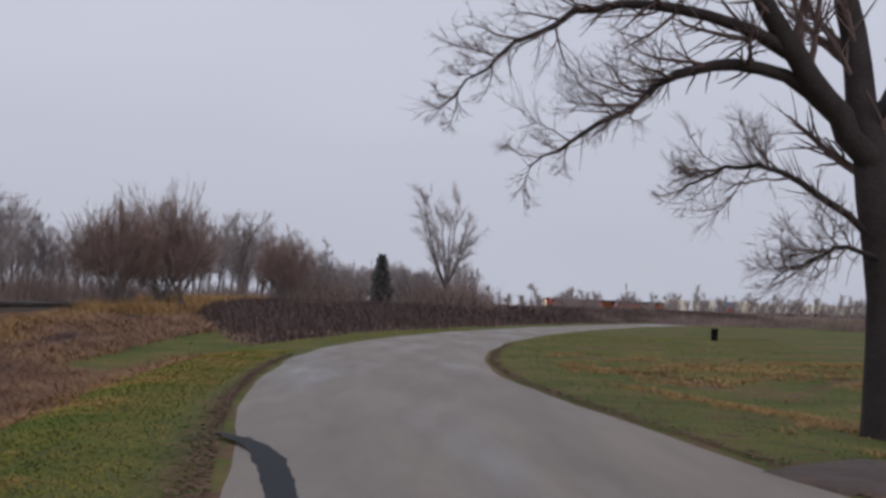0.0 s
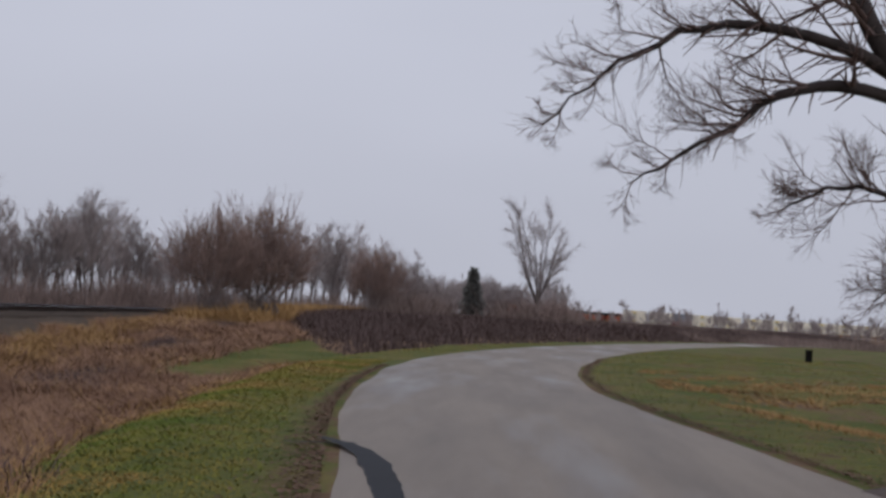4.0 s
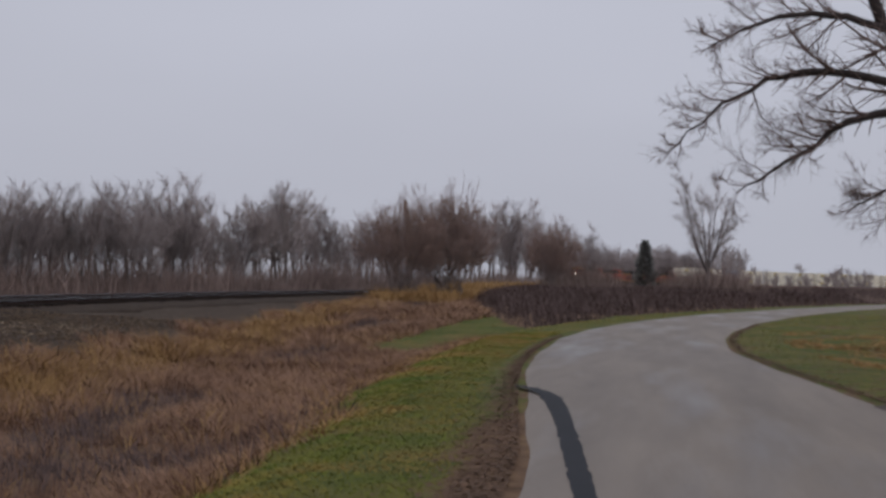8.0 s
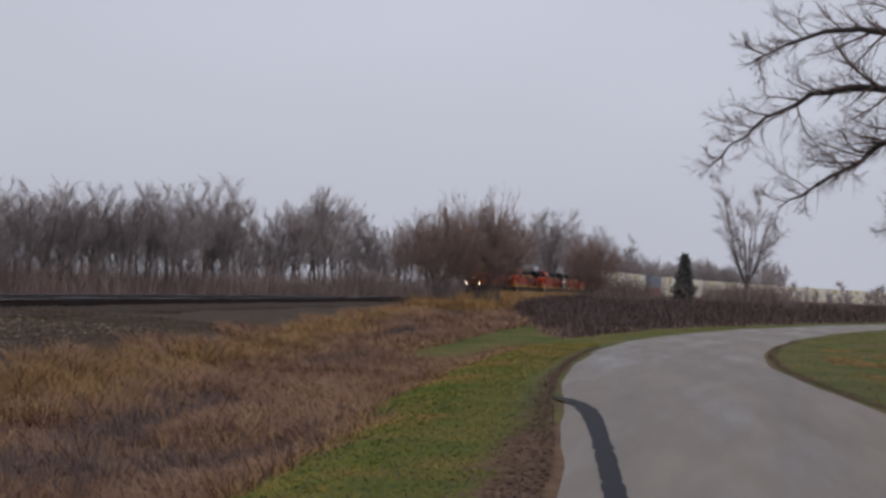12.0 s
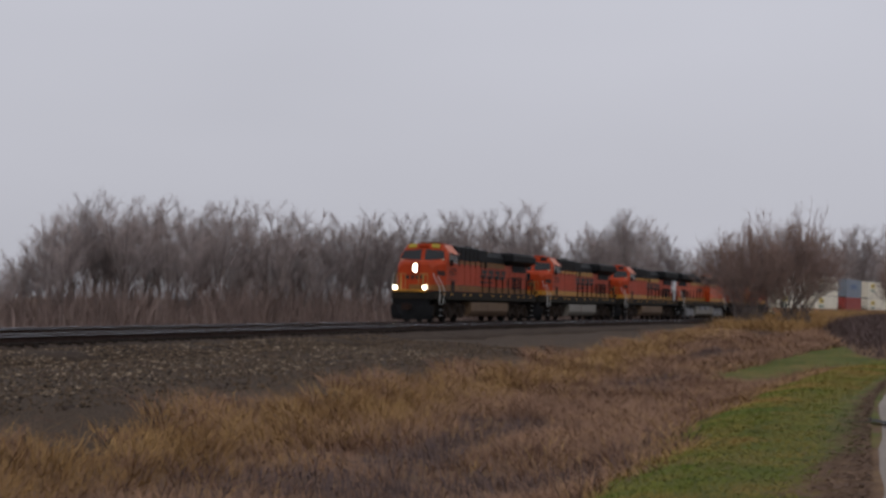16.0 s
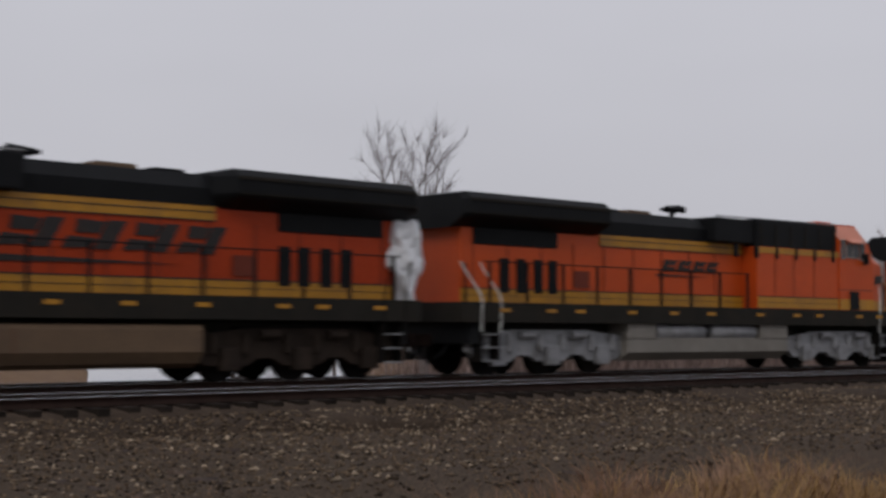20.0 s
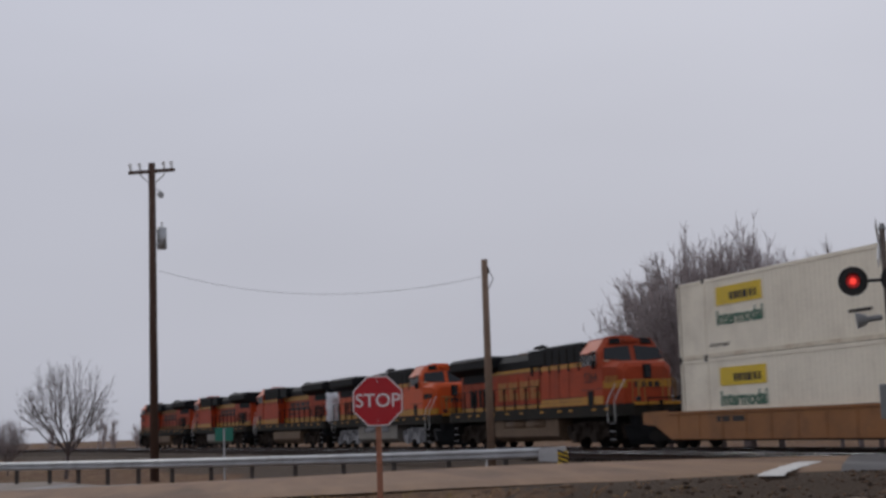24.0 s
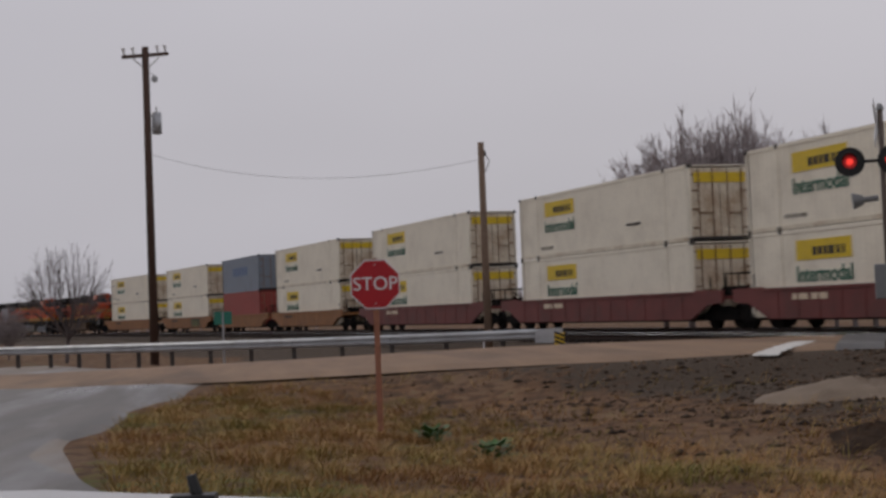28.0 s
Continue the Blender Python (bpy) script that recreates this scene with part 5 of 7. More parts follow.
DARK = material("dark_running_gear", (0.009, 0.008, 0.0075), 0.85, vary=0.4, scale=3, bump=0.2, dirt=(0.022, 0.015, 0.011), dirt_amount=0.5, spec=0.08)
SILVER = material("silver_truck_paint", (0.26, 0.26, 0.27), 0.55, 0.3, vary=0.3, scale=3, dirt=(0.08, 0.07, 0.06), dirt_amount=0.6)
TANK = material("dusty_tan_tank", (0.125, 0.078, 0.045), 0.75, vary=0.25, scale=1.2, dirt=(0.07, 0.045, 0.03), dirt_amount=0.6)
TANK_GREY = material("grey_tank", (0.2, 0.183, 0.16), 0.65, vary=0.2, scale=1.2, dirt=(0.12, 0.1, 0.08), dirt_amount=0.5)
GLASS = material("cab_glass", (0.012, 0.014, 0.017), 0.12, vary=0.1, bump=0, spec=0.3)
WHITE = material("white_handrail", (0.62, 0.62, 0.6), 0.5, vary=0.15, scale=4)
CHALK = material("cream_line", (0.62, 0.5, 0.36), 0.5, vary=0.15, scale=4)
PINK = material("faded_pink_roof", (0.56, 0.2, 0.13), 0.55, vary=0.2, scale=1.5)
LAMP = material("lit_headlight", (1.0, 0.93, 0.74), 0.3, vary=0.0, bump=0, emit=9.0)
BOARD = material("lit_number_board", (0.3, 0.23, 0.02), 0.4, vary=0.0, bump=0, emit=0.1)
TRUCK = material("rusty_truck_casting", (0.026, 0.019, 0.015), 0.85, vary=0.4, scale=3, bump=0.2, dirt=(0.05, 0.035, 0.026), dirt_amount=0.5, spec=0.1)
INK = material("dark_lettering", (0.016, 0.013, 0.012), 0.6, vary=0.3, scale=4, dirt=(0.1, 0.03, 0.012), dirt_amount=0.25)
GOLD = material("faded_gold_lettering", (0.34, 0.13, 0.025), 0.6, vary=0.3, scale=3)
TARP = material("white_plastic_wrap", (0.72, 0.73, 0.76), 0.45, vary=0.2, scale=4, fine=9, bump=1.0)

CAR_LEN = 22.2


def wheelset(parent, x, r, mat, gauge=0.755):
    """An axle with two flanged wheels."""
    bm = rod((x, -gauge - 0.1, r), (x, gauge + 0.1, r), 0.09, None, 8)
    ax = part("axle", bm, DARK, parent)
    for s in (-1, 1):
        b = rod((x, s * (gauge - 0.06), r), (x, s * (gauge + 0.07), r), r, None, 22)
        b = rod((x, s * (gauge - 0.1), r), (x, s * (gauge - 0.06), r), r + 0.025, b, 22)
        b = rod((x, s * (gauge + 0.07), r), (x, s * (gauge + 0.13), r), r * 0.45, b, 14)
        part("wheel", b, mat, ax, "dark steel wheel")


def loco_truck(loco, cx, frame_mat):
    t = new("truck")
    t.parent = loco
    for dx in (-1.98, 0, 1.98):
        wheelset(t, cx + dx, 0.53, DARK)
    for s in (-1, 1):
        y0, y1 = (0.98, 1.16) if s > 0 else (-1.16, -0.98)
        out = [(cx - 2.95, 0.6), (cx - 2.6, 0.36), (cx - 1.5, 0.34), (cx - 1.2, 0.5), (cx - 0.8, 0.5), (cx - 0.5, 0.34), (cx + 0.5, 0.34), (cx + 0.8, 0.5), (cx + 1.2, 0.5), (cx + 1.5, 0.34), (cx + 2.6, 0.36), (cx + 2.95, 0.6), (cx + 2.95, 0.98), (cx + 1.4, 1.16), (cx - 1.4, 1.16), (cx - 2.95, 0.98)]
        part("side_frame", prism(out, y0, y1), frame_mat, t, "cast steel truck side frame")
        for dx in (-1.98, 0, 1.98):
            part("journal_box", box(cx + dx - 0.24, cx + dx + 0.24, s * 1.2 - 0.09, s * 1.2 + 0.09, 0.24, 0.74, None, 0.03), frame_mat, t)
            for e in (-0.42, 0.42):
                part("spring", rod((cx + dx + e, s * 1.2, 0.62), (cx + dx + e, s * 1.2, 1.05), 0.1, None, 8), frame_mat, t)
        for e in (-0.95, 0.95):
            part("brake_cylinder", rod((cx + e - 0.25, s * 1.25, 1.02), (cx + e + 0.25, s * 1.25, 1.02), 0.11, None, 10), frame_mat, t)
    part("bolster", box(cx - 1.6, cx + 1.6, -0.9, 0.9, 0.75, 1.2), DARK, t)


def rect_panel(x0, x1, z0, z1, y, s, thick=0.012):
    return box(x0, x1, y * s - thick, y * s + thick, z0, z1)


def locomotive(label, paint, tank_mat, tank_kind, truck_mat, number, lit, style):
    """A six-axle road locomotive; +X is its cab end, z counts from the rail."""
    L = thing("locomotive", label, "locomotive", "locomotives of the train")
    # underframe
    deck = loft([[(x, -w, 1.34), (x, -w, 1.84), (x, w, 1.84), (x, w, 1.34)] for x, w in ((-10.5, 1.46), (-10.2, 1.52), (8.75, 1.52), (9.45, 1.36), (9.9, 1.08))], box(-9.6, 9.2, -0.7, 0.7, 1.0, 1.34))
    part("underframe", deck, SILL, L, "dark grey underframe and walkway")
    for s in (-1, 1):
        for x in (-9.3, -7.6, -6.5, -4.4, -2.6, -0.9, 1.5, 3.4, 4.6, 6.9, 8.1):
            part("reflector", box(x, x + 0.36, s * 1.53 - 0.008, s * 1.53 + 0.008, 1.6, 1.69), YELLOW, L, "small yellow reflector plate")
    loco_truck(L, 6.5, truck_mat)
    loco_truck(L, -7.1, truck_mat)
    # fuel tank
    if tank_kind == "box":
        ring = [(-1.4, 1.22), (-1.46, 1.12), (-1.46, 0.66), (-1.3, 0.42), (-1.05, 0.32), (1.05, 0.32), (1.3, 0.42), (1.46, 0.66), (1.46, 1.12), (1.4, 1.22)]
        part("fuel_tank", loft([[(x, a * f, b) for a, b in ring] for x, f in ((-4.3, 0.97), (-4.22, 1.0), (3.12, 1.0), (3.2, 0.97))]), tank_mat, L, "dusty fuel tank")
        part("tank_seam", box(0.0, 0.05, -1.47, 1.47, 0.64, 1.14), GRIME, L)
    else:
        ring = [(-1.42, 0.95), (-1.42, 0.55), (-1.1, 0.32), (1.1, 0.32), (1.42, 0.55), (1.42, 0.95)]
        part("fuel_tank", loft([[(x, a, b) for a, b in ring] for x in (-4.3, 3.2)], box(-4.3, -3.1, -1.42, 1.42, 0.9, 1.34, box(1.8, 3.2, -1.42, 1.42, 0.9, 1.34))), tank_mat, L, "grey fuel tank")
        for s in (-1, 1):
            for x0, x1 in ((-2.95, -0.85), (-0.45, 1.6)):
                part("air_reservoir", rod((x0, s * 1.2, 1.12), (x1, s * 1.2, 1.12), 0.24, None, 16), SILVER if truck_mat is SILVER else tank_mat, L, "round air reservoir", True)
    # long hood: engine section, narrow, with the walkway beside it
    part("engine_hood", box(-10.1, 1.6, -0.92, 0.92, 1.62, 3.8, None, 0.03), paint, L, "orange engine hood")
    part("hood_roof", loft([[(x, -0.95, 3.78), (x, -0.97, 4.16), (x, -0.7, 4.48), (x, 0.7, 4.48), (x, 0.97, 4.16), (x, 0.95, 3.78)] for x in (-10.1, 2.0)]), BLACK, L, "black hood roof")
    for s in (-1, 1):
        band = GRIME_Y if style == "dirty" else YELLOW
        part("upper_band", box(-4.9 if style != "old" else -8.4, 1.58, s * 0.925 - 0.02, s * 0.925 + 0.02, 3.47 if style != "old" else 3.6, 3.79), band, L, "yellow upper band")
        part("lower_band", box(-10.1, 1.6, s * 0.925 - 0.02, s * 0.925 + 0.02, 1.86, 2.2 if style != "old" else 2.06), band, L, "yellow lower band")
        for z in ((3.455, 3.64) if style != "old" else (3.59,)):
            part("pin_stripe", box(-4.9, 1.58, s * 0.95 - 0.006, s * 0.95 + 0.006, z, z + 0.025), INK, L, "thin dark stripe")
        part("pin_stripe", box(-10.1, 1.58, s * 0.95 - 0.006, s * 0.95 + 0.006, 2.19 if style != "old" else 2.05, 2.22 if style != "old" else 2.08), INK, L, "thin dark stripe")
        part("pin_stripe", box(-10.1, 1.58, s * 0.95 - 0.006, s * 0.95 + 0.006, 2.02, 2.035), INK, L, "thin dark stripe")
        for k in range(9):
            x = -9.7 + k * 1.24
            part("door_seam", box(x, x + 0.025, s * 0.93 - 0.012, s * 0.93 + 0.012, 1.9, 3.46), SEAM_ORANGE, L)
        for x0 in (-8.75, -8.15, -7.5, -6.95):
            part("intake_grille", box(x0, x0 + 0.34, s * 0.94 - 0.02, s * 0.94 + 0.02, 2.1, 3.0, None, 0.015), BLACK, L, "tall dark louvred grille")
        part("hood_louvre", box(-5.95, -5.35, s * 0.94 - 0.02, s * 0.94 + 0.02, 2.3, 2.75), SEAM_ORANGE, L)
    # radiator wings at the rear
    ring = [(-0.95, 3.74), (-1.44, 3.98), (-1.52, 4.06), (-1.52, 4.42), (-1.3, 4.6), (1.3, 4.6), (1.52, 4.42), (1.52, 4.06), (1.44, 3.98), (0.95, 3.74)]
    part("radiator_wing", loft([[(-10.45, a * 0.9, b * 0.99) for a, b in ring], [(-10.3, a, b) for a, b in ring], [(-5.1, a, b) for a, b in ring], [(-4.75, a * 0.66, min(b, 4.5)) for a, b in ring]]), BLACK, L, "black flared radiator section")
    for s in (-1, 1):
        part("wing_lip", box(-10.3, -5.1, s * 1.53 - 0.02, s * 1.53 + 0.02, 4.36, 4.43), SILL, L, "worn edge of the radiator wing")
        part("wing_lip", box(-10.3, -5.1, s * 1.5 - 0.02, s * 1.5 + 0.02, 4.04, 4.08), SILL, L)
    # roof panels in a paler colour than the black wing
    for x in (-8.6, -6.6):
        part("radiator_panel", slab([(x - 0.85, -1.12, 4.605), (x + 0.6, -1.12, 4.605), (x + 0.6, 1.12, 4.605), (x - 0.85, 1.12, 4.605)], 0.02), SILVER, L, "pale radiator screen")
    part("recess", box(-9.7, -6.6, -0.96, 0.96, 3.32, 3.8, None, 0.02), BLACK, L, "dark recess under the radiators")
    part("exhaust_hatch", box(-4.4, -3.6, -0.5, 0.5, 4.4, 4.58, None, 0.04), BLACK, L)
    bm = rod((-1.0, -0.3, 4.4), (-1.0, -0.3, 4.7), 0.07)
    for dy, dz in ((-0.16, 0.06), (0, 0.1), (0.16, 0.06)):
        bm = rod((-1.3, dy - 0.3, 4.68 + dz), (-0.65, dy - 0.3, 4.68 + dz), 0.05, bm, 8, 0.11)
    part("horn", bm, BLACK, L, "black air horn cluster")
    part("roof_hatch", box(-3.2, -2.2, -0.5, 0.5, 4.42, 4.6, None, 0.03), TANK, L)
    # inverter cabinet, as wide as the cab
    part("cabinet", box(1.6, 6.0, -1.46, 1.46, 1.62, 3.72, None, 0.03), paint, L, "orange equipment cabinet")
    for s in (-1, 1):
        part("cabinet_band", box(1.62, 5.98, s * 1.47 - 0.014, s * 1.47 + 0.014, 1.86, 2.2), band, L)
        part("pin_stripe", box(1.62, 5.98, s * 1.487 - 0.005, s * 1.487 + 0.005, 2.19, 2.22, box(1.62, 5.98, s * 1.487 - 0.005, s * 1.487 + 0.005, 2.02, 2.035)), INK, L, "thin dark stripe")
        part("upper_stripe", box(1.62, 5.98, s * 1.47 - 0.012, s * 1.47 + 0.012, 3.52, 3.7), band, L)
        part("cab_band", box(6.0, 8.0, s * 1.508 - 0.012, s * 1.508 + 0.012, 1.86, 2.2), band, L)
        part("cab_opening", box(6.55, 7.1, s * 1.525 - 0.012, s * 1.525 + 0.012, 1.85, 2.45, None, 0.01), BLACK, L, "dark ventilation opening")
        for x in (2.5, 3.5, 4.6):
            part("door_seam", box(x, x + 0.025, s * 1.463 - 0.01, s * 1.463 + 0.01, 2.22, 3.5), SEAM_ORANGE, L)
    part("hood_shoulder", box(-0.2, 1.7, -1.3, 1.3, 3.79, 4.52, None, 0.05), BLACK, L, "black cover behind the brake grids")
    part("grid_box", box(1.7, 6.05, -1.38, 1.38, 3.7, 4.57, None, 0.05), BLACK, L, "black dynamic brake grid box")
    for s in (-1, 1):
        for k in range(6):
            x = 1.9 + k * 0.78
            part("grid_post", box(x, x + 0.06, s * 1.39 - 0.02, s * 1.39 + 0.02, 3.74, 4.4), SILL, L)
        part("grid_rail", rods([(-0.2, s * 1.3, 4.55), (6.0, s * 1.36, 4.6)], 0.02), SILVER, L)
        for k in range(6):
            x = 0.5 + k * 1.02
            part("bracket", prism([(x, 3.74), (x, 3.5), (x + 0.05, 3.36), (x + 0.13, 3.36), (x + 0.13, 3.74)], s * 1.45 - 0.05, s * 1.45 + 0.05), BLACK, L, "hooked black bracket")
    # cab and nose
    def ring6(x, wb, wm, zm, wt, zt):
        return [(x, -wb, 1.62), (x, -wm, zm), (x, -wt, zt), (x, wt, zt), (x, wm, zm), (x, wb, 1.62)]
    part("cab", loft([ring6(6.0, 1.5, 1.5, 4.1, 1.12, 4.58), ring6(7.55, 1.5, 1.5, 4.1, 1.12, 4.6), ring6(7.72, 1.5, 1.5, 3.98, 1.12, 4.44), ring6(8.02, 1.5, 1.5, 3.36, 1.2, 3.62)]), paint, L, "orange driver's cab")
    part("nose", loft([ring6(8.0, 1.49, 1.49, 3.42, 1.24, 3.66), ring6(8.8, 1.26, 1.26, 3.36, 1.02, 3.6), ring6(9.02, 1.16, 1.16, 3.26, 0.9, 3.52), ring6(9.12, 1.08, 1.08, 3.1, 0.8, 3.36)]), paint, L, "tall orange nose")
    nz0, nz1 = (2.5, 2.82) if style == "old" else (1.86, 2.18)
    nb = [[(x, -w, nz0), (x, -w, nz1), (x, w, nz1), (x, w, nz0)] for x, w in ((8.02, 1.498), (8.81, 1.268), (9.03, 1.168), (9.13, 1.088))]
    part("nose_band", loft(nb), band, L, "yellow band round the nose")
    part("cab_roof", slab([(5.95, -1.1, 4.585), (7.5, -1.1, 4.605), (7.5, 1.1, 4.605), (5.95, 1.1, 4.585)], 0.05), paint, L)
    for s in (-1, 1):
        part("roof_edge", slab([(6.0, s * 1.505, 4.1), (7.5, s * 1.505, 4.1), (7.5, s * 1.125, 4.6), (6.0, s * 1.125, 4.58)], 0.012 * -s), PINK, L, "pale weathered roof edge")
        for x0, x1, zb, zt in ((6.08, 6.3, 3.5, 4.1), (6.4, 6.72, 3.54, 3.98), (6.76, 7.1, 3.54, 3.98), (7.2, 7.46, 3.5, 4.1)):
            part("side_window", box(x0, x1, s * 1.505 - 0.02, s * 1.505 + 0.02, zb, zt, None, 0.01), GLASS, L, "dark cab side window")
            part("window_frame", rods([(x0, s * 1.528, zb), (x1, s * 1.528, zb), (x1, s * 1.528, zt), (x0, s * 1.528, zt), (x0, s * 1.528, zb)], 0.015, None, 4), FRAME, L, "pale window frame")
        part("sun_visor", slab([(6.36, s * 1.5, 4.16), (7.16, s * 1.5, 4.16), (7.16, s * 1.74, 4.02), (6.36, s * 1.74, 4.02)], 0.025), PINK, L, "sun visor over the side window")
        part("mirror", box(7.34, 7.42, s * 1.62 - 0.09, s * 1.62 + 0.09, 3.35, 3.7, None, 0.01), BLACK, L)
        part("windshield", slab([(8.012, s * 0.12, 3.62), (7.985, s * 1.4, 3.74), (7.79, s * 1.28, 4.2), (7.775, s * 0.12, 4.3)], 0.03 * s), GLASS, L, "dark windshield pane")
        part("number_board", slab([(7.735, s * 0.5, 4.38), (7.735, s * 1.0, 4.36), (7.62, s * 0.96, 4.58), (7.62, s * 0.5, 4.6)], 0.09 * s), BOARD if lit else BLACK, L, "lit yellow number board" if lit else "dark number board")
        part("chevron", slab([(8.075, 0, 3.42), (8.04, s * 1.42, 3.66), (8.035, s * 1.42, 3.71), (8.07, 0, 3.48)], 0.02 * s), CHALK, L, "cream line under the windshield")
        part("chevron_tail", slab([(7.9, s * 1.505, 2.52), (5.9, s * 1.505, 2.5), (5.9, s * 1.505, 2.48), (7.9, s * 1.505, 2.49)], 0.012 * s), INK, L)
    part("brow", box(7.45, 7.85, -0.35, 0.35, 4.45, 4.62, None, 0.03), paint, L)
    part("cab_vent", box(6.3, 7.1, -0.5, 0.5, 4.62, 4.78, None, 0.05), paint if style != "dirty" else GRIME, L, "air conditioner on the cab roof")
    head = part("headlight_housing", box(9.0, 9.17, -0.19, 0.19, 2.86, 3.46, None, 0.03), BLACK, L)
    for z in (3.02, 3.29):
        part("headlight", rod((9.16, 0, z), (9.2, 0, z), 0.11, None, 14), LAMP if lit else GLASS, head, "bright headlight" if lit else "")
    part("nose_door", box(9.08, 9.14, -0.95, -0.4, 1.86, 2.75, None, 0.01), paint, L)
    bm = None
    for k, (x0, w) in enumerate(((-0.62, 0.3), (-0.28, 0.26), (0.02, 0.26), (0.32, 0.3))):
        bm = box(9.1, 9.145, x0, x0 + w * 0.8, 2.5, 2.74, bm)
    part("nose_emblem", bm, INK, L, "dark emblem on the nose")
    for s in (-1, 1):
        bm = None
        for k in range(3):
            x0, y0 = 8.12 + 0.25 * k, 1.47 - 0.073 * k
            bm = slab([(x0, s * y0, 2.72 + 0.02 * k), (x0 + 0.2, s * (y0 - 0.06), 2.74 + 0.02 * k), (x0 + 0.26, s * (y0 - 0.075), 3.02), (x0 + 0.06, s * (y0 - 0.018), 3.0)], 0.03 * -s, bm)
        part("nose_emblem", bm, GOLD if style == "old" else INK, L, "worn emblem on the nose's flank")
    # end platforms, steps, pilot
    for e in (0.965, -1):
        rail_mat = WHITE if e > 0 or truck_mat is SILVER else DARK
        w_ = 1.1 if e > 0 else 1.44
        part("pilot", loft([[(10.05 * e - 0.1 * e, -w_, 0.8), (10.05 * e - 0.1 * e, w_, 0.8), (10.0 * e - 0.1 * e, w_, 1.8), (10.0 * e - 0.1 * e, -w_, 1.8)], [(10.05 * e + 0.12 * e, -w_ * 0.9, 0.8), (10.05 * e + 0.12 * e, w_ * 0.9, 0.8), (10.05 * e + 0.12 * e, w_ * 0.9, 1.74), (10.05 * e + 0.12 * e, -w_ * 0.9, 1.74)]]), BLACK, L, "black end sill")
        part("coupler", box(10.3 * e - 0.1, 10.9 * e + 0.1, -0.15, 0.15, 0.75, 1.02, box(10.85 * e - 0.18, 10.85 * e + 0.28 * e, -0.2, 0.2, 0.7, 1.06), 0.02), RUST, L, "rusty knuckle coupler")
        sx = 8.66 if e > 0 else -9.6
        for s in (-1, 1):
            well = part("step_well", box(sx - 0.33, sx - 0.27, s * 1.28 - 0.2, s * 1.28 + 0.16, 0.36, 1.8, box(sx + 0.27, sx + 0.33, s * 1.28 - 0.2, s * 1.28 + 0.16, 0.36, 1.8, box(sx - 0.3, sx + 0.3, s * 1.1 - 0.02, s * 1.1 + 0.02, 0.5, 1.8))), DARK, L, "dark step well")
            for k in range(4):
                z = 0.36 + 0.33 * k
                part("step", box(sx - 0.28, sx + 0.28, s * 1.32 - 0.16, s * 1.32 + 0.16, z, z + 0.035), SILVER, well, "steel step with a worn edge")
        for s in (-1, 1):
            for x in (sx + 0.34, sx - 0.32):
                part("grab_rail", rods([(x, s * 1.5, 1.1), (x, s * 1.52, 1.9), (x + 0.06 * e, s * 1.49, 2.08), (x + 0.42 * e, s * 1.26, 2.72), (x + 0.42 * e, s * 1.2, 2.84)], 0.022), rail_mat, L, "grab rail beside the steps")
            part("end_rail", rods([(10.0 * e, s * 0.42, 1.82), (10.0 * e, s * 0.42, 2.8), (10.0 * e, s * 0.98, 2.8), (10.0 * e, s * 0.98, 1.82)], 0.026, rods([(10.0 * e, s * 0.7, 1.82), (10.0 * e, s * 0.7, 2.8)], 0.06)), OCHRE_RAIL if e > 0 else DARK, L, "end handrail")
        for y0 in (0.45, -0.5):
            part("air_hose", rods([(10.1 * e, y0, 0.85), (10.35 * e, y0, 0.55), (10.6 * e, y0 * 0.9, 0.42)], 0.035), BLACK, L, "black rubber air hose")
    part("plow", loft([[(9.55, -1.38, 0.95), (9.92, -0.9, 0.95), (9.92, 0.9, 0.95), (9.55, 1.38, 0.95), (9.45, 1.3, 0.95), (9.45, -1.3, 0.95)], [(9.62, -1.3, 0.4), (10.08, -0.55, 0.4), (10.08, 0.55, 0.4), (9.62, 1.3, 0.4), (9.5, 1.2, 0.4), (9.5, -1.2, 0.4)], [(9.6, -1.2, 0.14), (10.12, -0.4, 0.12), (10.12, 0.4, 0.12), (9.6, 1.2, 0.14), (9.5, 1.1, 0.14), (9.5, -1.1, 0.14)]]), BLACK, L, "black snowplow")
    part("front_ledge", box(9.86, 10.0, -1.06, 1.06, 1.76, 1.88), YELLOW, L, "yellow front ledge")
    for s in (-1, 1):
        part("ditch_light", rod((9.96, s * 0.92, 2.0), (10.07, s * 0.92, 2.0), 0.11, None, 14), LAMP if lit else GLASS, L, "bright ditch light" if lit else "")
    # side handrails along the engine hood
    for s in (-1, 1):
        bm = None
        for k in range(9):
            x = -9.6 + k * 1.34
            part("stanchion", rods([(x, s * 1.46, 1.8), (x, s * 1.46, 2.86)], 0.045, None, 5), BLACK, L)
        part("handrail", rods([(-9.8, s * 1.46, 2.86), (1.2, s * 1.46, 2.86)], 0.018), BLACK, L)
    # road number and the emblem on the flanks
    for s in (-1, 1):
        turn = pose(6.85, s * 1.515, 2.98, 90, 0, 180 if s > 0 else 0)
        if number:
            lettering(number, 0.62 if style != "old" else 0.62, INK, L, turn, "road_number", "dark road number", 0.005)
        # four slanted blocks, each split by a thin slit, over a tapering stroke
        small = truck_mat is SILVER
        x, scale_ = (-2.3, 0.58) if small else (-4.9, 1.18)
        widths = (1.2, 1.2, 1.1, 1.0) if style != "old" else (1.15, 1.15, 1.1, 1.1)
        z0, z1 = (2.3, 3.2) if style == "old" else ((2.86, 3.2) if small else (2.74, 3.34))
        lean_ = (0.0 if style == "old" else 0.3 * scale_) * -s
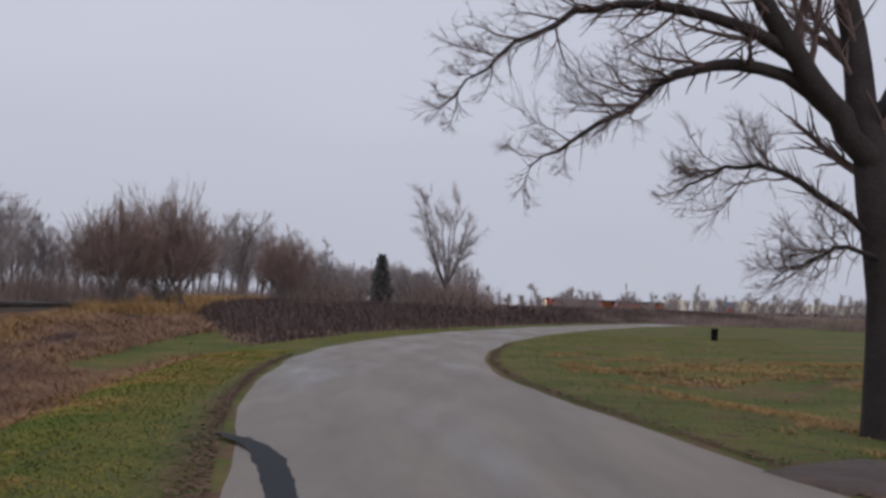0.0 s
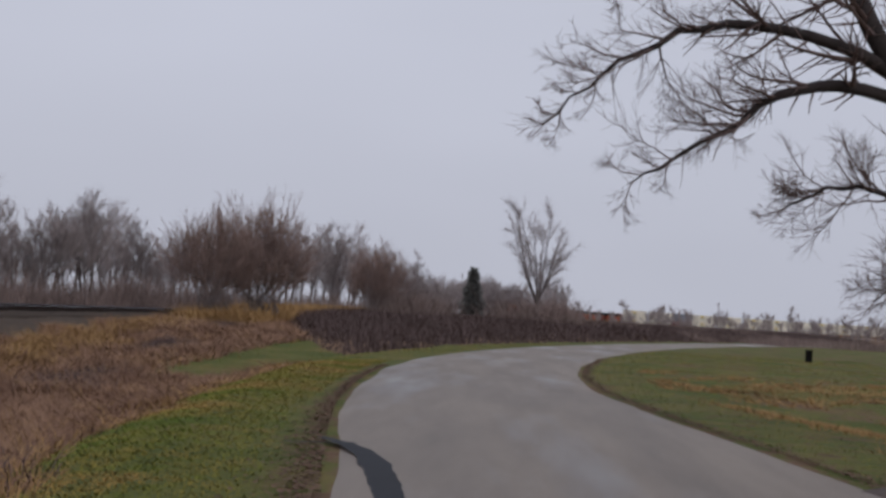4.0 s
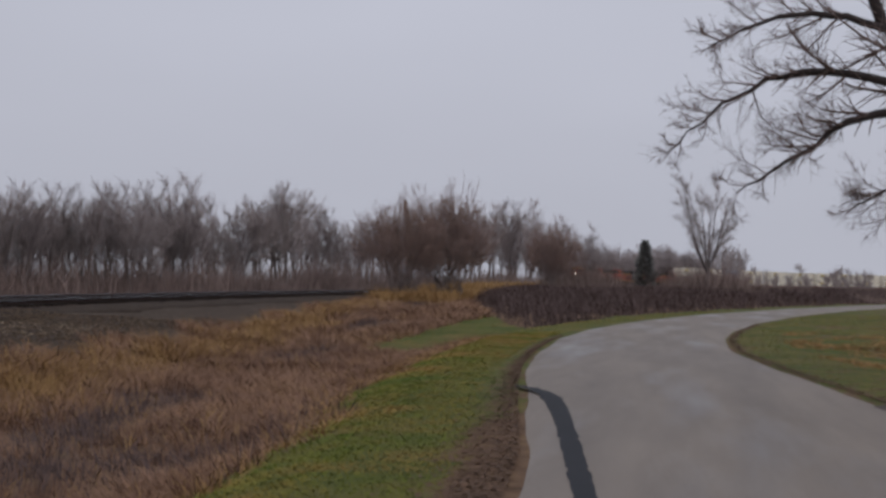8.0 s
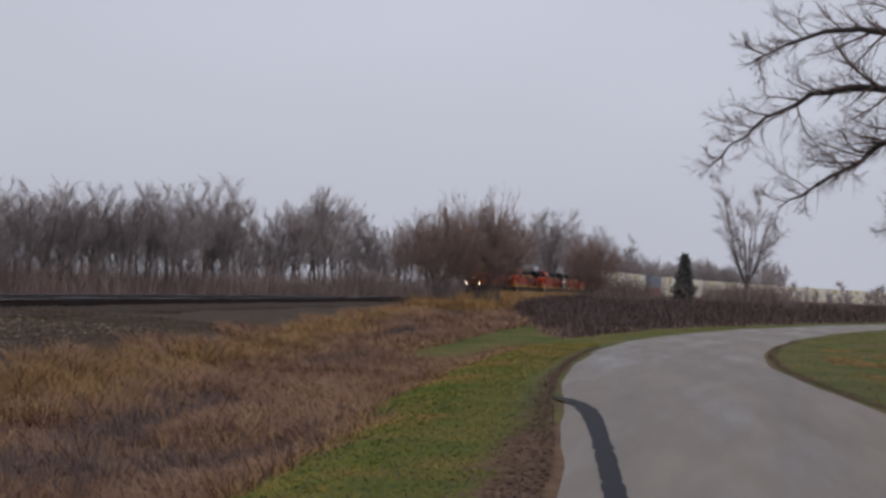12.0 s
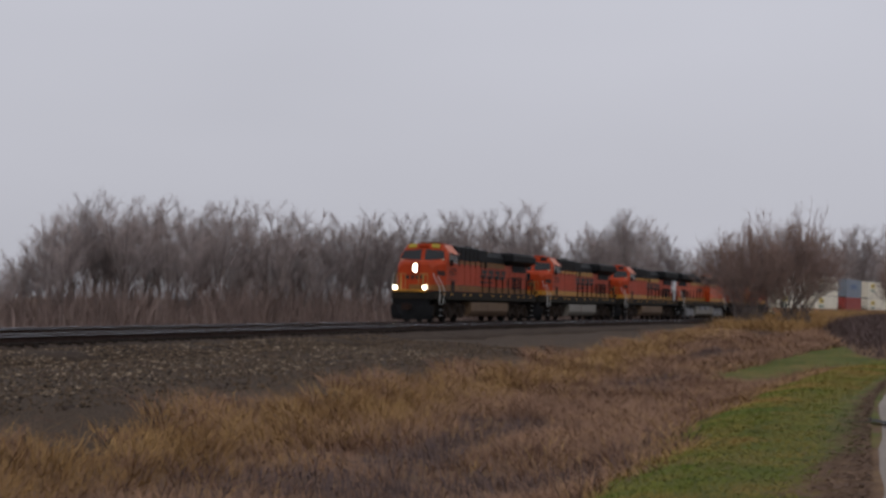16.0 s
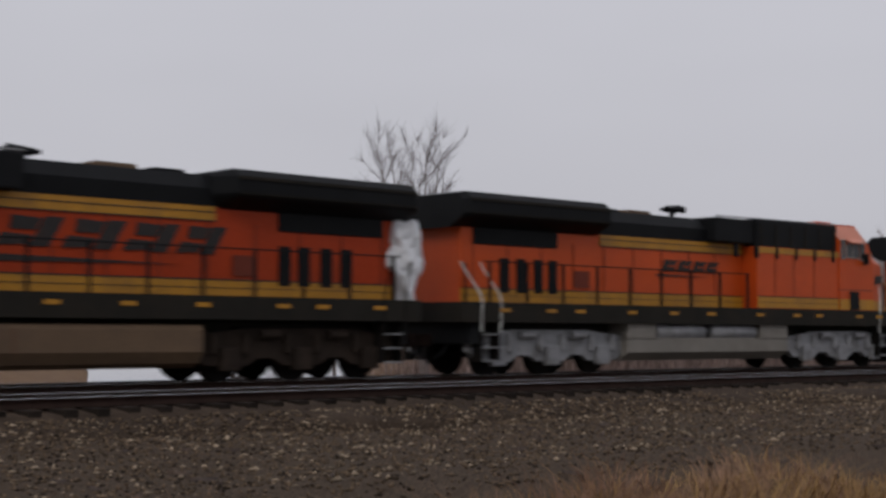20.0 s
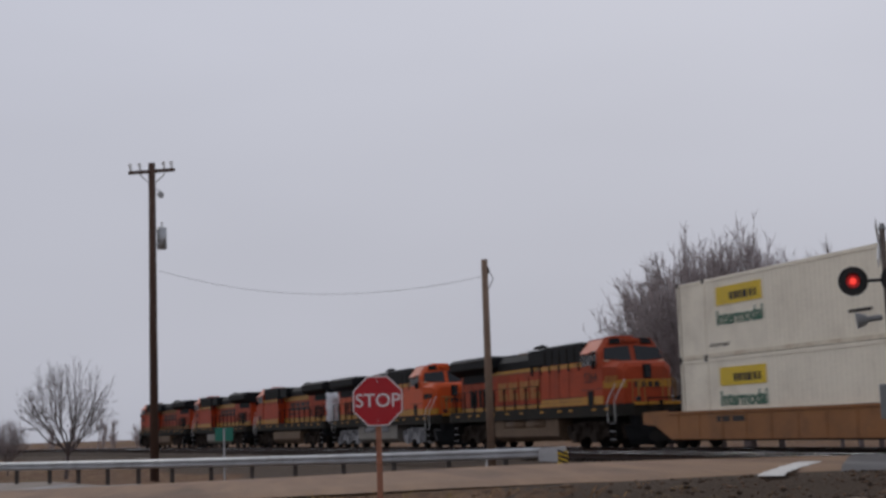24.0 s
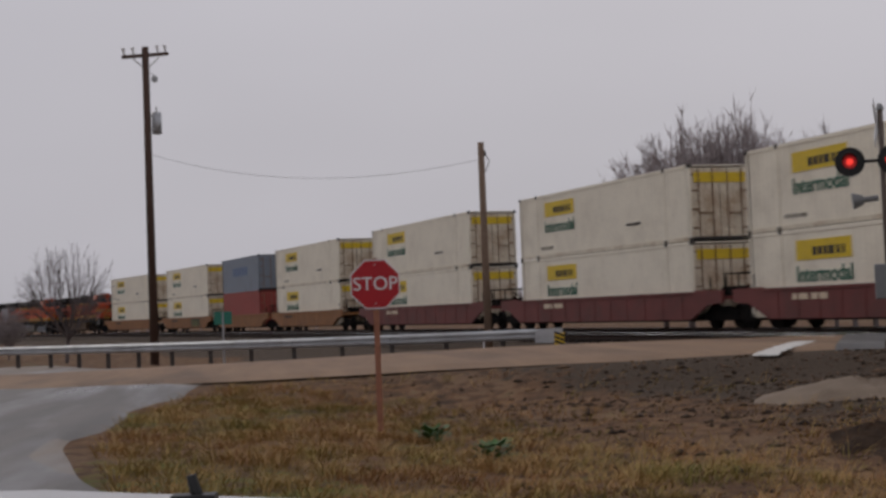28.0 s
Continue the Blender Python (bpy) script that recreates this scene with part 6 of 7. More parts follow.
        for w in (widths if s < 0 else widths[::-1]):
            w *= scale_
            hh, e1, e2 = z1 - z0, x + 0.05 * w, x + w * 0.86
            mid_ = e1 + 0.3 * w
            shapes = ([(e1, z0), (mid_, z0), (mid_ + lean_, z1), (e1 + lean_, z1)],
                      [(mid_ + 0.04 * w, z0 + hh * 0.06), (e2, z0), (e2 + lean_ * 0.42, z0 + hh * 0.42), (mid_ + 0.04 * w + lean_ * 0.42, z0 + hh * 0.36)],
                      [(mid_ + 0.04 * w + lean_ * 0.56, z0 + hh * 0.54), (e2 - 0.08 * w + lean_ * 0.56, z0 + hh * 0.54), (e2 + lean_, z1), (mid_ + 0.04 * w + lean_, z0 + hh * 0.94)])
            for out in shapes:
                part("emblem_block", prism(out, s * 0.945 - 0.01, s * 0.945 + 0.01), GOLD if style == "old" else INK, L, "slanted block of the worn hood emblem")
            x += w
        if style != "old":
            xa, xb = (-4.7, -0.6) if not small else (-2.5, -0.2)
            if s > 0:
                xa, xb = (0.2, -3.9) if not small else (0.5, -1.8)
            zz = z0 - 0.2 * scale_
            part("emblem_stroke", prism([(xa, zz - 0.06 * scale_), (xb, zz), (xa, zz + 0.06 * scale_)], s * 0.945 - 0.01, s * 0.945 + 0.01), INK, L)
    return L


LOCOS = [
    (locomotive("faded orange locomotive with grimy sides and lit headlights leading the train", ORANGE, TANK, "box", TRUCK, "6529", True, "dirty"), 1),
    (locomotive("orange locomotive with black roof and pale fuel tank", ORANGE, TANK_GREY, "box", TRUCK, "7199", False, "clean"), 1),
    (locomotive("orange locomotive with black roof and dusty tan tank", ORANGE, TANK, "box", TRUCK, "", False, "clean"), 1),
    (locomotive("bright orange locomotive with silver trucks running cab last", ORANGE_BRIGHT, TANK_GREY, "round", SILVER, "", False, "clean"), -1),
    (locomotive("weathered orange and yellow locomotive running cab last", ORANGE_OLD, TANK, "round", TRUCK, "5264", False, "old"), -1)]
wrap = part("plastic_wrap", loft([[(-10.42 + (w_ + 0.09 * math.sin(a * 3 + z * 5)) * math.cos(a), 0.82 + (0.42 + 0.07 * math.sin(a * 5 + z * 7)) * math.sin(a), z + 0.06 * math.sin(a * 4)) for a in [k * 0.31416 for k in range(20)]]
                                  for z, w_ in ((1.75, 0.16), (2.1, 0.26), (2.45, 0.36), (2.6, 0.54), (2.85, 0.58), (3.1, 0.5), (3.35, 0.55), (3.6, 0.44), (3.75, 0.3))]), TARP, LOCOS[2][0], "torn white plastic sheet on the rear rail")

# ---- containers and well cars
CREAM = material("cream_container_paint", (0.8, 0.735, 0.6), 0.55, vary=0.1, scale=0.7, fine=10, bump=0.04, dirt=(0.42, 0.36, 0.27), dirt_amount=0.35)
CREAM_DOOR = material("stained_container_door", (0.66, 0.59, 0.46), 0.6, vary=0.2, scale=1.5, fine=10, bump=0.04, dirt=(0.3, 0.16, 0.07), dirt_amount=0.75)
BLUEGREY = material("blue_grey_container", (0.2, 0.235, 0.28), 0.55, vary=0.15, scale=0.8, dirt=(0.13, 0.12, 0.12), dirt_amount=0.4)
RED_BOX = material("faded_red_container", (0.3, 0.05, 0.04), 0.6, vary=0.2, scale=0.8, dirt=(0.14, 0.05, 0.04), dirt_amount=0.5)
WELL_TAN = material("weathered_tan_steel", (0.26, 0.108, 0.034), 0.65, vary=0.25, scale=1.0, dirt=(0.12, 0.06, 0.03), dirt_amount=0.6)
WELL_RED = material("oxide_red_steel", (0.15, 0.035, 0.03), 0.65, vary=0.3, scale=1.0, dirt=(0.06, 0.035, 0.03), dirt_amount=0.6)
LOGO_Y = material("yellow_panel", (0.66, 0.46, 0.02), 0.5, vary=0.12, scale=3, dirt=(0.4, 0.28, 0.06), dirt_amount=0.3)
LETTER_G = material("green_lettering", (0.02, 0.12, 0.075), 0.5, vary=0.15)
HINGE = material("rust_streaked_fitting", (0.2, 0.12, 0.075), 0.75, vary=0.4, scale=2.0)
SEAMS = material("dark_seam", (0.05, 0.045, 0.04), 0.8, vary=0.3)
NAVY = material("pale_blue_lettering", (0.07, 0.12, 0.24), 0.5, vary=0.2)
GRAF = material("black_spray_paint", (0.02, 0.02, 0.015), 0.6, vary=0.3)
GRAF_Y = material("yellow_green_spray_paint", (0.33, 0.32, 0.08), 0.6, vary=0.3)


def container(length, paint, door_paint, label, logo, group):
    """A corrugated box, 2.59 wide and 2.9 high; -X is its door end, origin at the middle of its floor."""
    C = thing("container", label, "container", group)
    h, w, a = 2.88, 1.29, length / 2
    # corrugated sides, as one folded sheet each
    n = int(length / 0.285)
    for s in (-1, 1):
        out = []
        for k in range(n):
            x = -a + 0.2 + (length - 0.4) * k / n
            st = (length - 0.4) / n
            out += [(x, s * w), (x + st * 0.35, s * w), (x + st * 0.5, s * (w - 0.014)), (x + st * 0.85, s * (w - 0.014))]
        out += [(a - 0.2, s * w)]
        V = [(px, py, z) for z in (0.14, h - 0.12) for px, py in out]
        m_ = len(out)
        F = [(i, i + 1, m_ + i + 1, m_ + i) for i in range(m_ - 1)]
        part("side_wall", mesh_from("side_wall", V, np.array(F) if s < 0 else np.array(F)[:, ::-1], paint), None, C, "ribbed side wall")
        part("top_rail", box(-a, a, s * w - 0.05, s * w + 0.015, h - 0.13, h, None, 0.008), paint, C)
        part("bottom_rail", box(-a, a, s * w - 0.05, s * w + 0.015, 0.0, 0.15, None, 0.008), door_paint, C)
        for x in (-a, a, -6.1, 6.1):
            if abs(x) < a + 0.01:
                x0 = min(max(x, -a + 0.06), a - 0.06)
                part("post", box(x0 - 0.07, x0 + 0.07, s * w - 0.06, s * w + 0.02, 0.0, h, None, 0.008), paint, C)
                part("corner_casting", box(x0 - 0.09, x0 + 0.09, s * w - 0.1, s * w + 0.03, h - 0.12, h + 0.01), SEAMS, C)
                part("corner_casting", box(x0 - 0.09, x0 + 0.09, s * w - 0.1, s * w + 0.03, -0.01, 0.12), SEAMS, C)
    part("roof", box(-a, a, -w + 0.04, w - 0.04, h - 0.06, h - 0.01), paint, C)
    part("floor", box(-a, a, -w + 0.04, w - 0.04, 0.06, 0.16), SEAMS, C)
    part("front_wall", box(a - 0.06, a, -w + 0.05, w - 0.05, 0.1, h - 0.06), paint, C)
    for s in (-1, 1):
        d = part("door", box(-a, -a + 0.06, 0.02 if s > 0 else -w + 0.06, w - 0.06 if s > 0 else -0.02, 0.14, h - 0.12, None, 0.01), door_paint, C, "stained rear door")
        for y in (0.32, 0.92):
            part("lock_rod", rod((-a - 0.045, s * y, 0.16), (-a - 0.045, s * y, h - 0.14), 0.026, None, 6), HINGE, d)
        for z in (0.45, 1.15, 1.85, 2.45):
            part("hinge", box(-a - 0.03, -a, s * 1.1 - 0.12, s * 1.1 + 0.1, z, z + 0.07), HINGE, d)
        part("rib", box(-a - 0.02, -a, s * 0.62 - 0.03, s * 0.62 + 0.03, 0.16, 2.74), door_paint, d)
        part("door_handle", box(-a - 0.08, -a - 0.04, s * 0.62 - 0.3, s * 0.62 + 0.3, 1.02, 1.07), HINGE, d)
    if logo == "panel":
        part("door_panel", box(-a - 0.034, -a - 0.006, -1.12, 1.12, 2.2, 2.58), LOGO_Y, C, "yellow panel on the doors")
        for s in (-1, 1):
            x0 = a - 6.0
            part("logo_panel", box(x0, x0 + 3.1, s * (w + 0.006) - 0.008, s * (w + 0.006) + 0.008, 1.84, 2.5), LOGO_Y, C, "yellow panel with dark marks")
            bm = None
            for k, (u, ww) in enumerate(((0.35, 0.16), (0.62, 0.2), (0.95, 0.3), (1.32, 0.2), (1.6, 0.24), (1.92, 0.22))):
                bm = box(x0 + u, x0 + u + ww, s * (w + 0.018) - 0.004, s * (w + 0.018) + 0.004, 1.98, 2.26, bm)
            part("logo_mark", bm, INK, C)
            lettering("Intermodal", 0.72, LETTER_G, C, pose(x0 + 1.55, s * (w + 0.016), 1.36, 90, 0, 180 if s > 0 else 0), "lettering", "green lettering", bold=0.014)
            part("stencil", box(-a + 4.0, -a + 5.2, s * (w + 0.006) - 0.005, s * (w + 0.006) + 0.005, 0.9, 1.0), SEAMS, C)
            lettering("TOP LIFT ONLY", 0.2, SEAMS, C, pose(a - 3.0, s * (w + 0.012), 0.42, 90, 0, 180 if s > 0 else 0), "stencil", "small dark stencil")
    elif logo == "bars":
        for s in (-1, 1):
            bm = None
            for k in range(5):
                x = -2.4 + k * 1.0
                bm = box(x, x + 0.72, s * (w + 0.006) - 0.008, s * (w + 0.006) + 0.008, 1.35, 2.05, bm)
            part("logo_mark", bm, NAVY, C, "row of blue letter blocks")
    return C


def well_car(paint, label, length, art_front, art_back, graffiti=False):
    """A deep well between two raised ends; origin at rail level under its middle."""
    W = thing("well_car", label, "rail car", "well cars of the train")
    a = length / 2
    for s in (-1, 1):
        out = [(-a + 0.3, 0.95), (-a + 1.3, 0.9), (-a + 2.6, 0.36), (a - 2.6, 0.36), (a - 1.3, 0.9), (a - 0.3, 0.95), (a - 0.3, 1.42), (a - 2.2, 1.45), (a - 2.3, 1.34), (-a + 2.3, 1.34), (-a + 2.2, 1.45), (-a + 0.3, 1.42)]
        part("side_sill", prism(out, s * 1.46 - 0.05, s * 1.46 + 0.05), paint, W, "deep steel side sill")
        part("top_chord", box(-a + 2.3, a - 2.3, s * 1.46 - 0.09, s * 1.46 + 0.09, 1.3, 1.4, None, 0.01), paint, W)
        for k in range(11):
            x = -a + 3.2 + k * (length - 6.4) / 10
            part("stiffener", box(x - 0.04, x + 0.04, s * 1.51 - 0.02, s * 1.51 + 0.02, 0.4, 1.3), paint, W)
        part("marking_bar", box(3.2, 4.1, s * 1.515 - 0.008, s * 1.515 + 0.008, 0.98, 1.18, box(4.3, 5.2, s * 1.515 - 0.008, s * 1.515 + 0.008, 0.98, 1.18)), INK if paint is WELL_TAN else CHALK, W, "stencilled marking bars")
    part("well_floor", box(-a + 2.6, a - 2.6, -1.4, 1.4, 0.3, 0.4), DARK, W)
    for e in (-1, 1):
        part("end_deck", box(min(e * (a - 0.2), e * (a - 2.3)), max(e * (a - 0.2), e * (a - 2.3)), -1.35, 1.35, 1.05, 1.2), paint, W)
        part("end_rail", rods([(e * (a - 0.4), -1.3, 1.2), (e * (a - 0.4), -1.3, 2.0), (e * (a - 0.4), 1.3, 2.0), (e * (a - 0.4), 1.3, 1.2)], 0.03, rods([(e * (a - 1.4), 1.3, 1.2), (e * (a - 1.4), 1.3, 1.9)], 0.03)), DARK, W)
        part("brake_gear", box(e * (a - 1.2) - 0.5, e * (a - 1.2) + 0.4, -0.7, 0.75, 1.2, 1.55, rod((e * (a - 0.9), 0.95, 1.2), (e * (a - 0.9), 0.95, 1.9), 0.05), 0.03), DARK, W)
        part("coupler", box(min(e * (a - 0.3), e * (a + 0.45)), max(e * (a - 0.3), e * (a + 0.45)), -0.14, 0.14, 0.78, 1.02), RUST, W)
        t = new("truck")
        t.parent = W
        cx = e * (a - 1.15)
        for dx in (-0.88, 0.88):
            wheelset(t, cx + dx, 0.46, DARK)
        for s in (-1, 1):
            part("side_frame", prism([(cx - 1.2, 0.36), (cx - 0.6, 0.3), (cx + 0.6, 0.3), (cx + 1.2, 0.36), (cx + 1.15, 0.62), (cx + 0.45, 0.84), (cx - 0.45, 0.84), (cx - 1.15, 0.62)], s * 1.0 - 0.08, s * 1.0 + 0.08), DARK, t)
    if graffiti:
        bm = None
        rng_ = random.Random(4)
        for k in range(16):
            x = -5.8 + 0.19 * k
            part("graffiti_stroke", slab([(x, 1.53, 0.42 + rng_.uniform(0, 0.25)), (x + 0.26, 1.53, 0.5), (x + 0.3 + rng_.uniform(-0.12, 0.12), 1.53, 1.25), (x + rng_.uniform(-0.12, 0.12), 1.53, 1.2)], -0.006 - 0.0005 * k), GRAF, W, "black sprayed graffiti stroke")
        for k in range(7):
            x = -5.6 + 0.42 * k
            sl = rng_.uniform(-0.25, 0.3)
            part("graffiti_outline", slab([(x, 1.545, 0.55), (x + 0.09, 1.545, 0.5), (x + 0.09 + sl, 1.545, 1.1 + rng_.uniform(-0.2, 0.1)), (x + sl, 1.545, 1.15)], -0.006), GRAF_Y, W)
    return W


WELLS = []
# middle of the car behind the train's head, its length, paint, and the boxes it carries
PLAN = [(122.8, 22.6, WELL_TAN, 16.15, "cream"), (146.6, 20.4, WELL_TAN, 16.15, "cream"), (166.6, 18.8, WELL_TAN, 12.19, "blue"), (185.9, 18.8, WELL_TAN, 16.15, "cream"),
        (209.4, 22.0, WELL_RED, 16.15, "cream"), (232.2, 21.4, WELL_RED, 16.15, "cream"), (252.3, 18.6, WELL_RED, 16.15, "cream"), (271.6, 18.6, WELL_RED, 16.15, "cream"),
        (291.0, 18.6, WELL_RED, 16.15, "cream"), (310.4, 18.6, WELL_TAN, 16.15, "cream"), (329.8, 18.6, WELL_TAN, 16.15, "cream"), (349.2, 18.6, WELL_RED, 16.15, "cream"), (368.6, 18.6, WELL_RED, 16.15, "cream"), (388.0, 18.6, WELL_RED, 16.15, "cream"), (407.4, 18.6, WELL_RED, 16.15, "cream")]
protos = {}


def boxes_for(kind, length):
    pair = []
    for k, (nm, paint, door, label, logo) in enumerate((("low", CREAM, CREAM_DOOR, "cream ribbed container with yellow panels low in a well car", "panel"), ("top", CREAM, CREAM_DOOR, "cream ribbed container with yellow panels stacked on top", "panel")) if kind == "cream"
                                                      else (("low", RED_BOX, RED_BOX, "faded red ribbed container low in a well car", ""), ("top", BLUEGREY, BLUEGREY, "blue-grey ribbed container with blue marks stacked on top", "bars"))):
        key = (kind, nm)
        if key not in protos:
            protos[key] = container(length, paint, door, label, logo, "containers on the train")
            pair.append(protos[key])
        else:
            pair.append(copy_thing(protos[key], Matrix.Identity(4)))
    return pair


car_protos = {}
for k, (u, ln, paint, blen, kind) in enumerate(PLAN):
    key = (ln, paint.name, k == 1)
    if key in car_protos:
        car = copy_thing(car_protos[key], Matrix.Identity(4))
    else:
        car = well_car(paint, "weathered tan steel well car" if paint is WELL_TAN else "oxide-red steel well car", ln, False, False, k == 1)
        car_protos[key] = car
    low, top = boxes_for(kind, blen)
    WELLS.append((u, ln, car, low, top))


# ---------------------------------------------------------------- the crossing and its furniture
GALV = material("galvanised_steel", (0.42, 0.43, 0.44), 0.45, 0.4, vary=0.25, scale=2, dirt=(0.16, 0.14, 0.12), dirt_amount=0.4)
POLE_WOOD = material("creosoted_pole", (0.075, 0.042, 0.03), 0.9, vary=0.3, scale=3, fine=30, bump=0.3, stretch=(1, 1, 0.1))
POLE_PALE = material("weathered_pole", (0.2, 0.135, 0.095), 0.9, vary=0.3, scale=3, fine=30, bump=0.3, stretch=(1, 1, 0.1))
SIGN_RED = material("stop_sign_red", (0.42, 0.012, 0.02), 0.45, vary=0.1, scale=3)
SIGN_WHITE = material("sign_white", (0.75, 0.75, 0.74), 0.5, vary=0.06, scale=3)
POST_RUST = material("rusty_sign_post", (0.3, 0.13, 0.08), 0.8, vary=0.3, scale=6)
SIGN_GREEN = material("street_sign_green", (0.02, 0.17, 0.12), 0.5, vary=0.1)
HOUSING = material("grey_steel_cabinet", (0.2, 0.205, 0.205), 0.6, vary=0.12, scale=1.2, fine=14, dirt=(0.2, 0.19, 0.17), dirt_amount=0.4)
SIGNAL_BLACK = material("signal_black", (0.012, 0.012, 0.012), 0.5, vary=0.2)
RED_LAMP = material("lit_red_lens", (1.0, 0.05, 0.035), 0.3, vary=0.0, bump=0, emit=1.1)
RED_DIM = material("dim_red_lens", (0.45, 0.015, 0.015), 0.3, vary=0.0, bump=0, emit=0.35)
MAST = material("weathered_mast", (0.12, 0.09, 0.075), 0.7, vary=0.3, scale=4)
BULB = material("lit_red_bulb", (1.0, 0.24, 0.18), 0.3, vary=0.0, bump=0, emit=3.5)
CAR_WHITE = material("white_car_paint", (0.72, 0.73, 0.74), 0.2, vary=0.03, bump=0, spec=0.5)
TYRE = material("black_rubber", (0.015, 0.015, 0.015), 0.8, vary=0.2)
MARK = material("road_marking_paint", (0.62, 0.6, 0.56), 0.7, vary=0.15, scale=5, dirt=(0.3, 0.26, 0.22), dirt_amount=0.5)
DARK_EARTH = material("dark_wet_earth", (0.042, 0.028, 0.02), 0.95, vary=0.5, scale=3, fine=20, bump=0.8, spec=0.04, dirt=(0.1, 0.06, 0.036), dirt_amount=0.7)
SAND = material("pale_sand", (0.2, 0.15, 0.108), 0.9, vary=0.2, scale=2, fine=30, bump=0.4)
HAZARD = material("hazard_yellow", (0.62, 0.4, 0.02), 0.5, vary=0.1)


DARK_POST = material("weathered_post", (0.06, 0.05, 0.045), 0.85, vary=0.3, scale=5)


def gz(x, y):
    return float(ground_z(np.array([x]), np.array([y]))[0])


# asphalt over the tracks, and the white stop bar
ap = CROSS_F[(CROSS_F[:, 0] < -13.5)]
road_strip("road_asphalt", ap, ASPHALT, 0.075, "dark damp asphalt approach over the tracks", 0.1)


def ribbon(name, P, mat, lift, label, category, kind="structure"):
    """A narrow strip laid on the road along (x, y, half width)."""
    P = refine(P, 0.25)
    t = np.gradient(P[:, :2], axis=0)
    t /= np.hypot(*t.T)[:, None]
    nr = np.stack([t[:, 1], -t[:, 0]], 1)
    f = np.linspace(-1, 1, 4)
    rng_ = np.random.RandomState(2)
    W = P[:, 2, None] * f[None] * (1 + rng_.normal(0, 0.08, (len(P), 1)))
    X, Y = P[:, 0, None] + nr[:, 0, None] * W, P[:, 1, None] + nr[:, 1, None] * W
    p, half = side_of(LANE_F, X, Y)
    cr, crh = side_of(CROSS_F, X, Y)
    Z = ground_z(X, Y) + lift + 0.03 * np.clip(1 - (p / half) ** 2, 0, 1) + 0.03 * np.clip(1 - (cr / crh) ** 2, 0, 1)
    i = np.arange(X.size).reshape(X.shape)
    q = np.stack([i[:-1, :-1], i[:-1, 1:], i[1:, 1:], i[1:, :-1]], -1).reshape(-1, 4)
    return tagged(new(name, mesh_from(name, np.stack([X, Y, Z], -1).reshape(-1, 3), q[:, ::-1], mat)), label, category, kind=kind)


LEAFY = material("leafy_gravel", (0.07, 0.05, 0.042), 0.9, vary=0.45, scale=2.5, fine=30, bump=0.6, dirt=(0.13, 0.075, 0.045), dirt_amount=0.7)
dw = tagged(road_strip("driveway", DRIVE, LEAFY, 0.03, "dark leaf-strewn gravel drive off the lane", 0.5), category="drive")
ribbon("tar_patch", [(-2.45, 22.9, 0.05), (-2.1, 22.5, 0.1), (-1.78, 21.2, 0.14), (-1.5, 19.2, 0.13), (-1.25, 17.0, 0.11), (-0.98, 14.4, 0.1), (-0.68, 11.4, 0.09), (-0.35, 8.2, 0.09)], SEAL, 0.042, "curved strip of black tar sealing the lane's edge", "tar patch")
ribbon("tar_crack", [(-2.75, 22.2, 0.03), (-2.2, 22.35, 0.05), (-1.9, 22.3, 0.06)], SEAL, 0.041, "short black tar crack", "tar patch")
ribbon("stop_line", [(-10.0, -28.9, 0.28), (-11.2, -31.0, 0.28), (-12.6, -33.4, 0.28)], MARK, 0.066, "worn white stop line across the road", "road marking")


def stop_sign(x, y, face_yaw):
    z = gz(x, y)
    S = thing("stop_sign", "red octagonal stop sign on a rusty post", "sign", m=pose(x, y, z, 0, 0, face_yaw))
    part("post", box(-0.03, 0.03, 0.02, 0.05, -0.2, 2.72, box(-0.045, 0.045, 0.012, 0.022, -0.2, 2.72)), POST_RUST, S, "rusty steel channel post")
    r = 0.381 / math.cos(math.pi / 8)

    def octagon(rr, y0, y1):
        pts = [(rr * math.cos(math.pi / 8 + k * math.pi / 4), rr * math.sin(math.pi / 8 + k * math.pi / 4)) for k in range(8)]
        return loft([[(a, y0, 2.32 + b) for a, b in pts], [(a, y1, 2.32 + b) for a, b in pts]])
    plate = part("plate", octagon(r, 0.0, 0.008), SIGN_WHITE, S, "white-edged octagonal plate")
    part("red_face", octagon(r * 0.95, -0.004, 0.0), SIGN_RED, plate, "red face")
    lettering("STOP", 0.29, SIGN_WHITE, plate, pose(0, -0.006, 2.32, 90, 0, 0), "lettering", "white capital letters", 0.002)
    for dz in (-0.3, 0.3):
        part("bolt", rod((0, -0.012, 2.32 + dz), (0, 0.0, 2.32 + dz), 0.013, None, 6), GALV, S)
    return S


sx, sy = polar(175.85, 22.6)
stop_sign(sx, sy, 176)


# guardrails
WB = [(0.0, 0.31), (0.035, 0.29), (0.08, 0.25), (0.08, 0.21), (0.02, 0.165), (0.02, 0.145), (0.08, 0.1), (0.08, 0.06), (0.035, 0.02), (0.0, 0.0)]


